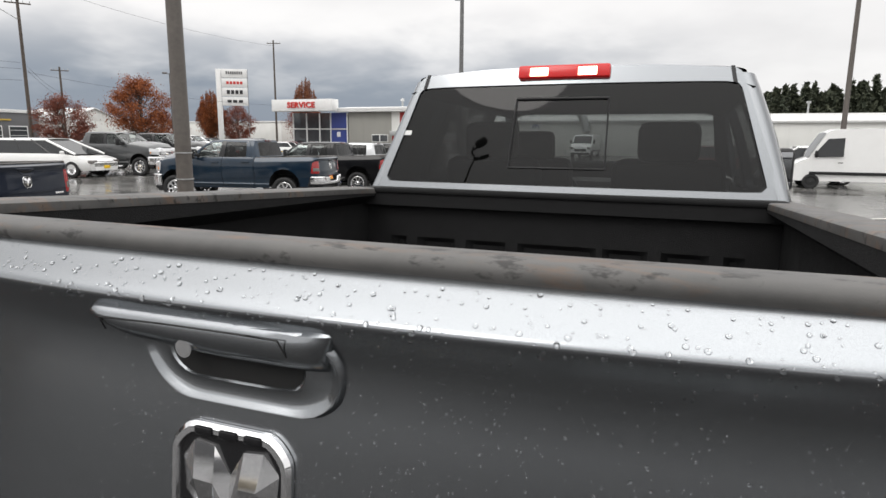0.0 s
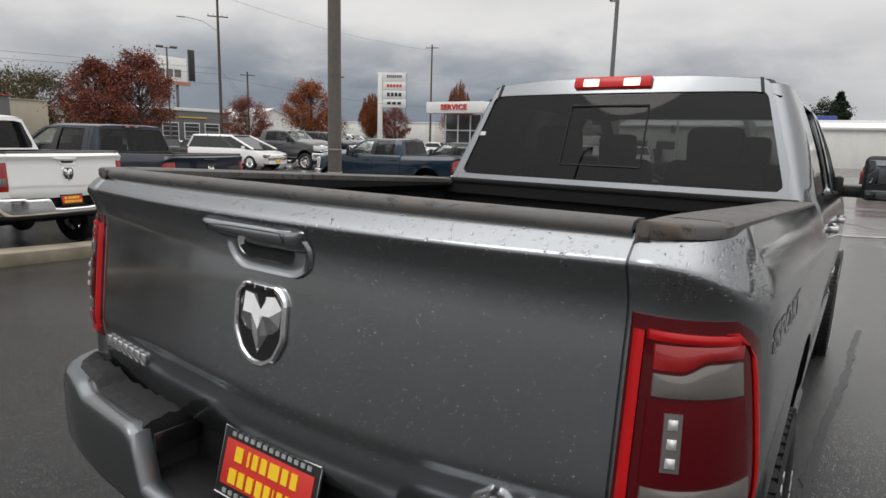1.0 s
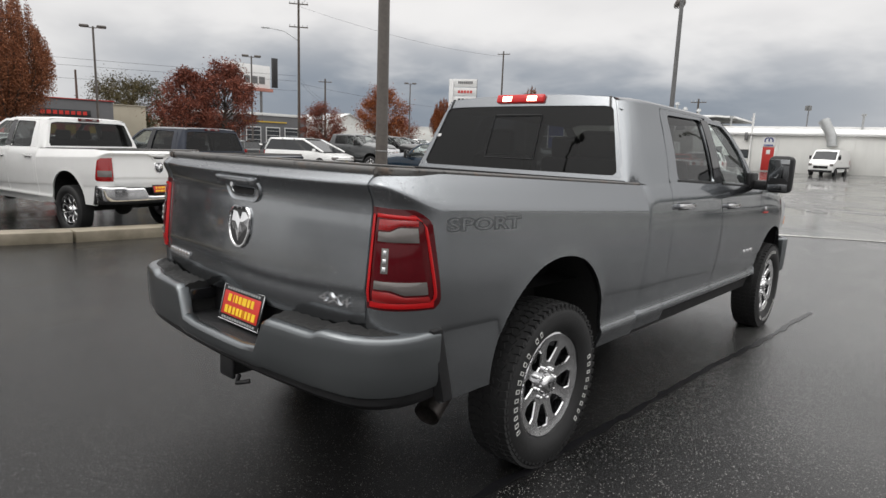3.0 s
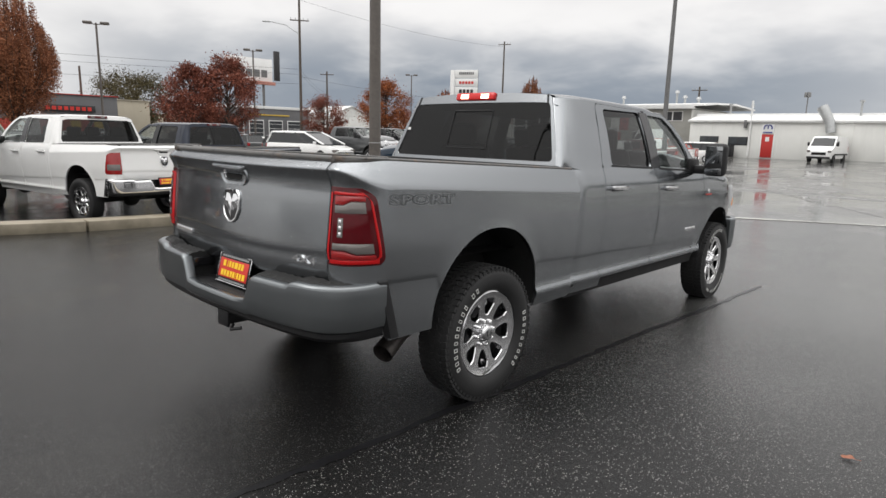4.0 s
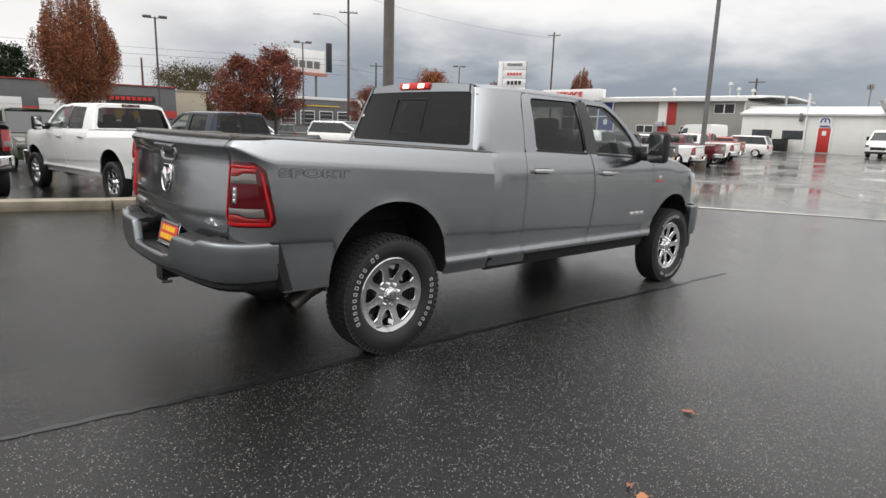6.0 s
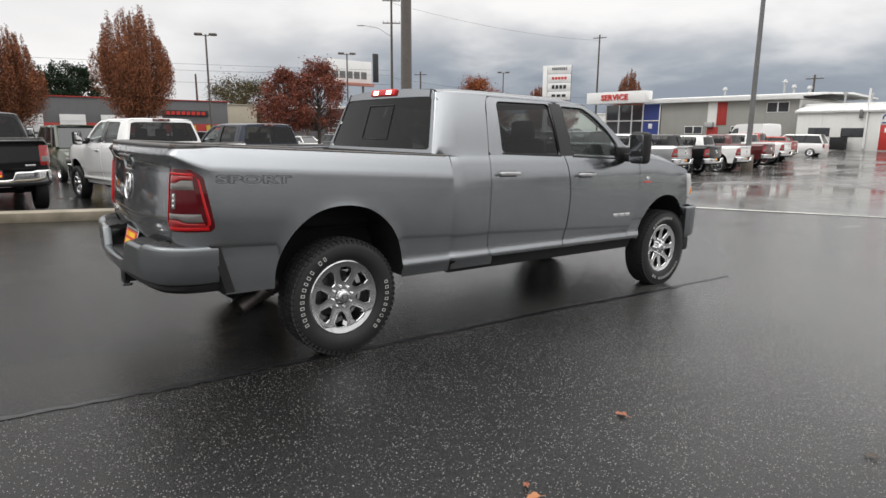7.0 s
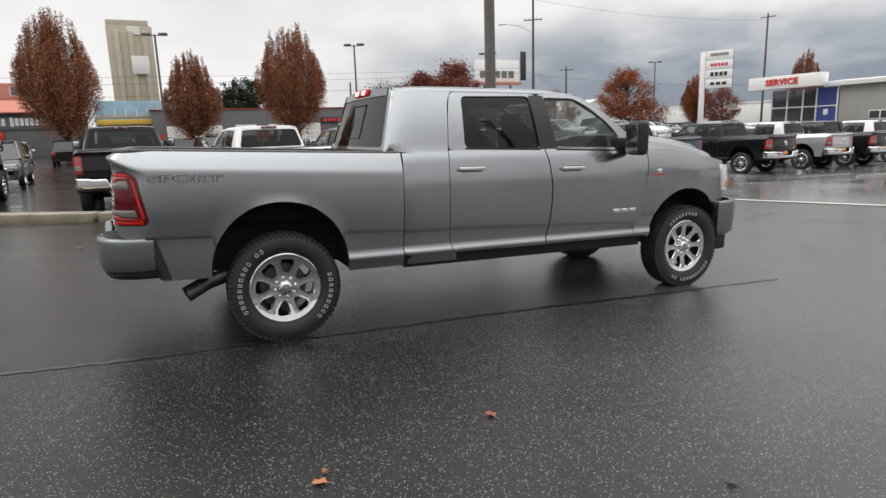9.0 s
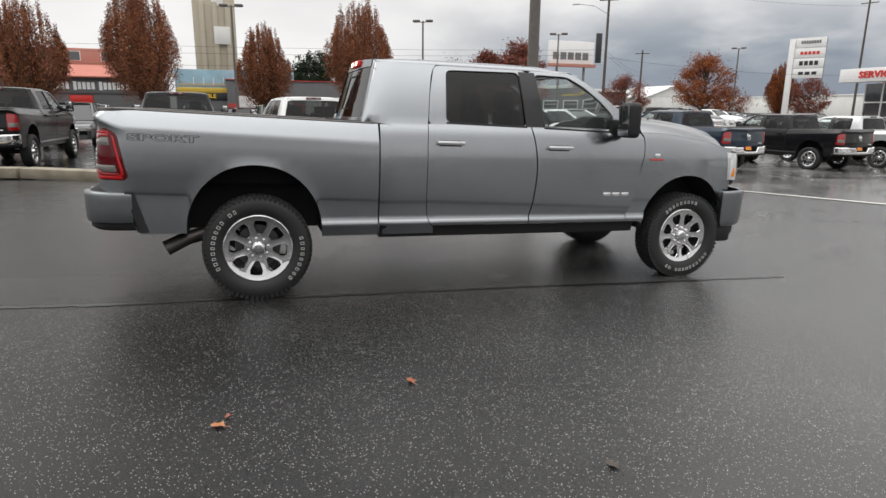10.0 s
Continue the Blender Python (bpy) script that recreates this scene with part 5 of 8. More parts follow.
    def mirror_glass():
        b2 = bmesh.new()
        box(b2, (1.140, 3.130, 1.558), (0.150, 0.006, 0.185), 0.002, pose(0, 0, 0, 7, 0, 0))
        box(b2, (1.140, 3.132, 1.415), (0.150, 0.006, 0.06), 0.002, pose(0, 0, 0, 9, 0, 0))
        return b2

    arms = both("mirror_arm", mirror_arm, BLACK_PLASTIC)
    for k, o2 in enumerate(arms):
        for pn, mk, mt in (("mirror_head", mirror_head, BLACK_PLASTIC), ("mirror_glass", mirror_glass, MIRROR if fine else CHROME)):
            b = mk()
            if k:
                mirror_x(b)
            add(pn, b, mt, o2, "mirror" if pn == "mirror_glass" else "")

    if fine:
        # side decal, badges, tow hitch, tail pipe, seams
        for sx in (1, -1):
            skin = bed_sides[0 if sx > 0 else 1].data
            skin = BVHTree.FromPolygons([v.co for v in skin.vertices], [tuple(p.vertices) for p in skin.polygons])
            for pn, grow, d, mt in (("decal_outline", 0.0048, 0.0008, DECAL), ("decal_letters", 0.0002, 0.0014, PAINT_GREY)):
                bm = text_mesh("SPORT", 0.066, 0.0, 2.35, grow, 1.04)
                for axis, reach in ((0, 0.26), (1, 0.05)):
                    for w in np.arange(-reach, reach, 0.013):
                        n = Vector((1 - axis, axis, 0))
                        bmesh.ops.bisect_plane(bm, geom=bm.verts[:] + bm.edges[:] + bm.faces[:], plane_co=n * w, plane_no=n)
                for v in bm.verts:
                    y, z = -0.645 + v.co.x * sx, 1.268 + v.co.y - 0.02 * v.co.x * sx
                    hit = skin.ray_cast(Vector((sx * 1.4, y, z)), Vector((-sx, 0, 0)))
                    v.co = Vector(((hit[0].x if hit[0] else sx * BED_X(z)) + sx * d, y, z))
                part(pn, bm, mt, truck, "faint grey outlined SPORT decal", 60)
            for k in range(3):
                bm = bmesh.new()
                y = 3.155 + 0.098 * k
                box(bm, (sx * (cab_x(y, 0.838) + 0.004), y, 0.838), (0.010, 0.078, 0.034), 0.003)
                box(bm, (sx * (cab_x(y, 0.838) + 0.0095), y, 0.838), (0.002, 0.040, 0.010), 0.0)
                add("door_badge_bar", bm, CHROME, fd[0] if sx > 0 else fd[1])
            bm = bmesh.new()
            box(bm, (sx * (cab_x(3.67, 1.205) + 0.004), 3.67, 1.205), (0.010, 0.055, 0.040), 0.004)
            badge = add("fender_badge", bm, CHROME, truck, "small chrome fender badge")
            bm = bmesh.new()
            box(bm, (sx * (cab_x(3.665, 1.165) + 0.004), 3.665, 1.168), (0.008, 0.15, 0.014), 0.003)
            add("badge_underline", bm, SIGN_RED, badge)
        bm = bmesh.new()
        prof = [(0.055, 0), (0.055, 0.34), (0.048, 0.34), (0.048, 0.0)]
        pts = [(0.66, -0.40, 0.50), (0.70, -0.54, 0.47), (0.742, -0.70, 0.395)]
        tube(bm, pts, [0.055, 0.057, 0.060], 20, False)
        tube(bm, pts[::-1], [0.052, 0.050, 0.048], 20, False)
        bmesh.ops.recalc_face_normals(bm, faces=bm.faces)
        add("tail_pipe", bm, RUST_PIPE, truck, "dull steel tail pipe")
        bm = bmesh.new()
        box(bm, (0, -1.10, 0.545), (0.085, 0.26, 0.085), 0.01)
        box(bm, (0, -1.235, 0.545), (0.11, 0.02, 0.11), 0.008)
        tube(bm, [(0.07, -1.22, 0.51), (0.12, -1.26, 0.50), (0.16, -1.22, 0.51)], 0.010, 6)
        box(bm, (0, -1.05, 0.60), (1.0, 0.08, 0.08), 0.01)
        add("tow_hitch", bm, BLACK_PLASTIC, truck, "black receiver hitch")
        # rain beads on the tail
        rs = np.random.RandomState(4)
        V, Fc = [], []

        def bead(p, nrm, r):
            nrm = Vector(nrm).normalized()
            a = nrm.orthogonal().normalized()
            b = nrm.cross(a)
            k0 = len(V)
            for q, hgt in ((1.0, -0.05), (0.85, 0.42), (0.45, 0.70)):
                for k in range(7):
                    t = 2 * math.pi * k / 7
                    V.append(tuple(Vector(p) + (a * math.cos(t) + b * math.sin(t)) * r * q + nrm * r * hgt))
            V.append(tuple(Vector(p) + nrm * r * 0.78))
            for i in range(2):
                for k in range(7):
                    Fc.append((k0 + 7 * i + k, k0 + 7 * i + (k + 1) % 7, k0 + 7 * (i + 1) + (k + 1) % 7, k0 + 7 * (i + 1) + k))
            for k in range(7):
                Fc.append((k0 + 14 + k, k0 + 14 + (k + 1) % 7, k0 + 21))

        for k in range(2900):
            x = rs.uniform(-0.76, 0.76)
            if k < 520:
                z, r = rs.uniform(1.394, 1.446), 0.0014 + 0.0024 * rs.random_sample() ** 2.2
            else:
                z, r = rs.uniform(0.95, 1.39), 0.0009 + 0.0014 * rs.random_sample() ** 3
            d = 0.004
            n1 = Vector((0, -(0.01), gate_y(x, z + 0.005) - gate_y(x, z - 0.005)))
            bead((x, gate_y(x, z), z), n1 if n1.y < 0 else -n1, r)
        for k in range(260):
            t, z = rs.uniform(0.2, math.pi / 2), rs.uniform(1.36, 1.45)
            n2 = Vector((math.cos(t) / 0.165, -math.sin(t) / 0.245)).normalized()
            w = corner_off(t, z, -0.85 - 0.245 * math.sin(t))
            bead((0.805 + 0.165 * math.cos(t) + n2.x * w, -0.85 - 0.245 * math.sin(t) + n2.y * w, z), (n2.x, n2.y, 0.6), 0.0012 + 0.0022 * rs.random_sample() ** 2.5)
        me = bpy.data.meshes.new("rain")
        me.from_pydata(V, [], Fc)
        me.materials.append(WATER)
        me.polygons.foreach_set("use_smooth", [True] * len(me.polygons))
        rb2 = new("rain", me)
        rb2.parent = truck
        tagged(rb2, "clear rain beads on grey paint", kind="stuff")
        # antenna fin
        bm = bmesh.new()
        rows = []
        for k in range(8):
            t = k / 7
            hgt = 0.06 * math.sin(math.pi * min(1, 0.15 + t * 0.85)) * (0.4 + 0.6 * t)
            rows.append([(-0.028 * (1 - t * 0.3), 2.66 - 0.17 * t, 1.965), (-0.012, 2.66 - 0.17 * t, 1.972 + hgt * 0.7), (0, 2.66 - 0.17 * t, 1.975 + hgt), (0.012, 2.66 - 0.17 * t, 1.972 + hgt * 0.7), (0.028 * (1 - t * 0.3), 2.66 - 0.17 * t, 1.965)])
        sheet(bm, rows)
        bmesh.ops.recalc_face_normals(bm, faces=bm.faces)
        add("antenna_fin", bm, GLOSS_BLACK, roof, "black shark fin antenna")
    return truck


def build_wheel(w, fine, rim_mat):
    """Tyre and alloy rim round the x axis, outer face towards +x, with the hub at the origin."""
    seg = 72 if fine else 32

    def spin(bm, prof, n=seg):
        rws = []
        for k in range(n):
            a = 2 * math.pi * k / n
            rws.append([(x, r * math.cos(a), r * math.sin(a)) for x, r in prof])
        rws.append(rws[0])
        sheet(bm, rws)
        tidy(bm, 0.0003)

    bm = bmesh.new()
    R = TYRE_R
    spin(bm, [(0.060, 0.268), (0.082, 0.276), (0.100, 0.30), (0.108, 0.335), (0.106, 0.37), (0.098, 0.397), (0.085, R - 0.012), (0.06, R - 0.007), (0.0, R - 0.005), (-0.08, R - 0.007), (-0.115, R - 0.012), (-0.13, 0.39), (-0.135, 0.33), (-0.12, 0.275)])
    if fine:
        for k in range(64):
            a = 2 * math.pi * (k + 0.5) / 64
            m = Matrix.Rotation(a, 4, "X")
            for x, wd, z, tw in ((0.082, 0.034, R - 0.009, 12), (0.042, 0.030, R - 0.005, -22), (0.0, 0.032, R - 0.004, 22), (-0.045, 0.03, R - 0.005, -22), (-0.09, 0.05, R - 0.008, 10)):
                box(bm, (0, 0, 0), (wd, 0.028, 0.014), 0.0, m @ Matrix.Translation((x, 0, z - 0.002)) @ Matrix.Rotation(radians(tw), 4, "Z"))
            box(bm, (0, 0, 0), (0.008, 0.022, 0.018), 0.0, m @ Matrix.Translation((0.0962, 0, 0.394)))
    part("tyre", bm, RUBBER, w, "", 30)
    # rim face: eight spokes with openings between them
    bm = bmesh.new()

    def face_x(r):
        return float(np.interp(r, (0, 0.05, 0.09, 0.13, 0.20, 0.245, 0.262, 0.272), (0.048, 0.048, 0.046, 0.050, 0.062, 0.071, 0.080, 0.074)))

    levels = [0.058, 0.09, 0.110, 0.145, 0.192, 0.225, 0.242, 0.264, 0.274]
    for s in range(8):
        a0 = 45.0 * s + 16.5
        cuts_of = lambda r: [-22.5] + [x * float(np.interp(r, (0.110, 0.145, 0.192, 0.225), (7.0, 13.0, 15.6, 11.5))) for x in (-1, -0.5, 0, 0.5, 1)] + [22.5]
        rows = []
        for r in levels:
            rows.append([(face_x(r) - (0.004 if abs(c) == 22.5 else 0), r * math.cos(radians(a0 + 22.5 + c)), r * math.sin(radians(a0 + 22.5 + c))) for c in cuts_of(min(max(r, 0.110), 0.225))])
        vs = [[bm.verts.new(p) for p in row] for row in rows]
        for i in range(len(levels) - 1):
            for j in range(6):
                if 1 <= j <= 4 and 2 <= i <= 4:
                    continue
                bm.faces.new((vs[i][j], vs[i][j + 1], vs[i + 1][j + 1], vs[i + 1][j]))
    bmesh.ops.remove_doubles(bm, verts=bm.verts, dist=0.0008)
    bmesh.ops.recalc_face_normals(bm, faces=bm.faces)
    es = [e for e in bm.edges if e.is_boundary and all(0.10 < math.hypot(v.co.y, v.co.z) < 0.24 for v in e.verts)]
    # a bright machined chamfer round each opening, then its deep wall
    for back, slide in ((0.006, 0.030), (0.045, 0.030)):
        out = bmesh.ops.extrude_edge_only(bm, edges=es)
        es = [g for g in out["geom"] if isinstance(g, bmesh.types.BMEdge) and g.is_boundary]
        for v in [g for g in out["geom"] if isinstance(g, bmesh.types.BMVert)]:
            a = math.degrees(math.atan2(v.co.z, v.co.y)) - 16.5 - 22.5
            mid = radians(45.0 * round(a / 45.0) + 16.5 + 22.5)
            c = Vector((v.co.x, 0.178 * math.cos(mid), 0.178 * math.sin(mid)))
            v.co = v.co.lerp(c, slide * (2.6 if back < 0.01 else 1.0))
            v.co.x -= back
    bmesh.ops.recalc_face_normals(bm, faces=bm.faces)
    rim = part("rim", bm, rim_mat, w, "polished eight spoke alloy rim", 28)
    bm = bmesh.new()
    spin(bm, [(0.074, 0.272), (0.066, 0.262), (0.05, 0.246), (-0.10, 0.240)], 40)
    part("rim_barrel", bm, DARK_ALLOY, rim)
    bm = bmesh.new()
    spin(bm, [(-0.035, 0.0), (-0.035, 0.175), (-0.05, 0.18)], 32)
    part("brake_disc", bm, DARK_ALLOY, w)
    bm = bmesh.new()
    spin(bm, [(0.084, 0.0), (0.083, 0.03), (0.080, 0.042), (0.070, 0.050), (0.040, 0.056)], 32)
    part("hub_cap", bm, rim_mat, rim, "polished centre cap")
    if fine:
        for k in range(8):
            a = radians(45 * k + 11.0)
            bm = bmesh.new()
            c, s = 0.078 * math.cos(a), 0.078 * math.sin(a)
            tube(bm, [(0.036, c, s), (0.060, c, s), (0.066, c, s)], [0.0110, 0.0110, 0.006], 8)
            part("lug_nut", bm, CHROME, rim)
        bm = bmesh.new()
        for sx in (-1, 1):
            tube(bm, [(0.085, sx * 0.006, 0.014), (0.086, sx * 0.018, 0.018), (0.085, sx * 0.022, 0.002), (0.085, sx * 0.012, -0.014)], [0.003, 0.005, 0.004, 0.002], 6)
        part("cap_emblem", bm, GLOSS_BLACK, rim)
        # raised white sidewall marks
        for first, step_deg, count, gap in ((206, -7.2, 13, 10), (14, -7.4, 9, 99)):
            for k in range(count):
                if k == gap:
                    continue
                bm = bmesh.new()
                m = Matrix.Rotation(radians(first + step_deg * k), 4, "X")
                hw = (0.0105, 0.0115, 0.0095, 0.0110, 0.0100)[k % 5]
                for dr, dt, sr, st in ((0.0125, 0, 0.0036, 2 * hw), (-0.0125, 0, 0.0036, 2 * hw), (0, hw - 0.0018, 0.028, 0.0036), (0, 0.0018 - hw, 0.028, 0.0036)):
                    box(bm, (0, 0, 0), (0.003, sr, st), 0.0, m @ Matrix.Translation((0.1085, 0.343 + dr, dt)))
                part("sidewall_mark", bm, WHITE_LETTER, w)

# ---- ground ----
def ground_sheet(name, xs, ys, mat, lift, label, test=None):
    bm = bmesh.new()
    vs = {}
    for i, x in enumerate(xs):
        for j, y in enumerate(ys):
            vs[i, j] = bm.verts.new((x, y, ground_z(x, y) + lift))
    for i in range(len(xs) - 1):
        for j in range(len(ys) - 1):
            bm.faces.new((vs[i, j], vs[i + 1, j], vs[i + 1, j + 1], vs[i, j + 1]))
    return tagged(obj(name, bm, mat), label, "ground", kind="structure")


gx = [-2500, -900, -300, -150, -90, -60, -40, -25, -18, -13, -11, -9.6, -8.6, -8.35, -8.1, -7.85, -7.6, -4, 0, 4, 8, 14, 25, 60, 150, 500, 2500]
gy = [-2500, -600, -150, -60, -20, -4.5, 0, 6, 13, 20, 26, 32, 39, 46, 55, 63, 90, 120, 300, 900, 2500]
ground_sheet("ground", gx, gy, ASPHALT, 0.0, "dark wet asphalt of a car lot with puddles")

# paler old paving beyond the white line; u runs along the line, v away from the truck
LINE_O, LINE_D = Vector((-4.93, 10.75)), Vector((0.863, 0.505)).normalized()
LINE_N = Vector((-LINE_D.y, LINE_D.x))


def line_point(u, v):
    return LINE_O + LINE_D * u + LINE_N * v


bm = bmesh.new()
us, vs_ = [-34, -26, -18, -12, -8, -5, -2, 0, 3, 6, 10, 15, 22, 30, 45, 70, 110], [0.0, 1.5, 3, 5, 7, 10, 14, 18, 23, 30, 38, 50, 70, 110]
rows = []
for u in us:
    row = []
    for v in vs_:
        p = line_point(u, v)
        row.append((p.x, p.y, ground_z(p.x, p.y) + 0.006))
    rows.append(row)
sheet(bm, rows)
bmesh.ops.recalc_face_normals(bm, faces=bm.faces)
tagged(obj("pavement", bm, OLD_PAVING), "pale old wet paving with standing water", "paving", kind="structure")


def ribbon(bm, pts, width, lift, wob=0.0, seed=3):
    rnd = random.Random(seed)
    rows = []
    P = [Vector(p) for p in pts]
    for k, p in enumerate(P):
        d = (P[min(k + 1, len(P) - 1)] - P[max(k - 1, 0)]).normalized()
        n = Vector((-d.y, d.x))
        o = rnd.uniform(-wob, wob)
        w = width * rnd.uniform(0.6, 1.3) if wob else width
        q0, q1 = p + n * (w / 2 + o), p - n * (w / 2 - o)
        rows.append([(q0.x, q0.y, ground_z(q0.x, q0.y) + lift), (q1.x, q1.y, ground_z(q1.x, q1.y) + lift)])
    sheet(bm, rows)


bm = bmesh.new()
ribbon(bm, [line_point(u, -0.05) for u in np.linspace(-14, 40, 50)], 0.13, 0.012, 0.006)
bmesh.ops.recalc_face_normals(bm, faces=bm.faces)
tagged(obj("lane_line", bm, LINE_PAINT), "worn off-white painted line on wet paving", "line", kind="structure")


def seam_x(y):
    return float(np.interp(y, (-9, -1.9, -1.0, 0.4, 2.7, 5.2), (0.30, 0.82, 0.92, 0.955, 1.07, 1.20)))


bm = bmesh.new()
ribbon(bm, [(seam_x(y) + 0.010 * math.sin(y * 2.3), y) for y in np.linspace(-9, 5.2, 170)], 0.048, 0.004, 0.010)
bmesh.ops.recalc_face_normals(bm, faces=bm.faces)
tagged(obj("tar_seam", bm, TAR), "dark tar-filled seam in the asphalt", "seam", kind="structure")
bm = bmesh.new()
for k, (a, b) in enumerate((((-2.5, 22.5), (9.5, 27.5)), ((-9, 17), (4, 33)), ((2.5, 14.5), (-6.5, 30)), ((4.5, 10.5), (12, 14.5)))):
    A, B = Vector(a), Vector(b)
    ribbon(bm, [A.lerp(B, t) for t in np.linspace(0, 1, 40)], 0.05, 0.010, 0.05, k)
bmesh.ops.recalc_face_normals(bm, faces=bm.faces)
tagged(obj("paving_crack", bm, TAR), "thin dark cracks in old paving", "crack", kind="structure")

# kerb of separate cast stones
kerb = thing("kerb", pose(0, 0, 0), "stained buff concrete kerb between parking bays", "kerb", kind="structure")


def kerb_x(y):
    """The kerb bends away from the lane behind the truck."""
    return -7.47 - 1.9 * step(0.3, -7.5, y)


kb = bmesh.new()
box(kb, (0, 0, 0), (0.42, 2.452, 0.20), 0.010)
kerb_stone = obj("kerb_stone", kb, KERB, kerb)
k = 0
for y in np.arange(-13.0, 5.5, 2.44):
    x0, x1 = kerb_x(y - 1.22), kerb_x(y + 1.22)
    x = (x0 + x1) / 2
    if k == 0:
        o = kerb_stone
    else:
        o = kerb_stone.copy()
        scene.collection.objects.link(o)
    o.matrix_basis = pose(x, y, (ground_z(-7.4, y - 1.22) + ground_z(-7.4, y + 1.22)) / 2 + 0.06, math.degrees(math.atan2(ground_z(-7.4, y + 1.22) - ground_z(-7.4, y - 1.22), 2.44)), 0, -math.degrees(math.atan2(x1 - x0, 2.44)))
    k += 1


# ---- trees ----
def leaf_mesh(name, centres, size, rnd, mat, parent, flat=0.0):
    """Many small bent leaf clumps in one mesh."""
    n = len(centres)
    c = np.array(centres)
    rs = np.random.RandomState(rnd)
    a = rs.normal(size=(n, 3))
    a /= np.linalg.norm(a, axis=1)[:, None]
    b = np.cross(a, rs.normal(size=(n, 3)))
    b /= np.linalg.norm(b, axis=1)[:, None]
    nn = np.cross(a, b)
    s = size * rs.uniform(0.5, 1.25, (n, 1))
    v = np.stack([c - a * s, c + b * s * 0.55 + nn * s * 0.18, c + a * s, c - b * s * 0.55 + nn * s * 0.18], 1).reshape(-1, 3)
    idx = np.arange(n) * 4
    f = np.stack([idx, idx + 1, idx + 2, idx, idx + 2, idx + 3], 1).reshape(-1, 3)
    me = bpy.data.meshes.new(name)
    me.from_pydata(v.tolist(), [], f.tolist())
    me.materials.append(mat)
    ob = new(name, me)
    ob.parent = parent
    return ob


def tree(x, y, height, width, mat, label, form="columnar", base=None, leaves=5200, seed=1, bare=0.16, size=0.15):
    """A broadleaf tree: tapered trunk, limbs, crown of clumps."""
    rnd = random.Random(seed)
    rs = np.random.RandomState(seed)
    t = thing("tree", pose(x, y, base if base is not None else ground_z(x, y), 0, 0, rnd.uniform(0, 360)), label, "tree")
    bm = bmesh.new()
    r0 = 0.018 * height
    tube(bm, [(0, 0, -0.1), (0.02, 0, height * bare), (0.05, 0.03, height * 0.55), (0, 0.05, height * 0.93)], [r0 * 1.25, r0, r0 * 0.55, r0 * 0.1], 10)
    part("trunk", bm, BARK, t)
    if form == "columnar":
        # many upright leaders, each with its own pointed plume of leaf
        bm = bmesh.new()
        cs = []
        leaders = 95
        for k in range(leaders):
            a, q = rnd.uniform(0, 2 * math.pi), math.sqrt(rnd.random())
            rr = width / 2 * q
            h0 = height * rnd.uniform(bare * 0.7, 0.30)
            h1 = height * (1.02 - 0.37 * q ** 2.4 - 0.12 * rnd.random())
            d = Vector((math.cos(a), math.sin(a), 0))
            p0, p2 = d * 0.1 + Vector((0, 0, h0)), d * rr * 0.86 + Vector((0, 0, h1))
            p1 = d * rr * 1.18 + Vector((0, 0, h0 + (h1 - h0) * 0.40))
            pt = lambda u: p0 * (1 - u) ** 2 + p1 * 2 * u * (1 - u) + p2 * u * u
            tube(bm, [pt(u) for u in (0, 0.3, 0.6, 1.02)], [r0 * 0.28, r0 * 0.2, r0 * 0.12, 0.012], 5)
            for _ in range(int(3.6 * leaves / leaders)):
                u = rs.uniform(0.12, 1.0) ** 0.85
                s = width * (0.047 - 0.036 * max(0.0, u - 0.40) / 0.60)
                n3 = np.clip(rs.normal(size=3), -1.7, 1.7)
                q3 = pt(u) + Vector((n3[0] * s, n3[1] * s, n3[2] * s * 2.6))
                cs.append((q3.x, q3.y, q3.z))
        part("branchwork", bm, BARK, t)
        leaf_mesh("crown", cs, size * 0.50, seed, mat, t)
        return t
    if form != "columnar":
        # limbs that end in separate uneven clumps of leaf
        bm = bmesh.new()
        cs = []
        clumps = 110
        mid, hz = height * (bare + (1 - bare) * 0.46), height * (1 - bare) * 0.52
        for k in range(clumps):
            uz = rnd.uniform(-0.85, 1.0)
            a, rad = rnd.uniform(0, 2 * math.pi), rnd.uniform(0.25, 1.0) ** 0.5
            flat = math.sqrt(max(0.0, 1 - uz * uz)) * (1 - (0.30 if form == "spread" else 0.08) * max(0.0, uz))
            p2 = Vector((math.cos(a) * width / 2 * flat * rad, math.sin(a) * width / 2 * flat * rad, mid + hz * uz * (0.55 + 0.45 * rad) * rnd.uniform(0.88, 1.06)))
            p0 = Vector((0.02, 0.02, max(height * bare, p2.z - height * rnd.uniform(0.15, 0.35))))
            p0.z = min(p0.z, height * 0.8)
            p1 = p0.lerp(p2, 0.5) + Vector((math.cos(a), math.sin(a), -0.2)) * width * 0.03
            tube(bm, [p0, p1, p2], [r0 * 0.26, r0 * 0.16, 0.012], 5)
            s = width * rnd.uniform(0.035, 0.078)
            for _ in range(int(1.8 * leaves / clumps * rnd.uniform(0.5, 1.5))):
                q = p2 + Vector((rs.normal() * s, rs.normal() * s, rs.normal() * s * 0.8))
                if rs.random_sample() < 0.22:
                    q = p1.lerp(q, rs.random_sample())
                cs.append((q.x, q.y, q.z))
        part("branchwork", bm, BARK, t)
        leaf_mesh("crown", cs, size * 0.58, seed, mat, t)
        return t


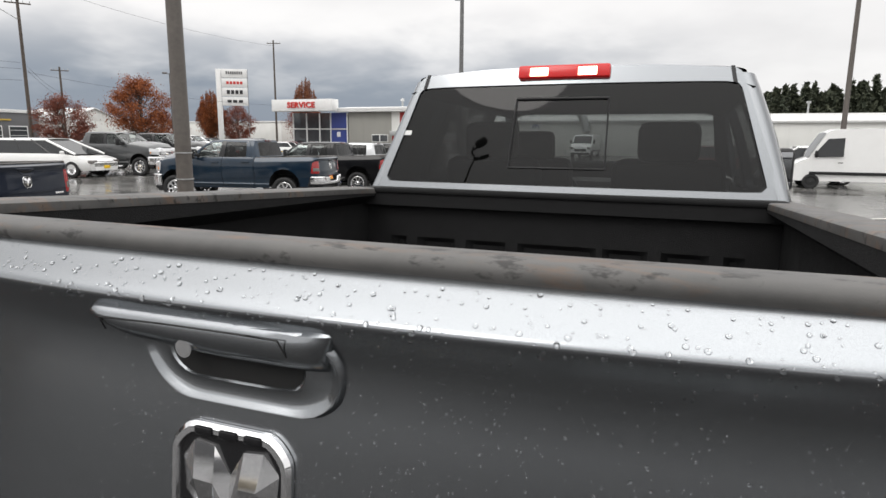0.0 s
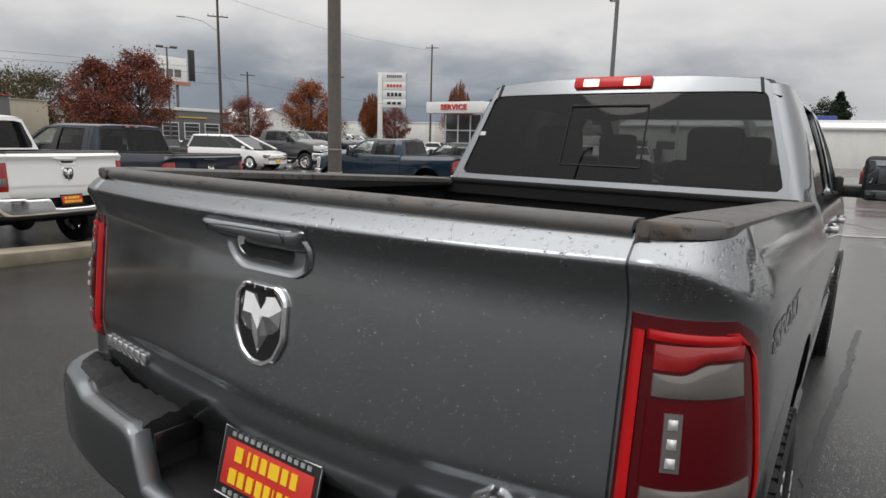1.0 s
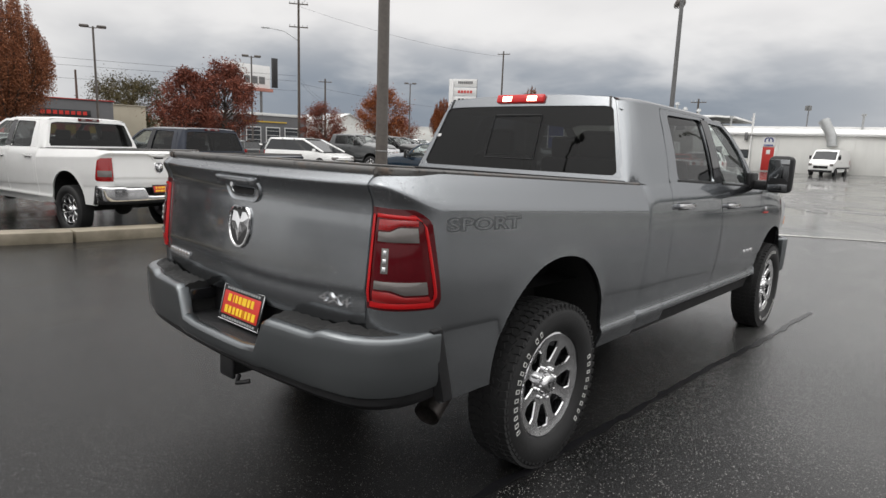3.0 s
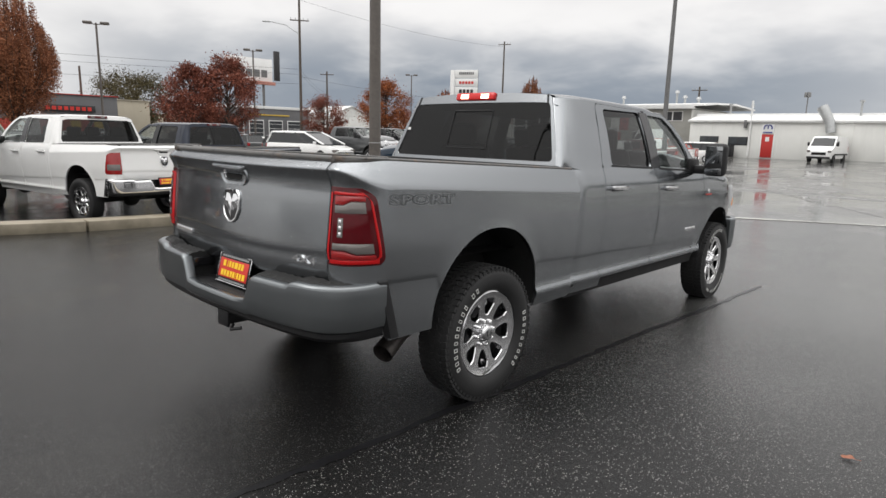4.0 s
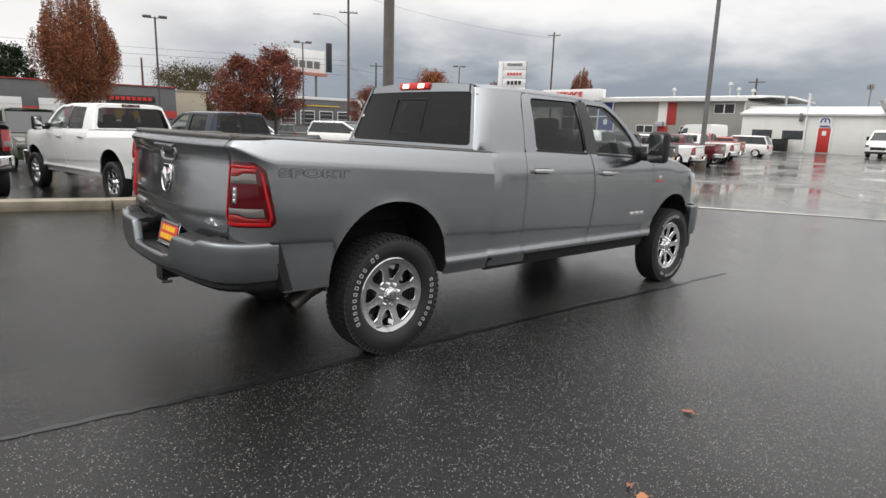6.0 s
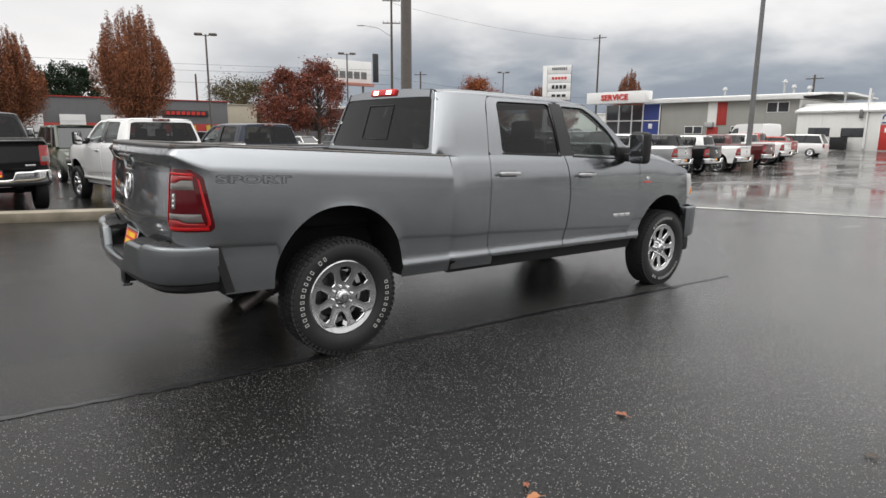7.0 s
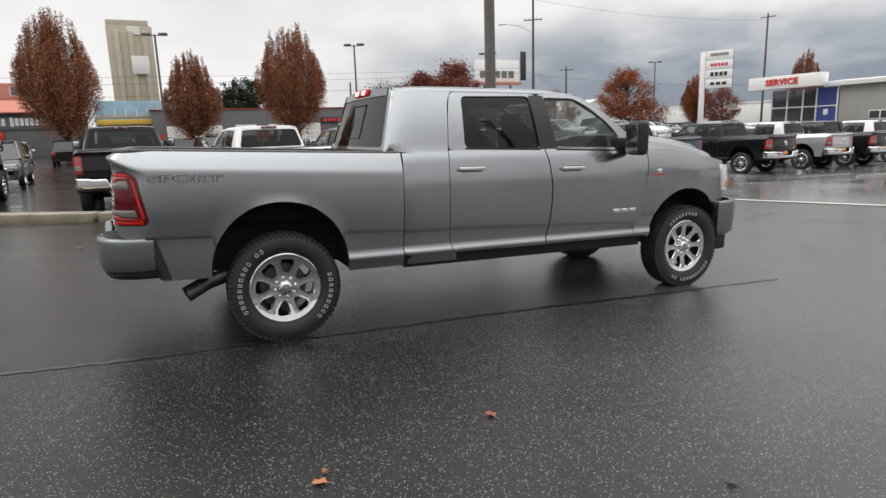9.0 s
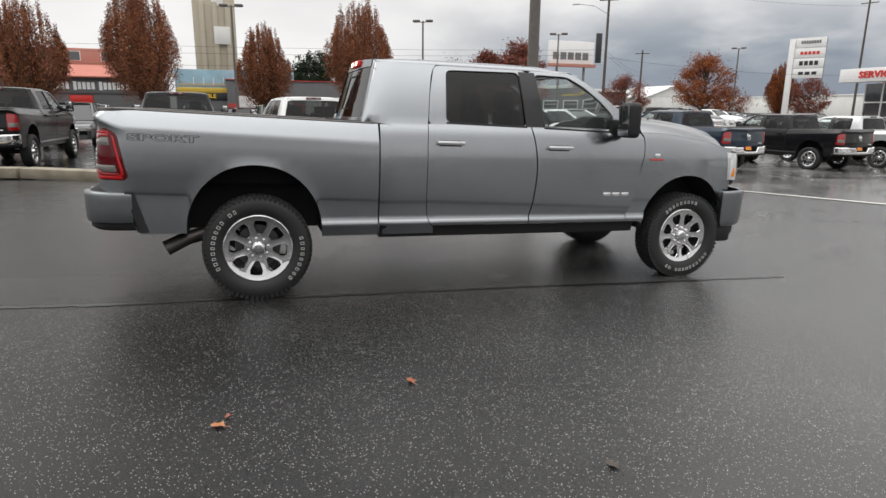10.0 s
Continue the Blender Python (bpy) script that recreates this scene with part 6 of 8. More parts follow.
def conifer(x, y, height, width, seed, base=0.0, label="dark green conifer behind the street", n=2600):
    rs = np.random.RandomState(seed)
    t = thing("conifer", pose(x, y, base), label, "tree")
    bm = bmesh.new()
    tube(bm, [(0, 0, -0.2), (0, 0, height * 0.98)], [0.02 * height, 0.02], 8)
    part("trunk", bm, BARK, t)
    cs = []
    for _ in range(n):
        h = rs.uniform(0.12, 1.0)
        tier = 0.75 + 0.25 * math.sin(h * 46)
        r = width / 2 * (1 - h) ** 0.75 * tier * rs.uniform(0.2, 1.0) ** 0.5 + 0.05
        a = rs.uniform(0, 2 * math.pi)
        cs.append((r * math.cos(a), r * math.sin(a), height * h - r * 0.18))
    leaf_mesh("crown", cs, 0.035 * height + 0.10, seed, LEAF_GREEN, t)
    return t


def shade_tree_row():
    tree(-53.9, 10.6, 11.6, 7.1, LEAF_RUST, "columnar street tree in rusty autumn leaf", "columnar", 0.1, 20000, 11)
    tree(-57.0, 2.0, 9.3, 5.4, LEAF_RUST, "columnar street tree in rusty autumn leaf, thinner at the top", "columnar", 0.1, 13000, 12)
    tree(-55.6, -8.4, 12.2, 6.9, LEAF_RUST, "tall columnar street tree in rusty autumn leaf", "columnar", 0.1, 20000, 13)
    tree(-55.0, -17.0, 10.4, 6.2, LEAF_RUST, "columnar street tree in rusty autumn leaf", "columnar", 0.1, 13000, 14)
    tree(-43.3, 19.6, 6.5, 5.0, LEAF_RED, "dark red autumn tree at the lot's edge", "spread", 0.0, 9000, 15, 0.20, 0.14)
    tree(-42.0, 21.9, 7.3, 5.4, LEAF_RED, "dark red autumn tree, fuller crown", "spread", 0.0, 11000, 16, 0.20, 0.14)
    tree(-57.0, 42.5, 5.8, 5.2, LEAF_RED, "small round tree in dark red leaf", "round", 0.0, 8000, 17, 0.16, 0.13)
    tree(-74.5, 68.5, 10.6, 9.5, LEAF_ORANGE, "broad orange and red autumn tree", "spread", 0.0, 10000, 18, 0.2, 0.22)
    tree(-79.0, 88.5, 10.2, 5.6, LEAF_ORANGE, "orange autumn tree near the pylon", "columnar", 0.0, 7000, 19, 0.15, 0.22)
    tree(-74.0, 89.5, 7.8, 6.0, LEAF_RED, "dark red autumn tree near the pylon", "round", 0.0, 6000, 20, 0.15, 0.2)
    tree(-69.0, 104.0, 13.5, 6.0, LEAF_RUST, "rusty autumn tree behind the service building", "columnar", 0.0, 7000, 21, 0.15, 0.25)
    tree(-66.0, 99.0, 8.5, 8.0, LEAF_RED, "thin dark red tree by the service building", "spread", 0.0, 4500, 22, 0.2, 0.2)
    tree(-95.0, 36.0, 9.8, 13.0, LEAF_OLIVE, "thin olive tree losing its leaves", "round", 0.0, 9000, 23, 0.2, 0.24)
    tree(-88.0, 86.0, 6.5, 8.0, LEAF_RED, "dark red autumn tree far off", "round", 0.0, 4000, 24, 0.15, 0.2)
    for k, (x, y, h, w) in enumerate(((-134, 13.6, 13.6, 8.5), (-137, 18.0, 14.6, 9.5), (-133, 10.6, 10.0, 6.5))):
        tree(x, y, h, w, LEAF_GREEN, "dark green pine behind the street", "round", 0.0, 5200, 40 + k, 0.14, 0.42)
    conifer(-3.6, 112, 10.5, 9.5, 50, 0, "dark round conifer behind the white building", 2600)
    tree(-5.0, 110, 9.5, 8.0, LEAF_GREEN, "dark evergreen behind the white building", "round", 0.0, 3500, 51, 0.15, 0.3)
    rnd = random.Random(5)
    rs = np.random.RandomState(8)
    cs = []
    for k in range(1000):
        x, y, hgt, wid = rs.uniform(20, 300), rs.uniform(262, 330), rs.uniform(17, 28), rs.uniform(6, 9)
        hgt *= 0.92 + 0.16 * noise.noise(Vector((x * 0.05, 3.3, 0)))
        for _ in range(150):
            h = rs.uniform(0.25, 1.0)
            r = wid / 2 * (1 - h) ** 0.7 * rs.uniform(0.1, 1.0) ** 0.5 + 0.1
            a = rs.uniform(0, 2 * math.pi)
            cs.append((x + r * math.cos(a), y + r * math.sin(a), hgt * h - r * 0.2))
    tagged(leaf_mesh("far_wood", cs, 1.5, 9, HILL, None), "dark conifer wood beyond the lot", "wood", kind="stuff")
    for k in range(16):
        conifer(-150 + rnd.uniform(-6, 6), 28 + 4 * k + rnd.uniform(-2, 2), rnd.uniform(4, 8), 4.0, 130 + k, 0.0, "small dark conifer far off", 300)


shade_tree_row()

# ---- unseen plain walls added behind the camera to darken the truck's reflections ----
bm = bmesh.new()
box(bm, (60.0, -8.0, 1.4), (0.4, 120.0, 3.0), 0.03)
tagged(obj("wall_east", bm, WALL_SLATE), "unseen plain dark wall, added to darken reflections", "wall", kind="structure")
bm = bmesh.new()
box(bm, (0.0, -80.0, 1.7), (170.0, 0.4, 3.8), 0.03)
tagged(obj("wall_south", bm, WALL_SLATE), "unseen plain dark wall, added to darken reflections", "wall", kind="structure")

# ---- poles and wires ----
def lamp_pole(x, y, top, turn, heads=2, r=0.11, mat=None, label="tall parking lot lamp with two box heads", base=None, foot=False, k=0.68):
    z0 = ground_z(x, y) if base is None else base
    t = thing("lamp_post", pose(x, y, z0, 0, 0, turn), label, "lamp post", "lot lamps")
    bm = bmesh.new()
    h = top - z0
    tube(bm, [(0, 0, -0.1), (0, 0, h)], [r, r * 0.72], 14)
    tube(bm, [(0, 0, 0), (0, 0, 0.05)], r * 1.9, 14)
    part("pole", bm, mat or POLE_BROWN, t)
    if foot:
        bm = bmesh.new()
        box(bm, (0, 0, 0.42), (0.62, 0.62, 1.0), 0.05)
        part("footing", bm, CONC_FOOT, t, "stained concrete footing")
    for s in ((-1, 1) if heads == 2 else (1,)):
        bm = bmesh.new()
        tube(bm, [(0, 0, h - 0.12), (s * 0.45 * k, 0, h - 0.10)], 0.04, 8)
        part("arm", bm, mat or POLE_BROWN, t)
        bm = bmesh.new()
        vs = box(bm, (s * 0.95 * k, 0, h), (1.05 * k, 0.55 * k, 0.34 * k), 0.12 * k, None, 3)
        hd = part("lamp_head", bm, POLE_BROWN, t)
        bm = bmesh.new()
        box(bm, (s * 0.95 * k, 0, h - 0.175 * k), (0.72 * k, 0.40 * k, 0.02), 0.005)
        part("lens", bm, LENS_CLEAR, hd)
    return t


lamp_pole(-54.7, 17.2, 10.15, 62)
lamp_pole(-58.9, 34.4, 10.2, 62)
lamp_pole(-51.7, -0.6, 10.1, 75)
lamp_pole(-70.2, 70.3, 11.1, 50)
lamp_pole(-11.53, 32.75, 9.95, 118, 1, 0.15, POLE_GREY, "tall thin lot lamp on a concrete footing", None, True, 1.0)
lamp_pole(8.9, 37.4, 11.0, 60, 1, 0.15, POLE_BROWN, "tall lot lamp beside the paving", None, False, 1.0)
lamp_pole(-6.8, -12.0, 10.5, 25, 1, 0.07, POLE_BROWN, "brown lot lamp behind the truck", None, False, 0.55)
lamp_pole(13.4, 10.5, 10.3, 30, 2, 0.13, POLE_BROWN, "brown lot lamp beside the lane")
pa = lamp_pole(-7.17, 6.28, 10.5, 20, 2, 0.135, POLE_BROWN, "brown steel lot lamp by the kerb")
for z in (1.12, 1.55):
    bm = bmesh.new()
    tube(bm, [(0, 0, z), (0, 0, z + 0.018)], 0.142, 14)
    part("steel_band", bm, STEEL_LIGHT, pa)


def utility_pole(x, y, h, turn, arms=2, lean=0.0):
    t = thing("utility_pole", pose(x, y, 0, lean, 0, turn), "weathered wooden utility pole with crossarm", "utility pole", "utility poles")
    bm = bmesh.new()
    tube(bm, [(0, 0, -0.2), (0, 0, h)], [0.19, 0.12], 12)
    part("pole", bm, WOOD_POLE, t)
    for k in range(arms):
        z = h - 0.5 - 2.6 * k
        bm = bmesh.new()
        box(bm, (0, 0.12, z), (2.2, 0.10, 0.12), 0.01)
        part("crossarm", bm, WOOD_POLE, t)
        for x2 in (-1.0, -0.45, 0.45, 1.0):
            bm = bmesh.new()
            tube(bm, [(x2, 0.12, z + 0.06), (x2, 0.12, z + 0.30)], [0.05, 0.03], 8)
            part("insulator", bm, STEEL_LIGHT, t)
    return t


up = utility_pole(-60.4, 41.6, 17.6, 55)
bm = bmesh.new()
tube(bm, [(0, 0, 12.9), (-1.6, 0.1, 13.9), (-3.4, 0.2, 14.2)], 0.05, 6)
box(bm, (-3.8, 0.2, 14.18), (0.9, 0.25, 0.14), 0.04)
part("street_lamp_arm", bm, STEEL_LIGHT, up)
utility_pole(-62.0, 84.5, 17.5, 20, 1)
utility_pole(-84.0, 25.0, 9.0, 60, 0)
utility_pole(-31.0, 92.0, 9.5, 10, 1)
utility_pole(-82.0, 62.0, 11.5, 50, 1)
utility_pole(-75.0, 37.0, 8.5, 50, 0)


def wires():
    bm = bmesh.new()
    for (a, b, z0, z1, sag) in (((-74, -40), (-60.6, 41.4), 8.4, 8.9, 0.5), ((-74, -40), (-60.6, 41.4), 7.6, 8.3, 0.5), ((-74.5, -40), (-60.6, 41.4), 6.4, 7.2, 0.6), ((-60.3, 41.8), (-82, 62), 8.6, 8.0, 0.4), ((-60.3, 41.8), (-82, 62), 8.2, 7.4, 0.4), ((-60.3, 41.8), (-62, 84.5), 8.0, 7.2, 0.6), ((-60.4, 41.8), (-62, 84.5), 16.8, 16.6, 0.8), ((-60.4, 41.8), (6, 10.0), 16.9, 19.5, 1.0)):
        pts = []
        for k in range(15):
            t = k / 14
            pts.append((a[0] + (b[0] - a[0]) * t, a[1] + (b[1] - a[1]) * t, z0 + (z1 - z0) * t - sag * 4 * t * (1 - t)))
        tube(bm, pts, 0.014, 5)
    tagged(obj("power_line", bm, WIRE), "sagging dark overhead power lines", "power line", kind="stuff")


wires()


# ---- buildings ----
def slab(name, c, s, mat, parent, bevel=0.02, label="", m=None):
    bm = bmesh.new()
    box(bm, c, s, bevel, m)
    return part(name, bm, mat, parent, label)


def window_unit(parent, x0, x1, z0, z1, y, mullions=1, frame_mat=None):
    """A framed window in a wall that faces -y."""
    w = slab("window", ((x0 + x1) / 2, y - 0.01, (z0 + z1) / 2), (x1 - x0, 0.05, z1 - z0), frame_mat or SIGN_WHITE, parent, 0.01)
    n = mullions + 1
    f = 0.07
    for k in range(n):
        a, b = x0 + (x1 - x0) * k / n + f, x0 + (x1 - x0) * (k + 1) / n - f
        slab("pane", ((a + b) / 2, y - 0.045, (z0 + z1) / 2), (b - a, 0.012, z1 - z0 - 2 * f), WINDOW_FAR, w, 0.0)
    return w


def white_building():
    b = thing("parts_building", pose(0, 0, 0), "long low white painted parts building with a red door", "building")
    Y = 63.3
    slab("wall", (13.5, Y + 9, 1.7), (69.5, 18, 4.0), WALL_WHITE, b)
    slab("fascia", (13.5, Y - 0.12, 3.62), (69.9, 0.30, 0.22), ROOF_WHITE, b)
    bm = bmesh.new()
    sheet(bm, [[(x, Y - 0.3, 3.72), (x, Y + 2.0, 4.22), (x, Y + 2.02, 4.45), (x, Y + 9, 4.62), (x, Y + 18, 4.3)] for x in (-21.4, 0, 20, 48.4)])
    bmesh.ops.recalc_face_normals(bm, faces=bm.faces)
    fold(bm, (0, 0, -0.12))
    part("roof", bm, ROOF_WHITE, b, "white membrane roof")
    for k in range(9):
        slab("wall_joint", (-19.0 + 6.2 * k, Y - 0.012, 1.8), (0.05, 0.03, 3.4), WALL_WHITE, b, 0.0)
    d = slab("door", (-13.65, Y - 0.03, 1.24), (1.05, 0.08, 2.24), DOOR_RED, b, 0.01, "red steel door")
    slab("door_frame", (-14.22, Y - 0.04, 1.28), (0.10, 0.10, 2.34), SIGN_WHITE, d)
    slab("door_frame", (-13.08, Y - 0.04, 1.28), (0.10, 0.10, 2.34), SIGN_WHITE, d)
    slab("door_notice", (-13.65, Y - 0.08, 1.9), (0.34, 0.01, 0.42), SIGN_WHITE, d)
    s = slab("wall_sign", (-13.68, Y - 0.05, 2.92), (1.10, 0.06, 0.95), SIGN_WHITE, b, 0.01)
    bm = bmesh.new()
    tube(bm, [(-13.68 + 0.36 * math.cos(a), Y - 0.09, 2.98 + 0.30 * math.sin(a)) for a in np.linspace(-0.4, math.pi + 0.4, 15)], 0.06, 6)
    tube(bm, [(-13.68, Y - 0.09, 3.22), (-13.68, Y - 0.09, 2.90)], 0.06, 6)
    box(bm, (-13.68, Y - 0.085, 2.55), (0.8, 0.02, 0.12))
    part("logo_shape", bm, SIGN_BLUE, s)
    window_unit(b, -20.15, -18.25, 1.28, 2.1, Y, 1, SIGN_BLACK)
    window_unit(b, -17.30, -15.45, 1.24, 2.08, Y, 1, SIGN_BLACK)
    bm = bmesh.new()
    tube(bm, [(-15.3, Y - 0.12, 0.2), (-15.3, Y - 0.12, 5.6)], 0.09, 10)
    part("downpipe", bm, SIGN_WHITE, b)
    slab("junction_box", (-15.75, Y - 0.18, 3.35), (0.28, 0.25, 0.8), POLE_GREY, b)
    bm = bmesh.new()
    tube(bm, [(-8.3, Y - 0.4, 2.6), (-8.5, Y - 0.4, 3.6), (-9.3, Y - 0.1, 4.9)], [0.42, 0.42, 0.5], 10)
    part("duct", bm, STEEL_LIGHT, b, "galvanised roof duct")
    for x, y, z, hgt in ((-18.2, 66, 4.4, 0.9), (-16.9, 69, 4.5, 0.8), (-6.5, 65, 4.3, 1.1), (3.0, 67, 4.5, 0.8), (12, 66, 4.4, 1.0), (20, 66, 4.4, 0.9)):
        bm = bmesh.new()
        tube(bm, [(x, y, z - 0.1), (x, y, z + hgt)], 0.09, 8)
        tube(bm, [(x, y, z + hgt), (x, y, z + hgt + 0.2)], 0.2, 8)
        part("roof_vent", bm, STEEL_LIGHT, b)
    for x in (-12.2, -11.9):
        slab("floodlight", (x, 70, 6.5), (0.25, 0.4, 0.5), POLE_GREY, b)
    bm = bmesh.new()
    tube(bm, [(-12.0, 70, 4.4), (-12.0, 70, 6.8)], 0.06, 8)
    part("floodlight_mast", bm, POLE_GREY, b)
    slab("roof_unit", (-3.9, 80, 5.0), (3.0, 2.0, 1.0), SIGN_BLUE, b, 0.05, "blue roof unit")
    return b


white_building()


def service_building():
    b = thing("service_building", pose(0, 0, 0), "warm grey service building with white eaves and red lettered sign", "building")
    Y = 65.5
    slab("wall", (-29.8, Y + 9, 2.5), (15.6, 18, 5.2), WALL_GREY, b)
    slab("side_wall", (-21.95, Y + 9, 2.4), (0.2, 18.2, 5.0), WALL_WHITE, b)
    slab("fascia", (-30.3, Y - 0.55, 5.25), (17.4, 0.25, 0.46), ROOF_WHITE, b)
    bm = bmesh.new()
    sheet(bm, [[(x, Y - 0.7, 5.46), (x, Y + 3, 5.75), (x, Y + 10, 6.0), (x, Y + 18, 5.7)] for x in (-39.2, -30, -20.6)])
    bmesh.ops.recalc_face_normals(bm, faces=bm.faces)
    fold(bm, (0, 0, -0.2))
    part("roof", bm, ROOF_WHITE, b, "white membrane roof")
    slab("eave_soffit", (-30.3, Y - 0.3, 5.02), (17.4, 0.7, 0.06), ROOF_WHITE, b)
    # entrance with glass front
    for k, x in enumerate((-45.6, -43.6, -41.7, -40.1, -37.75)):
        slab("mullion", (x, Y - 0.05, 2.4), (0.12, 0.16, 5.0), SIGN_WHITE, b)
    slab("rail", (-41.7, Y - 0.05, 2.95), (7.9, 0.14, 0.12), SIGN_WHITE, b)
    for a, c, mt in ((-45.6, -43.6, WINDOW_FAR), (-43.6, -41.7, WINDOW_FAR), (-41.7, -40.1, WINDOW_FAR), (-40.1, -37.75, SIGN_BLUE)):
        for z0, z1 in ((0.15, 2.85), (3.05, 4.95)):
            slab("pane", ((a + c) / 2, Y + 0.02, (z0 + z1) / 2), (c - a - 0.14, 0.03, z1 - z0), mt, b, 0.0)
    slab("door_notice", (-39.0, Y - 0.02, 2.3), (0.5, 0.02, 0.6), SIGN_WHITE, b)
    slab("entrance_core", (-41.7, Y + 4, 2.4), (7.7, 7.6, 4.9), WALL_SLATE, b)
    s = slab("sign_board", (-43.2, Y - 1.0, 5.80), (8.7, 1.6, 1.42), SIGN_WHITE, b, 0.03, "white sign board with red SERVICE letters")
    bm = text_mesh("SERVICE", 0.94, 0.05, 1.10, 0.028, 1.08)
    bmesh.ops.transform(bm, matrix=pose(-43.2, Y - 1.86, 5.80, 90, 0, 0), verts=bm.verts)
    part("sign_letters", bm, SIGN_RED, s, "red SERVICE letters")
    slab("wall_panel", (-31.15, Y - 0.02, 3.4), (1.1, 0.06, 3.1), WALL_WHITE, b)
    slab("wall_panel", (-30.05, Y - 0.02, 3.65), (1.12, 0.06, 2.5), WALL_RED, b, 0.01, "red wall panel")
    slab("wall_panel", (-31.0, Y - 0.03, 1.2), (1.3, 0.06, 2.0), WALL_RED, b, 0.01, "red wall panel")
    slab("air_unit", (-31.3, Y - 0.25, 2.45), (0.9, 0.5, 0.55), STEEL_LIGHT, b)
    window_unit(b, -25.25, -23.0, 3.68, 4.76, Y, 1)
    window_unit(b, -34.4, -32.2, 1.4, 2.3, Y, 1)
    window_unit(b, -28.9, -27.0, 1.4, 2.3, Y, 1)
    for x, hgt in ((-26.2, 1.3), (-25.2, 0.7), (-23.6, 0.5), (-33.0, 0.8)):
        bm = bmesh.new()
        tube(bm, [(x, Y + 6, 5.7), (x, Y + 6, 5.85 + hgt)], 0.13, 8)
        tube(bm, [(x, Y + 6, 5.85 + hgt), (x, Y + 6, 6.15 + hgt)], [0.3, 0.18], 10)
        part("roof_vent", bm, STEEL_LIGHT, b)
    return b


service_building()


def pylon_sign():
    d = math.degrees(math.atan2(79.4 - 77.4, -63.9 + 67.5))
    s = thing("pylon_sign", pose(-65.7, 78.4, 0.0, 0, 0, d), "tall white dealer pylon with four stacked panels", "sign")
    slab("mast", (-1.95, 0, 6.2), (0.75, 0.5, 12.4), SIGN_WHITE, s, 0.04)
    for k in range(4):
        z = 11.75 - 1.42 * k
        p = slab("sign_panel", (0.45, 0, z), (3.9, 0.35, 1.34), SIGN_WHITE, s, 0.03)
        mt = (POLE_GREY, SIGN_RED, SIGN_BLACK, SIGN_BLACK)[k]
        n = (8, 5, 4, 3)[k]
        for j in range(n):
            w = 2.6 / n
            slab("logo_bar", (0.45 - 1.3 + w * (j + 0.5), -0.20, z + (0.1 if k == 0 else 0)), (w * 0.72, 0.04, 0.42 if k != 2 else 0.6), mt, p, 0.0)
    bm = bmesh.new()
    tube(bm, [(2.42, 0, 0), (2.42, 0, 12.4)], 0.05, 8)
    part("edge_post", bm, POLE_GREY, s)
    return s


pylon_sign()


def plain_block(name, label, x0, x1, y0, y1, h, mat, base=0.0, cap=None, capmat=None):
    b = thing(name, pose(0, 0, 0), label, "building")
    slab("wall", ((x0 + x1) / 2, (y0 + y1) / 2, base + h / 2), (x1 - x0, y1 - y0, h), mat, b)
    if cap:
        slab("roof", ((x0 + x1) / 2, (y0 + y1) / 2, base + h + cap / 2), (x1 - x0 + 0.3, y1 - y0 + 0.3, cap), capmat or mat, b)
    return b


def east_window(b, x, y0, y1, z0, z1, mat, name="window", frame=SIGN_WHITE):
    w = slab(name, (x + 0.02, (y0 + y1) / 2, (z0 + z1) / 2), (0.08, y1 - y0, z1 - z0), frame, b, 0.0)
    slab("pane", (x + 0.07, (y0 + y1) / 2, (z0 + z1) / 2), (0.03, (y1 - y0) * 0.9, (z1 - z0) * 0.9), mat, w, 0.0)
    return w


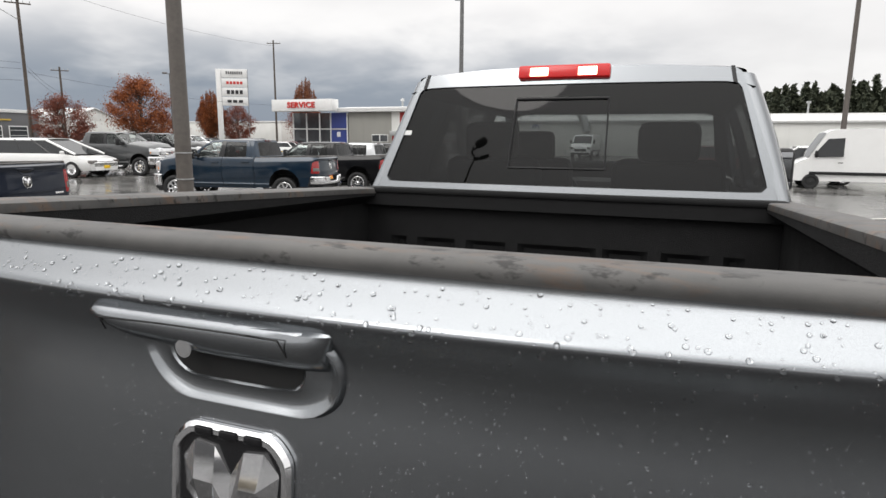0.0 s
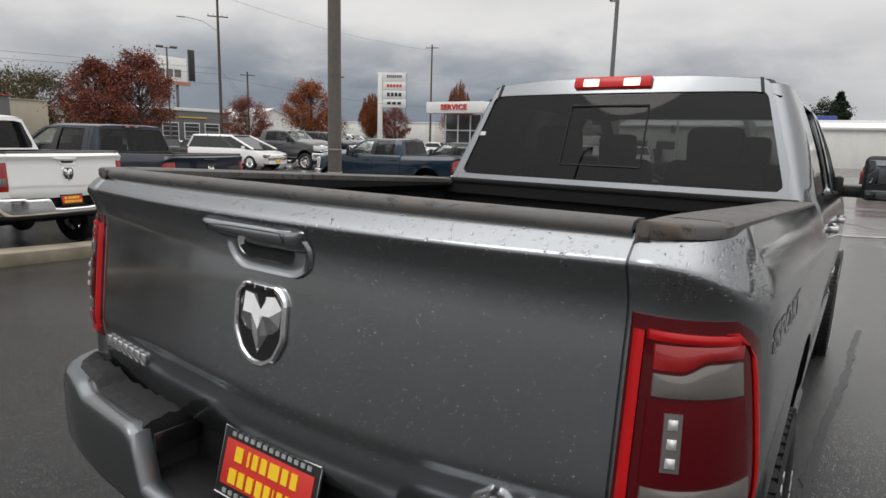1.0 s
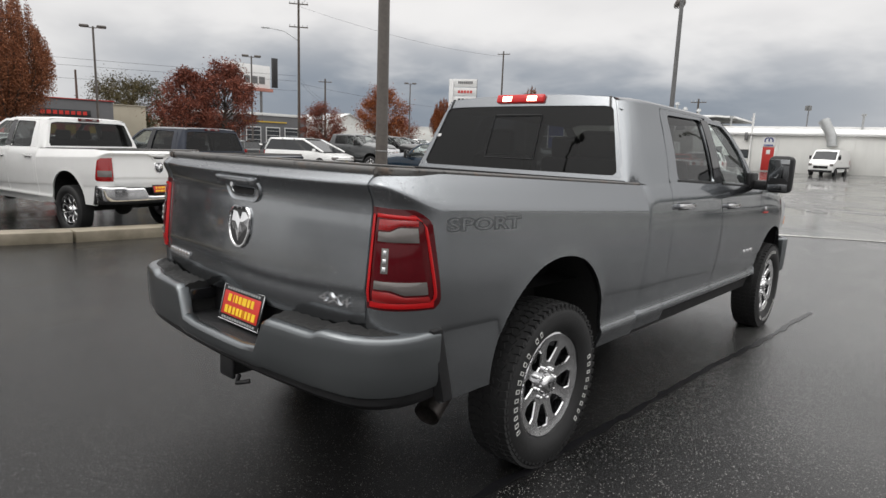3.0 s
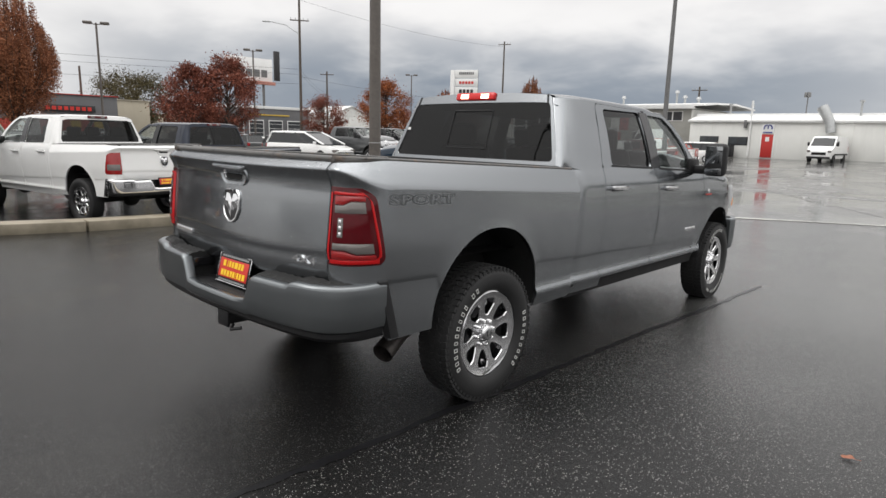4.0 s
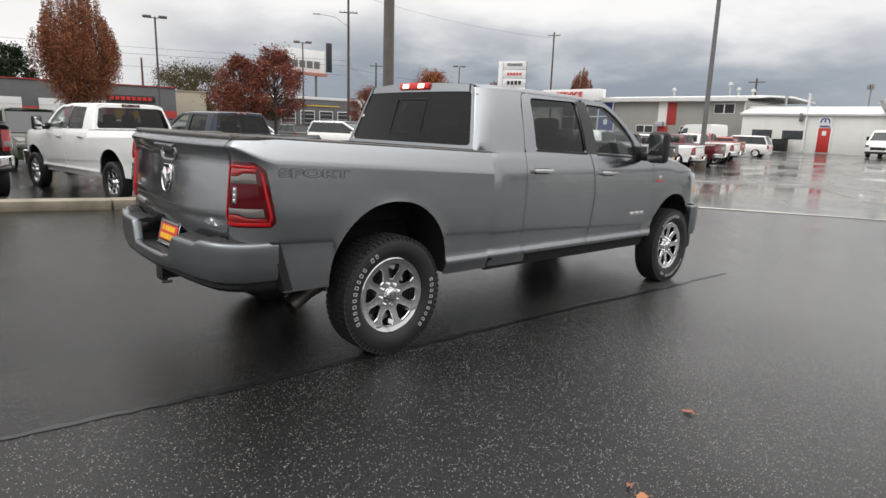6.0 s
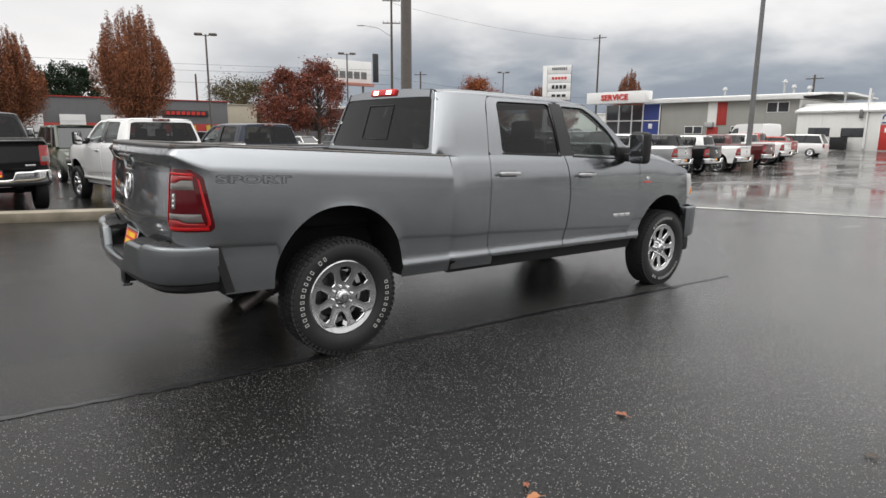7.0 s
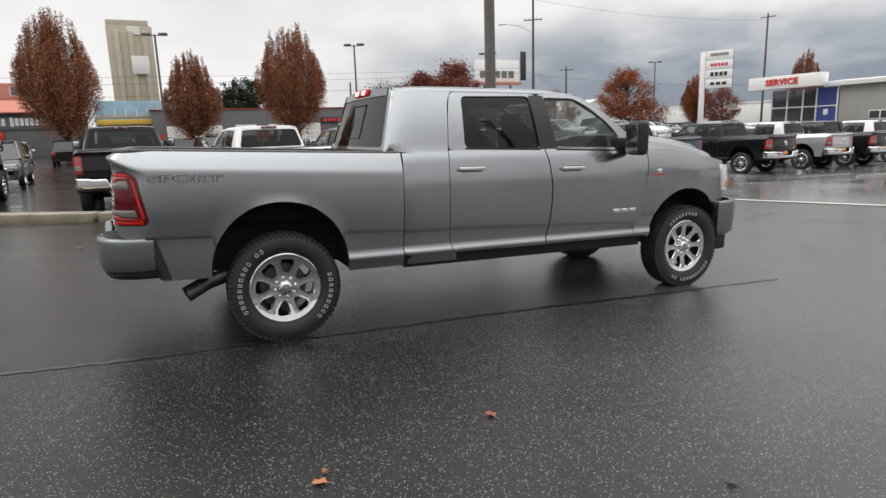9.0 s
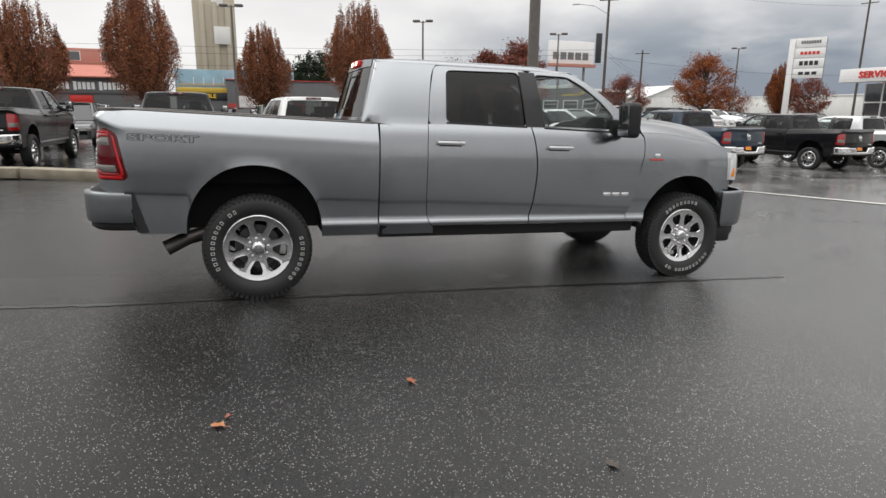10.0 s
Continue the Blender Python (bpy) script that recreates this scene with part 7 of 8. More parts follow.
def street_side():
    # slate and red workshop across the street
    b = plain_block("workshop_building", "slate grey workshop with red base and white roller doors", -95, -78, -2.0, 27.0, 5.1, WALL_SLATE, 0, 0.12, WALL_RED)
    slab("base_band", (-77.95, 12.5, 0.9), (0.12, 29, 2.6), WALL_RED, b)
    for y in (-0.5, 3.6, 7.8, 12.0, 16.2):
        d = slab("roller_door", (-77.85, y + 1.2, 1.6), (0.14, 2.6, 3.1), GARAGE_WHITE, b)
        for z in (0.6, 1.2, 1.8, 2.4):
            slab("door_slat", (-77.77, y + 1.2, z), (0.03, 2.5, 0.04), STEEL_LIGHT, d, 0.0)
    s = slab("wall_sign", (-77.85, 21.6, 3.55), (0.12, 5.6, 0.75), SIGN_BLACK, b)
    for k in range(8):
        slab("sign_bar", (-77.76, 19.4 + 0.62 * k, 3.55), (0.05, 0.42, 0.42), SIGN_RED, s, 0.0)
    for y in (19.6, 21.6, 24.0):
        east_window(b, -77.95, y, y + 1.2, 1.0, 2.1, WALL_YELLOW)
    # tan block and low shop with garage bays
    plain_block("tan_building", "plain tan concrete block building", -98, -88, 30.5, 35.0, 5.2, WALL_TAN, 0, 0.1, WALL_TAN)
    b = plain_block("tyre_shop", "low shop with glazed garage bays and yellow band", -112, -97, 50.0, 69.0, 5.4, WALL_SLATE, 0, 0.5, ROOF_WHITE)
    slab("yellow_band", (-96.9, 60, 4.3), (0.1, 9, 0.22), WALL_YELLOW, b)
    for k in range(4):
        w = east_window(b, -96.95, 52 + 4.0 * k, 55 + 4.0 * k, 0.3, 3.4, WINDOW_FAR, "garage_window", SIGN_WHITE)
        for z in (1.1, 1.9, 2.7):
            slab("glazing_bar", (-96.83, 53.5 + 4.0 * k, z), (0.03, 2.9, 0.06), SIGN_WHITE, w, 0.0)
    # gabled white shed
    b = thing("white_shed", pose(0, 0, 0), "white metal shed with a gabled roof", "building")
    slab("wall", (-125, 96, 2.7), (16, 14, 5.4), WALL_WHITE, b)
    bm = bmesh.new()
    sheet(bm, [[(x, 88.5, 5.3), (x, 96, 8.0), (x, 103.5, 5.3)] for x in (-133.4, -116.6)])
    bmesh.ops.recalc_face_normals(bm, faces=bm.faces)
    fold(bm, (0, 0, -0.2))
    part("roof", bm, ROOF_WHITE, b)
    bm = bmesh.new()
    bm.faces.new([bm.verts.new(p) for p in ((-116.95, 89, 5.3), (-116.95, 103, 5.3), (-116.95, 96, 7.9))])
    part("gable", bm, WALL_WHITE, b)
    for y in (91, 95, 99):
        east_window(b, -116.97, y, y + 2, 1.0, 2.6, WINDOW_FAR)
    # salmon roofed shop with a dark sign band
    b = plain_block("salvage_shop", "slate shop with salmon metal roof and white lettering bars", -96, -82, -34.0, -10.6, 5.3, WALL_SLATE)
    bm = bmesh.new()
    sheet(bm, [[(-81.2, y, 5.3), (-86, y, 6.9), (-96, y, 7.2)] for y in (-34.5, -22, -10.2)])
    bmesh.ops.recalc_face_normals(bm, faces=bm.faces)
    fold(bm, (0, 0, -0.15))
    part("roof", bm, ROOF_SALMON, b, "salmon metal roof")
    slab("upper_wall", (-92, -22, 8.0), (6, 22, 2.4), WALL_SALMON, b)
    for y in (-30, -26, -22, -18, -14):
        east_window(b, -88.97, y, y + 1.6, 7.6, 8.8, WINDOW_FAR)
    s = slab("wall_sign", (-81.9, -17.0, 4.0), (0.1, 9.0, 1.5), WALL_SLATE, b)
    y = -22.2
    for n in (4, 5, 7):
        for k in range(n):
            slab("sign_bar", (-81.8, y, 4.15), (0.05, 0.36, 1.05 if k == 0 else 0.86), SIGN_WHITE, s, 0.0)
            y += 0.50
        y += 0.35
    slab("sign_shape", (-81.8, -19.3, 2.6), (0.05, 2.6, 0.9), SIGN_RED, b, 0.1)
    slab("small_sign", (-81.9, -24.6, 3.6), (0.1, 1.4, 1.1), SIGN_WHITE, b)
    # mural wall and brake shop
    b = plain_block("brake_shop", "brake shop with pale blue mural wall and yellow sign band", -95, -80, -8.2, 6.5, 6.4, WALL_MURAL)
    slab("sign_band", (-79.9, -0.8, 3.85), (0.14, 14.5, 0.62), WALL_YELLOW, b)
    s = slab("sign_board", (-79.86, -0.8, 3.05), (0.14, 14.5, 0.9), SIGN_BLACK, b)
    bm = text_mesh("BRAKES & SUSPENSION", 0.62, 0.03, 0.86, 0.02)
    bmesh.ops.transform(bm, matrix=pose(-79.76, 1.6, 3.10, 90, 0, 90), verts=bm.verts)
    part("sign_letters", bm, SIGN_WHITE, s)
    bm = text_mesh("AFFORDABLE", 0.70, 0.03, 1.05, 0.02)
    bmesh.ops.transform(bm, matrix=pose(-79.76, -5.6, 3.10, 90, 0, 90), verts=bm.verts)
    part("sign_letters", bm, SIGN_YELLOW, s)
    slab("lower_wall", (-79.95, -0.8, 1.3), (0.1, 14.6, 2.6), WALL_SLATE, b)
    bm = text_mesh("CV AXLES", 0.42, 0.03, 0.95, 0.02)
    bmesh.ops.transform(bm, matrix=pose(-79.86, 0.6, 2.35, 90, 0, 90), verts=bm.verts)
    part("sign_letters", bm, SIGN_WHITE, b)
    for k in range(6):
        slab("mural_post", (-79.95, -6.0 + 1.2 * k, 5.0), (0.06, 0.12, 0.9), WALL_WHITE, b, 0.0)
    slab("mural_band", (-79.95, -0.8, 4.55), (0.05, 14, 0.35), WALL_TAN, b, 0.0)
    # grain tower
    b = thing("grain_tower", pose(0, 0, 0), "tall weathered tan concrete grain tower", "building")
    slab("shaft", (-159, -5.6, 13.5), (9, 9.4, 27.2), WALL_TAN, b)
    slab("head_house", (-158.8, -5.9, 27.6), (8, 8.6, 1.6), WALL_TAN, b)
    for y in (-8.3, -5.4, -2.6):
        slab("silo_rib", (-154.3, y, 13), (0.9, 1.2, 26), WALL_TAN, b, 0.3)
    slab("painted_patch", (-153.9, -4.0, 18.5), (0.4, 3.6, 4.0), WALL_WHITE, b, 0.02)
    east_window(b, -154.4, -6.0, -3.4, 25.2, 27.0, WALL_WHITE)
    # billboard
    b = thing("billboard", pose(-123.6, 78.7, 0, 0, 0, 0), "white roadside billboard on a steel frame", "billboard")
    bx = slab("panel", (0, -6.5, 15.0), (0.5, 11.5, 5.0), SIGN_WHITE, b)
    for k in range(5):
        slab("panel_bar", (0.3, -10.5 + 1.9 * k, 14.2), (0.05, 1.5, 1.6), POLE_GREY, bx, 0.0)
    slab("walkway", (0.6, -6.5, 12.1), (1.0, 12, 0.7), WALL_SALMON, b)
    slab("side_panel", (0, 0.6, 16.2), (0.6, 1.3, 6.6), SIGN_BLACK, b)
    bm = bmesh.new()
    for y in (-10, -3):
        tube(bm, [(0, y, 0), (0, y, 12.5)], 0.3, 8)
    part("legs", bm, POLE_GREY, b)
    # plain backs that close the view
    for k, (x, y, w, d, h, mt) in enumerate(((-175, 60, 30, 60, 5, WALL_TAN), (-110, 125, 50, 14, 5.5, WALL_WHITE), (-150, -50, 20, 40, 7, WALL_SLATE), (-60, 118, 30, 12, 5, WALL_SALMON))):
        plain_block("far_building", "plain low building far off", x - w / 2, x + w / 2, y - d / 2, y + d / 2, h, mt, 0, 0.3, ROOF_WHITE)


street_side()

# ---- the grey truck ----
pickup("pickup_truck", "metallic grey crew cab pickup, rain beaded, brake lamp lit", pose(0, 0, 0, -1.525), PAINT_GREY, PAINT_BUMPER, "", True)


def crew(y):
    return y if y < 1.0 else (1.0 + (y - 1.0) * 0.25 if y < 1.40 else y - 0.30)


def recolour(t, swaps):
    for o in t.children_recursive:
        for s in o.material_slots:
            if s.material in swaps:
                new_mat = swaps[s.material]
                s.link = "OBJECT"
                s.material = new_mat
    return t


first = pickup("pickup_truck", "white crew cab pickup with chrome bumper and black step", pose(0, 0, 0), PAINT_WHITE, CHROME, "parked pickups", False, CHROME, crew, 1)


def parked(x, y, turn, label, paint_mat, bumper=None, make=None):
    t = make or copy_thing(first, Matrix())
    t.matrix_world = pose(x, y, ground_z(x, y) - 0.01, 0, 0, turn)
    recolour(t, {PAINT_WHITE: paint_mat, **({CHROME: bumper} if bumper else {})})
    return tagged(t, label)


parked(-9.3, 1.84, 100, "white crew cab pickup with chrome bumper and rims", PAINT_WHITE, None, first)
PARKED = [(-10.4, -1.62, 92, "black crew cab pickup with chrome rear bumper", PAINT_BLACK), (-11.7, -6.0, 90, "black crew cab pickup with bright rims", PAINT_BLACK),
          (-10.2, 4.75, 100, "navy blue crew cab pickup with bed cover", PAINT_NAVY), (-11.0, 15.1, 100, "dark blue crew cab pickup", PAINT_BLUE),
          (-11.2, 20.2, 98, "black crew cab pickup with white canopy behind", PAINT_BLACK), (-11.6, 24.2, 98, "silver pickup with two tone rear", PAINT_SILVER),
          (-11.6, 27.0, 98, "black pickup among the row", PAINT_BLACK), (-12.0, 31.0, 98, "white pickup with dual rear wheels", PAINT_WHITE),
          (-12.8, 35.8, 98, "maroon crew cab pickup", PAINT_MAROON), (-13.3, 39.4, 98, "white crew cab pickup", PAINT_WHITE), (-14.2, 42.6, 98, "red crew cab pickup", PAINT_RED)]
for x, y, turn, label, mt in PARKED:
    parked(x, y, turn, label, mt)
for x, y, turn, label, mt in ((-26.3, 19.6, -78, "granite grey crew cab pickup facing the lane", PAINT_DARKGREY), (-28.6, 24.6, -78, "black crew cab pickup facing the lane", PAINT_BLACK), (-33.0, 29.8, -78, "grey crew cab pickup facing the lane", PAINT_DARKGREY), (-35.5, 34.0, -78, "white pickup facing the lane", PAINT_WHITE), (-38.0, 38.0, -78, "dark pickup facing the lane", PAINT_NAVY)):
    parked(x, y, turn, label, mt)


# ---- cars, vans ----
def car(label, m, body, L=4.9, W=1.95, H=1.72, kind="suv", group="parked cars"):
    """A family car or van: lower body, hood, glasshouse, roof, lamps and wheels. Own axes as the pickup, origin at the middle."""
    t = thing("car" if kind != "van" else "van", m, label, kind if kind == "van" else "car", group)
    w, wr = W / 2, 0.35
    if kind == "van":
        st = [(-L / 2, 0.95, 1.0), (-L / 2 + 0.15, 1.0, 1.0), (0.3 * L, 1.0, 1.0), (0.40 * L, 0.99, 1.0), (0.45 * L, 0.96, 0.92), (L / 2 - 0.06, 0.92, 0.84), (L / 2, 0.84, 0.70)]
        belt0, g0, g1, g2, g3 = 1.25, -L / 2 + 0.05, -L / 2 + 0.10, 0.31 * L, 0.43 * L
    else:
        st = [(-L / 2, 0.86, 0.90), (-L / 2 + 0.12, 0.96, 1.0), (-0.2 * L, 1.0, 1.0), (0.15 * L, 1.0, 1.0), (0.24 * L, 0.99, 0.98), (0.38 * L, 0.96, 0.90), (L / 2 - 0.12, 0.88, 0.78), (L / 2, 0.74, 0.62)]
        belt0, g0, g1, g2, g3 = H * 0.60, -L / 2 + 0.10, -L / 2 + 0.42, 0.08 * L, 0.27 * L
    if kind == "minivan":
        g0, g1, g2, g3 = -L / 2 + 0.08, -L / 2 + 0.34, 0.04 * L, 0.345 * L
    if kind == "sedan":
        g0, g1 = -L / 2 + 0.75, -L / 2 + 1.35
    bm = bmesh.new()
    rows = []
    for y, fw, fb in st:
        b = belt0 * fb
        x = w * fw
        rows.append([(sx * px, y, z) for sx, px, z in ((-1, x * 0.80, b + 0.005), (-1, x * 0.93, b), (-1, x, b - 0.16), (-1, x, 0.62), (-1, x * 0.98, 0.42), (-1, x * 0.90, 0.30), (1, x * 0.90, 0.30), (1, x * 0.98, 0.42), (1, x, 0.62), (1, x, b - 0.16), (1, x * 0.93, b), (1, x * 0.80, b + 0.005))])
    sheet(bm, rows, closed=True)
    bm.verts.ensure_lookup_table()
    bm.faces.new([bm.verts[k] for k in range(12)])
    bm.faces.new([bm.verts[len(bm.verts) - 12 + k] for k in range(12)])
    bmesh.ops.recalc_face_normals(bm, faces=bm.faces)
    lower = part("lower_body", bm, body, t, "", 30)

    def ring(y, z, f):
        return [(-w * f, y, z), (w * f, y, z)]

    f_low, f_top = 0.90, 0.72 if kind != "van" else 0.84
    bm = bmesh.new()
    A = [(-w * f_low, g0, belt0), (w * f_low, g0, belt0), (w * f_low, g3, belt0 * 0.985), (-w * f_low, g3, belt0 * 0.985)]
    B = [(-w * f_top, g1, H - 0.07), (w * f_top, g1, H - 0.07), (w * f_top, g2, H - 0.07), (-w * f_top, g2, H - 0.07)]
    va, vb = [bm.verts.new(p) for p in A], [bm.verts.new(p) for p in B]
    for k in range(4):
        bm.faces.new((va[k], va[(k + 1) % 4], vb[(k + 1) % 4], vb[k]))
    bmesh.ops.recalc_face_normals(bm, faces=bm.faces)
    part("glasshouse", bm, GLASS_SOLID, t, "dark car glass", 20)
    bm = bmesh.new()
    rows = []
    for k in range(7):
        y = g1 - 0.05 + (g2 - g1 + 0.10) * k / 6
        e = 0.02 * math.sin(math.pi * k / 6)
        rows.append([(w * (f_top + 0.02) * math.sin(a), y, H - 0.09 + (0.07 + e) * math.cos(a) ** 0.5 if abs(a) < 1.56 else H - 0.09) for a in np.linspace(-math.pi / 2, math.pi / 2, 9)])
    sheet(bm, rows)
    bmesh.ops.recalc_face_normals(bm, faces=bm.faces)
    fold(bm, (0, 0, -0.03))
    part("roof", bm, body, t)
    for k in range(4):
        bm = bmesh.new()
        tube(bm, [Vector(A[k]) * 1.0, Vector(B[k])], 0.05, 6)
        part("pillar", bm, body, t)
    for sx in (-1, 1):
        for u in ((0.38, 0.72) if kind != "van" else (0.05, 0.25, 0.45, 0.62, 0.74)):
            a = Vector((sx * w * f_low, g0 + (g3 - g0) * u, belt0))
            b = Vector((sx * w * f_top, g1 + (g2 - g1) * u, H - 0.07))
            bm = bmesh.new()
            tube(bm, [a, b], 0.030, 6)
            part("pillar", bm, body if kind == "van" else GLOSS_BLACK, t)
    if kind == "van":
        bm = bmesh.new()
        for sx in (-1, 1):
            sheet(bm, [[(sx * (w * (f_low + (f_top - f_low) * v) + 0.012), g0 + 0.05 + (0.27 * L - g0) * u, belt0 + (H - 0.09 - belt0) * v) for v in (0, 0.5, 1)] for u in (0, 0.5, 1)])
        bmesh.ops.recalc_face_normals(bm, faces=bm.faces)
        part("side_panel", bm, body, t)
        bm = bmesh.new()
        for sx in (-1, 1):
            box(bm, (sx * w, 0, 0.80), (0.04, L * 0.80, 0.10), 0.01)
        part("rub_strip", bm, BLACK_PLASTIC, t)
    for sx in (-1, 1):
        bm = bmesh.new()
        box(bm, (sx * w * 0.70, L / 2 - 0.13, belt0 * 0.66), (0.38, 0.22, 0.16), 0.04)
        part("headlamp", bm, LENS_CLEAR, t)
        bm = bmesh.new()
        box(bm, (sx * w * 0.80, -L / 2 + 0.07, belt0 * 0.80), (0.26, 0.16, 0.30), 0.04)
        part("tail_lamp", bm, LENS_BRIGHT, t)
        bm = bmesh.new()
        box(bm, (sx * (w + 0.09), g3 - 0.45, belt0 + 0.05), (0.20, 0.10, 0.15), 0.04)
        part("door_mirror", bm, body, t)
    bm = bmesh.new()
    box(bm, (0, L / 2 - 0.10, belt0 * 0.58), (W * 0.50, 0.16, 0.22), 0.04)
    part("grille", bm, GLOSS_BLACK, t)
    bm = bmesh.new()
    box(bm, (0, L / 2 + 0.00, 0.45), (0.36, 0.05, 0.13), 0.01)
    part("plate", bm, SIGN_YELLOW, t)
    for y in (-L * 0.31, L * 0.31):
        for side in (-1, 1):
            wh = new("wheel")
            wh.parent = t
            wh.matrix_basis = pose(side * (w - 0.10), y, 0.35, 0, 0, 0 if side > 0 else 180) @ Matrix.Diagonal((0.9, 0.83, 0.83, 1))
            bm = bmesh.new()
            rws = []
            for k in range(29):
                a = 2 * math.pi * k / 28
                rws.append([(x, r * math.cos(a), r * math.sin(a)) for x, r in ((0.09, 0.27), (0.10, 0.35), (0.085, 0.41), (0.0, 0.422), (-0.12, 0.41), (-0.13, 0.30))])
            sheet(bm, rws)
            tidy(bm)
            part("tyre", bm, RUBBER, wh)
            bm = bmesh.new()
            rws = []
            for k in range(21):
                a = 2 * math.pi * k / 20
                rws.append([(x, r * math.cos(a), r * math.sin(a)) for x, r in ((0.06, 0.001), (0.05, 0.06), (0.035 - 0.03 * (k % 2), 0.13), (0.05 - 0.04 * (k % 2), 0.22), (0.085, 0.255), (0.09, 0.272))])
            sheet(bm, rws)
            tidy(bm)
            part("rim", bm, POLISHED, wh)
    return t


def panel_van(label, m, L=5.9, W=2.0, H=2.6):
    """A panel van: one body shell over a side profile, with cab glass, strip, lamps and wheels."""
    t = thing("van", m, label, "van", "parked vans")
    f, r = L / 2, -L / 2
    prof = [(r + 0.05, 0.38), (r, 0.6), (r, 1.2), (r + 0.03, H - 0.35), (r + 0.10, H - 0.08), (r + 0.35, H - 0.01), (0.0, H), (f - 1.75, H - 0.04), (f - 1.45, H - 0.16), (f - 0.78, 1.42), (f - 0.35, 1.24), (f - 0.12, 1.10), (f, 0.80), (f - 0.02, 0.52), (f - 0.10, 0.38)]

    def half(z):
        return W / 2 * float(np.interp(z, (0.3, 0.6, 1.2, H - 0.1, H), (0.96, 1.0, 1.0, 0.90, 0.84)))

    bm = bmesh.new()
    rows = []
    for y, z in prof:
        x, nose = half(z), 1 - 0.10 * step(f - 0.6, f, y)
        rows.append([(k * x * nose, y - 0.06 * k * k * step(f - 0.9, f, y), z + 0.03 * (1 - abs(k)) * step(1.0, 1.4, z)) for k in (-1, -0.93, -0.5, 0, 0.5, 0.93, 1)])
    sheet(bm, rows)
    for k in (0, 6):
        bm.faces.new([bm.verts.new(row[k]) for row in rows])
    bmesh.ops.remove_doubles(bm, verts=bm.verts, dist=0.0005)
    bmesh.ops.recalc_face_normals(bm, faces=bm.faces)
    part("body", bm, PAINT_WHITE, t, "", 30)
    bm = bmesh.new()
    sheet(bm, [[(k * half(H - 0.16 - (H - 1.58) * u) * 0.90, f - 1.44 + 0.66 * u + 0.012, H - 0.17 - (H - 1.60) * u + 0.035 * (1 - abs(k))) for k in (-1, -0.5, 0, 0.5, 1)] for u in (0.02, 0.5, 1.0)])
    part("windscreen", bm, GLASS_SOLID, t, "dark car glass")
    for sx in (-1, 1):
        bm = bmesh.new()
        poly = [(f - 2.15, 1.50), (f - 2.15, H - 0.42), (f - 1.50, H - 0.46), (f - 0.98, 1.58), (f - 1.20, 1.46)]
        bm.faces.new([bm.verts.new((sx * (half(z) + 0.006), y, z)) for y, z in poly])
        bmesh.ops.recalc_face_normals(bm, faces=bm.faces)
        fold(bm, (-sx * 0.01, 0, 0))
        part("side_window", bm, GLASS_SOLID, t)
        bm = bmesh.new()
        box(bm, (sx * (W / 2 + 0.012), -0.25, 0.74), (0.03, L * 0.80, 0.14), 0.01)
        part("rub_strip", bm, BLACK_PLASTIC, t)
        bm = bmesh.new()
        box(bm, (sx * (W / 2 + 0.12), f - 1.05, 1.60), (0.18, 0.12, 0.32), 0.04)
        part("door_mirror", bm, BLACK_PLASTIC, t)
        bm = bmesh.new()
        box(bm, (sx * W * 0.40, f - 0.10, 1.00), (0.26, 0.22, 0.20), 0.05)
        part("headlamp", bm, LENS_CLEAR, t)
        bm = bmesh.new()
        box(bm, (sx * W * 0.46, r + 0.02, 1.15), (0.12, 0.08, 0.5), 0.03)
        part("tail_lamp", bm, LENS_BRIGHT, t)
        bm = bmesh.new()
        box(bm, (sx * (half(1.2) + 0.006), f - 2.05, 1.22), (0.02, 0.20, 0.04), 0.006)
        part("door_handle", bm, BLACK_PLASTIC, t)
    bm = bmesh.new()
    box(bm, (0, f - 0.04, 0.80), (W * 0.55, 0.10, 0.24), 0.03)
    part("grille", bm, GLOSS_BLACK, t)
    bm = bmesh.new()
    box(bm, (0, f - 0.03, 0.46), (W * 0.90, 0.14, 0.18), 0.05)
    part("bumper", bm, BLACK_PLASTIC, t)
    for y in (r + 1.15, f - 0.95):
        for side in (-1, 1):
            bm = bmesh.new()
            rws = []
            for k in range(29):
                a = 2 * math.pi * k / 28
                rws.append([(side * x, q * math.cos(a), q * math.sin(a)) for x, q in ((0.07, 0.01), (0.05, 0.20), (0.09, 0.23), (0.10, 0.30), (0.085, 0.34), (0.0, 0.35), (-0.12, 0.34), (-0.13, 0.25))])
            sheet(bm, rws)
            tidy(bm)
            wh = part("wheel", bm, RUBBER, t)
            wh.matrix_basis = pose(side * (W / 2 - 0.085), y, 0.35)
    return t


van0 = car("white minivan facing the lane", pose(-25.3, 17.6, ground_z(-25.3, 17.6), 0, 0, -78), PAINT_WHITE, 5.0, 1.98, 1.68, "minivan")
rnd = random.Random(9)
SUV = car("dark sport utility car in the far rows", pose(-40, 12, ground_z(-40, 12), 0, 0, 95), PAINT_DARKGREY)
SEDAN = car("silver saloon car in the far rows", pose(-44, 6, ground_z(-44, 6), 0, 0, 95), PAINT_SILVER, 4.8, 1.85, 1.48, "sedan")
tones = [("white", PAINT_WHITE), ("black", PAINT_BLACK), ("silver", PAINT_SILVER), ("dark grey", PAINT_DARKGREY), ("navy", PAINT_NAVY), ("maroon", PAINT_MAROON), ("white", PAINT_WHITE), ("dark grey", PAINT_DARKGREY)]
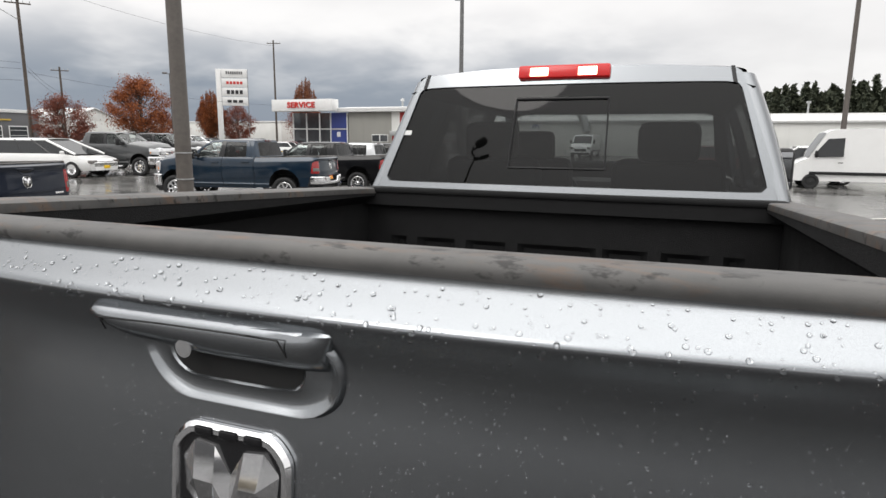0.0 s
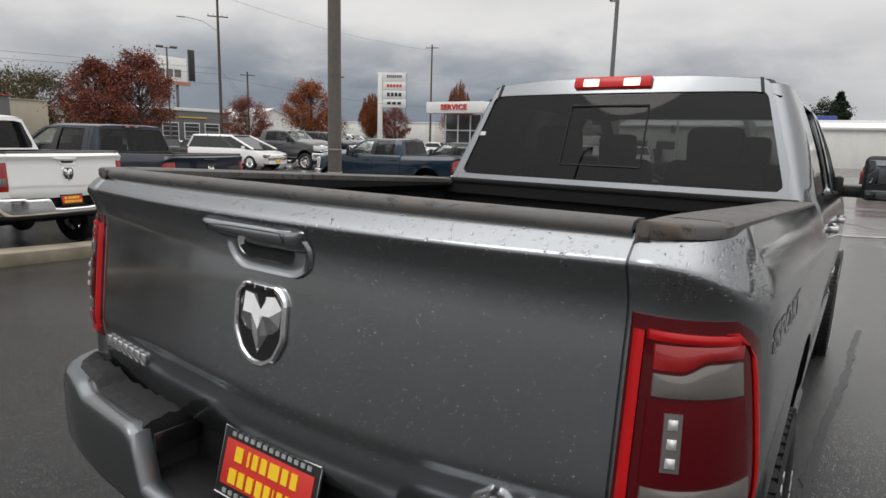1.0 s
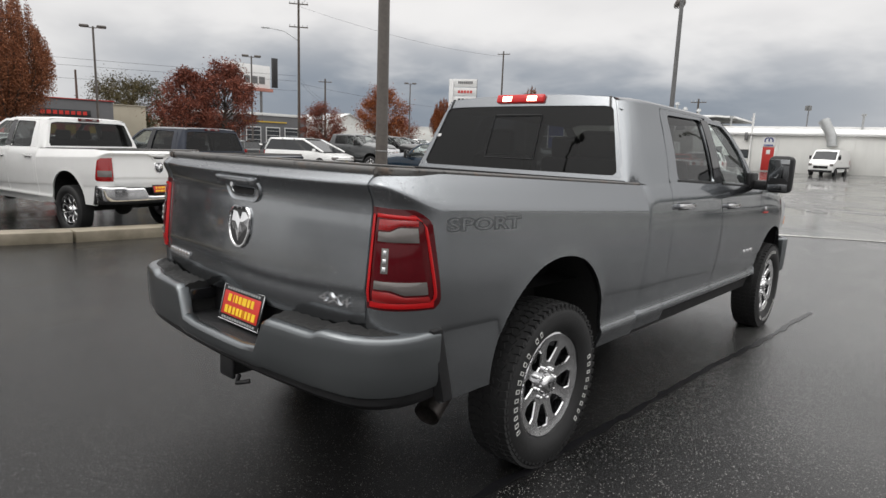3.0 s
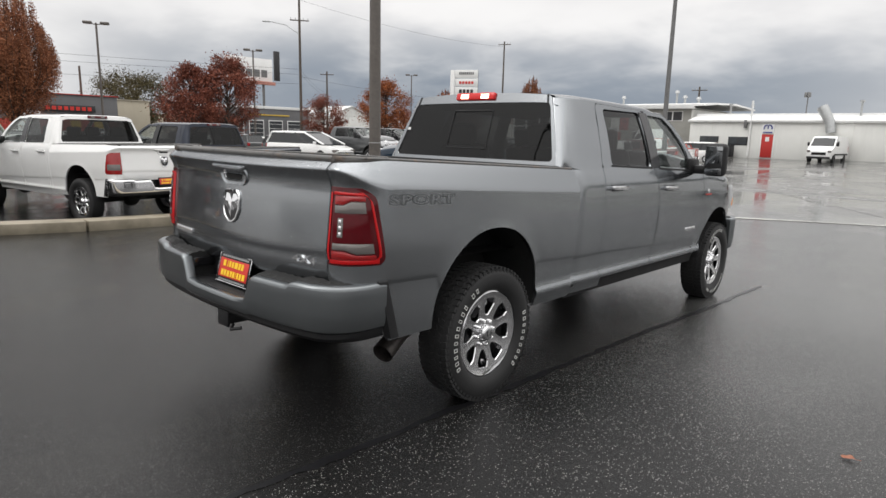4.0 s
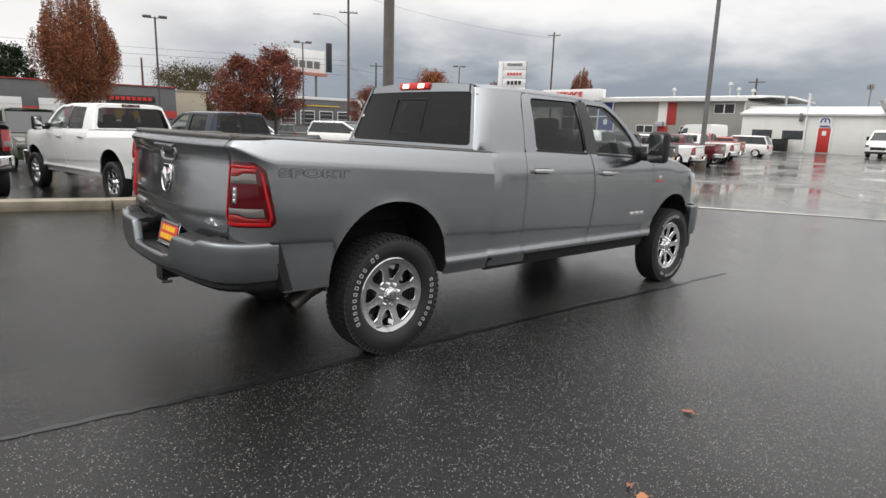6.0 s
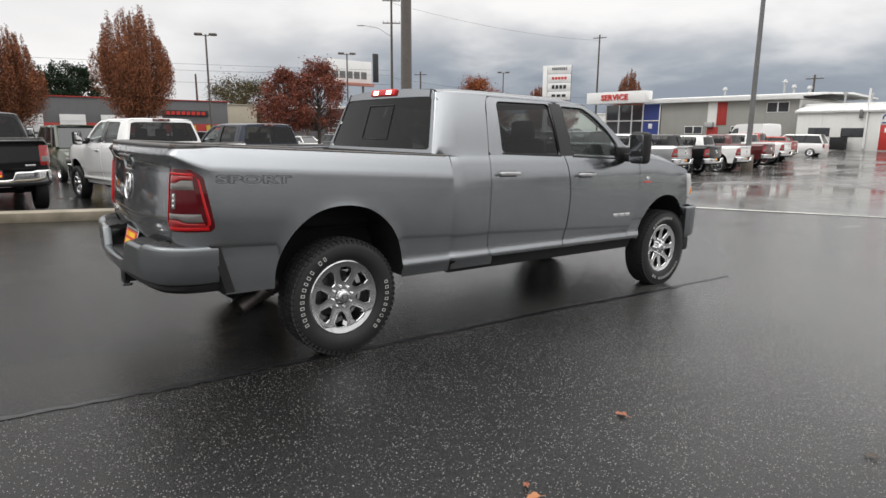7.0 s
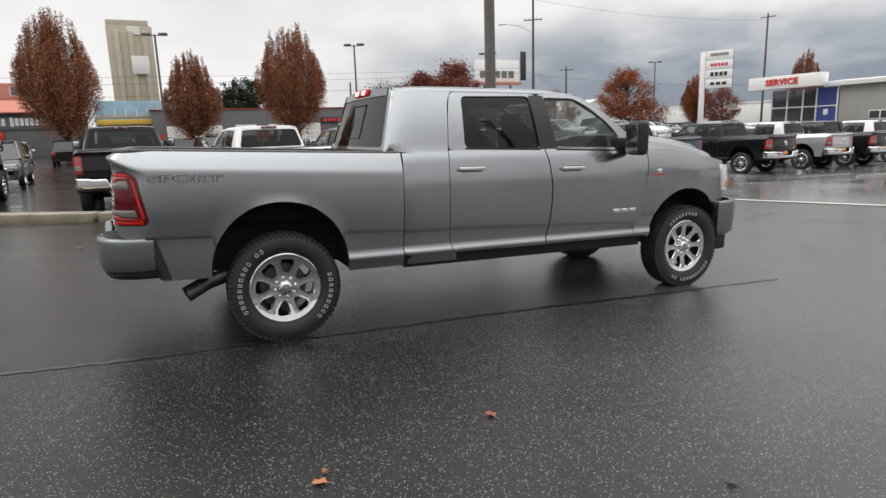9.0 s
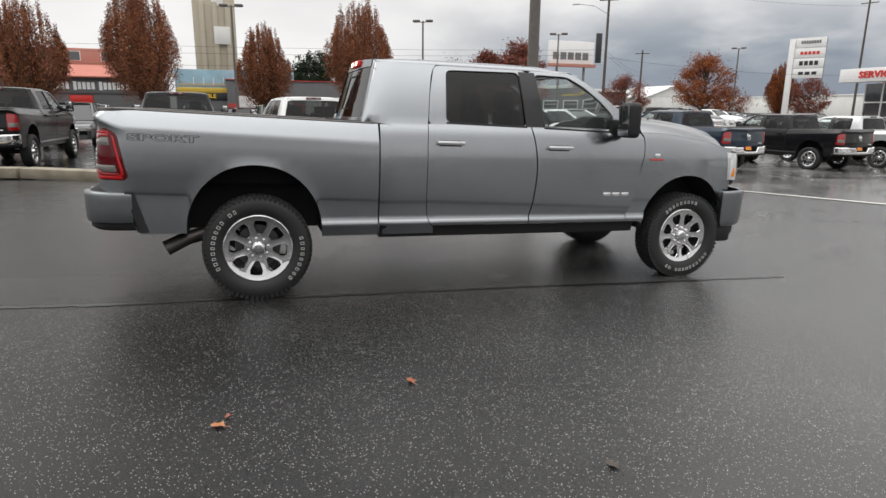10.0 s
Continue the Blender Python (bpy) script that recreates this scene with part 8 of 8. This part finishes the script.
for row_x, y0, y1 in ((-38.5, 0, 16), (-41.5, 27, 60), (-49.0, 24, 64), (-46.0, -14, 4), (-60.0, 46, 66)):
    y = y0
    while y < y1:
        src = rnd.choice((SUV, SUV, SEDAN))
        word, mt = rnd.choice(tones)
        x = row_x + rnd.uniform(-0.4, 0.4)
        c = copy_thing(src, pose(x, y, ground_z(x, y), 0, 0, rnd.choice((95, -85)) + rnd.uniform(-2, 2)))
        recolour(c, {PAINT_DARKGREY: mt} if src is SUV else {PAINT_SILVER: mt})
        tagged(c, f"{word} {'sport utility car' if src is SUV else 'saloon car'} in the far rows")
        y += rnd.uniform(2.9, 3.6)
car("dark olive green boxy off-road car", pose(-19.9, 1.3, ground_z(-19.9, 1.3), 0, 0, -85), PAINT_GREEN, 4.3, 1.88, 1.85)
car("dark sport utility car behind the bays", pose(-22.5, -6.6, ground_z(-22, -6), 0, 0, -85), PAINT_DARKGREY, 4.8, 1.9, 1.7)
panel_van("white panel van standing across the paving", pose(8.4, 31.6, ground_z(8, 31), 0, 0, 90), 5.95, 2.05, 2.75)
car("dark red crossover car standing by the white building", pose(3.3, 38.2, ground_z(3, 38), 0, 0, -90), PAINT_MAROON, 5.0, 1.95, 1.78)
car("white tall crossover car beside the panel van", pose(6.7, 34.6, ground_z(6, 34), 0, 0, 90), PAINT_WHITE, 5.3, 2.0, 1.95)
panel_van("white service van with a lift duct above", pose(-7.9, 60.2, ground_z(-9, 60), 0, 0, 176), 5.3, 2.0, 2.3)
car("white crossover car at the row's end", pose(-16.5, 51.0, ground_z(-16, 51), 0, 0, 98), PAINT_WHITE, 4.8, 1.95, 1.75)
car("red crossover car behind the pickups", pose(-17.0, 46.0, ground_z(-16, 46), 0, 0, 98), PAINT_RED, 4.8, 1.95, 1.7)
panel_van("white high roof van by the service doors", pose(-24.0, 60.0, ground_z(-24, 60), 0, 0, 60), 5.9, 2.0, 2.5)

car("white wagon parked behind the pickups", pose(-17.2, 25.6, ground_z(-17, 25), 0, 0, 98), PAINT_WHITE, 4.9, 1.95, 1.8)
# refuse bin by the parts building
t = thing("waste_bin", pose(-17.1, 62.4, ground_z(-17, 62)), "dark wheeled waste bin by the wall", "waste bin")
bm = bmesh.new()
box(bm, (0, 0, 0.62), (1.25, 0.8, 1.1), 0.05)
part("body", bm, BLACK_PLASTIC, t)
bm = bmesh.new()
box(bm, (0, 0, 1.20), (1.3, 0.86, 0.08), 0.03)
part("lid", bm, BLACK_PLASTIC, t)

# fallen leaves
def fallen_leaf(x, y, turn, s, mat=None):
    bm = bmesh.new()
    pts = []
    for k in range(14):
        a = 2 * math.pi * k / 14
        r = s * (0.55 + 0.45 * abs(math.cos(a * 2.5)))
        pts.append((r * math.cos(a), r * 0.7 * math.sin(a), 0.006 + 0.012 * abs(math.sin(a * 1.5))))
    c = bm.verts.new((0, 0, 0.012))
    vs = [bm.verts.new(p) for p in pts]
    for k in range(14):
        bm.faces.new((c, vs[k], vs[(k + 1) % 14]))
    tube(bm, [(s * 0.9, 0, 0.008), (s * 1.5, s * 0.2, 0.006)], 0.0015, 4)
    o = obj("fallen_leaf", bm, mat or DEAD_LEAF)
    o.matrix_world = pose(x, y, ground_z(x, y) + 0.002, -1.5, 0, turn)
    return tagged(o, "brown curled leaf lying on wet asphalt", "leaf", "fallen leaves")


for x, y, turn, s in ((2.76, 0.79, 10, 0.040), (3.03, -0.24, 60, 0.040), (2.95, -0.20, 120, 0.024), (-1.2, -3.2, 40, 0.05), (5.2, 6.0, 80, 0.05), (4.6, 9.5, 10, 0.05), (6.8, 3.2, 30, 0.045), (-4.5, -2.0, 70, 0.05)):
    fallen_leaf(x, y, turn, s)
fallen_leaf(3.81, 1.44, 15, 0.04, BARK)
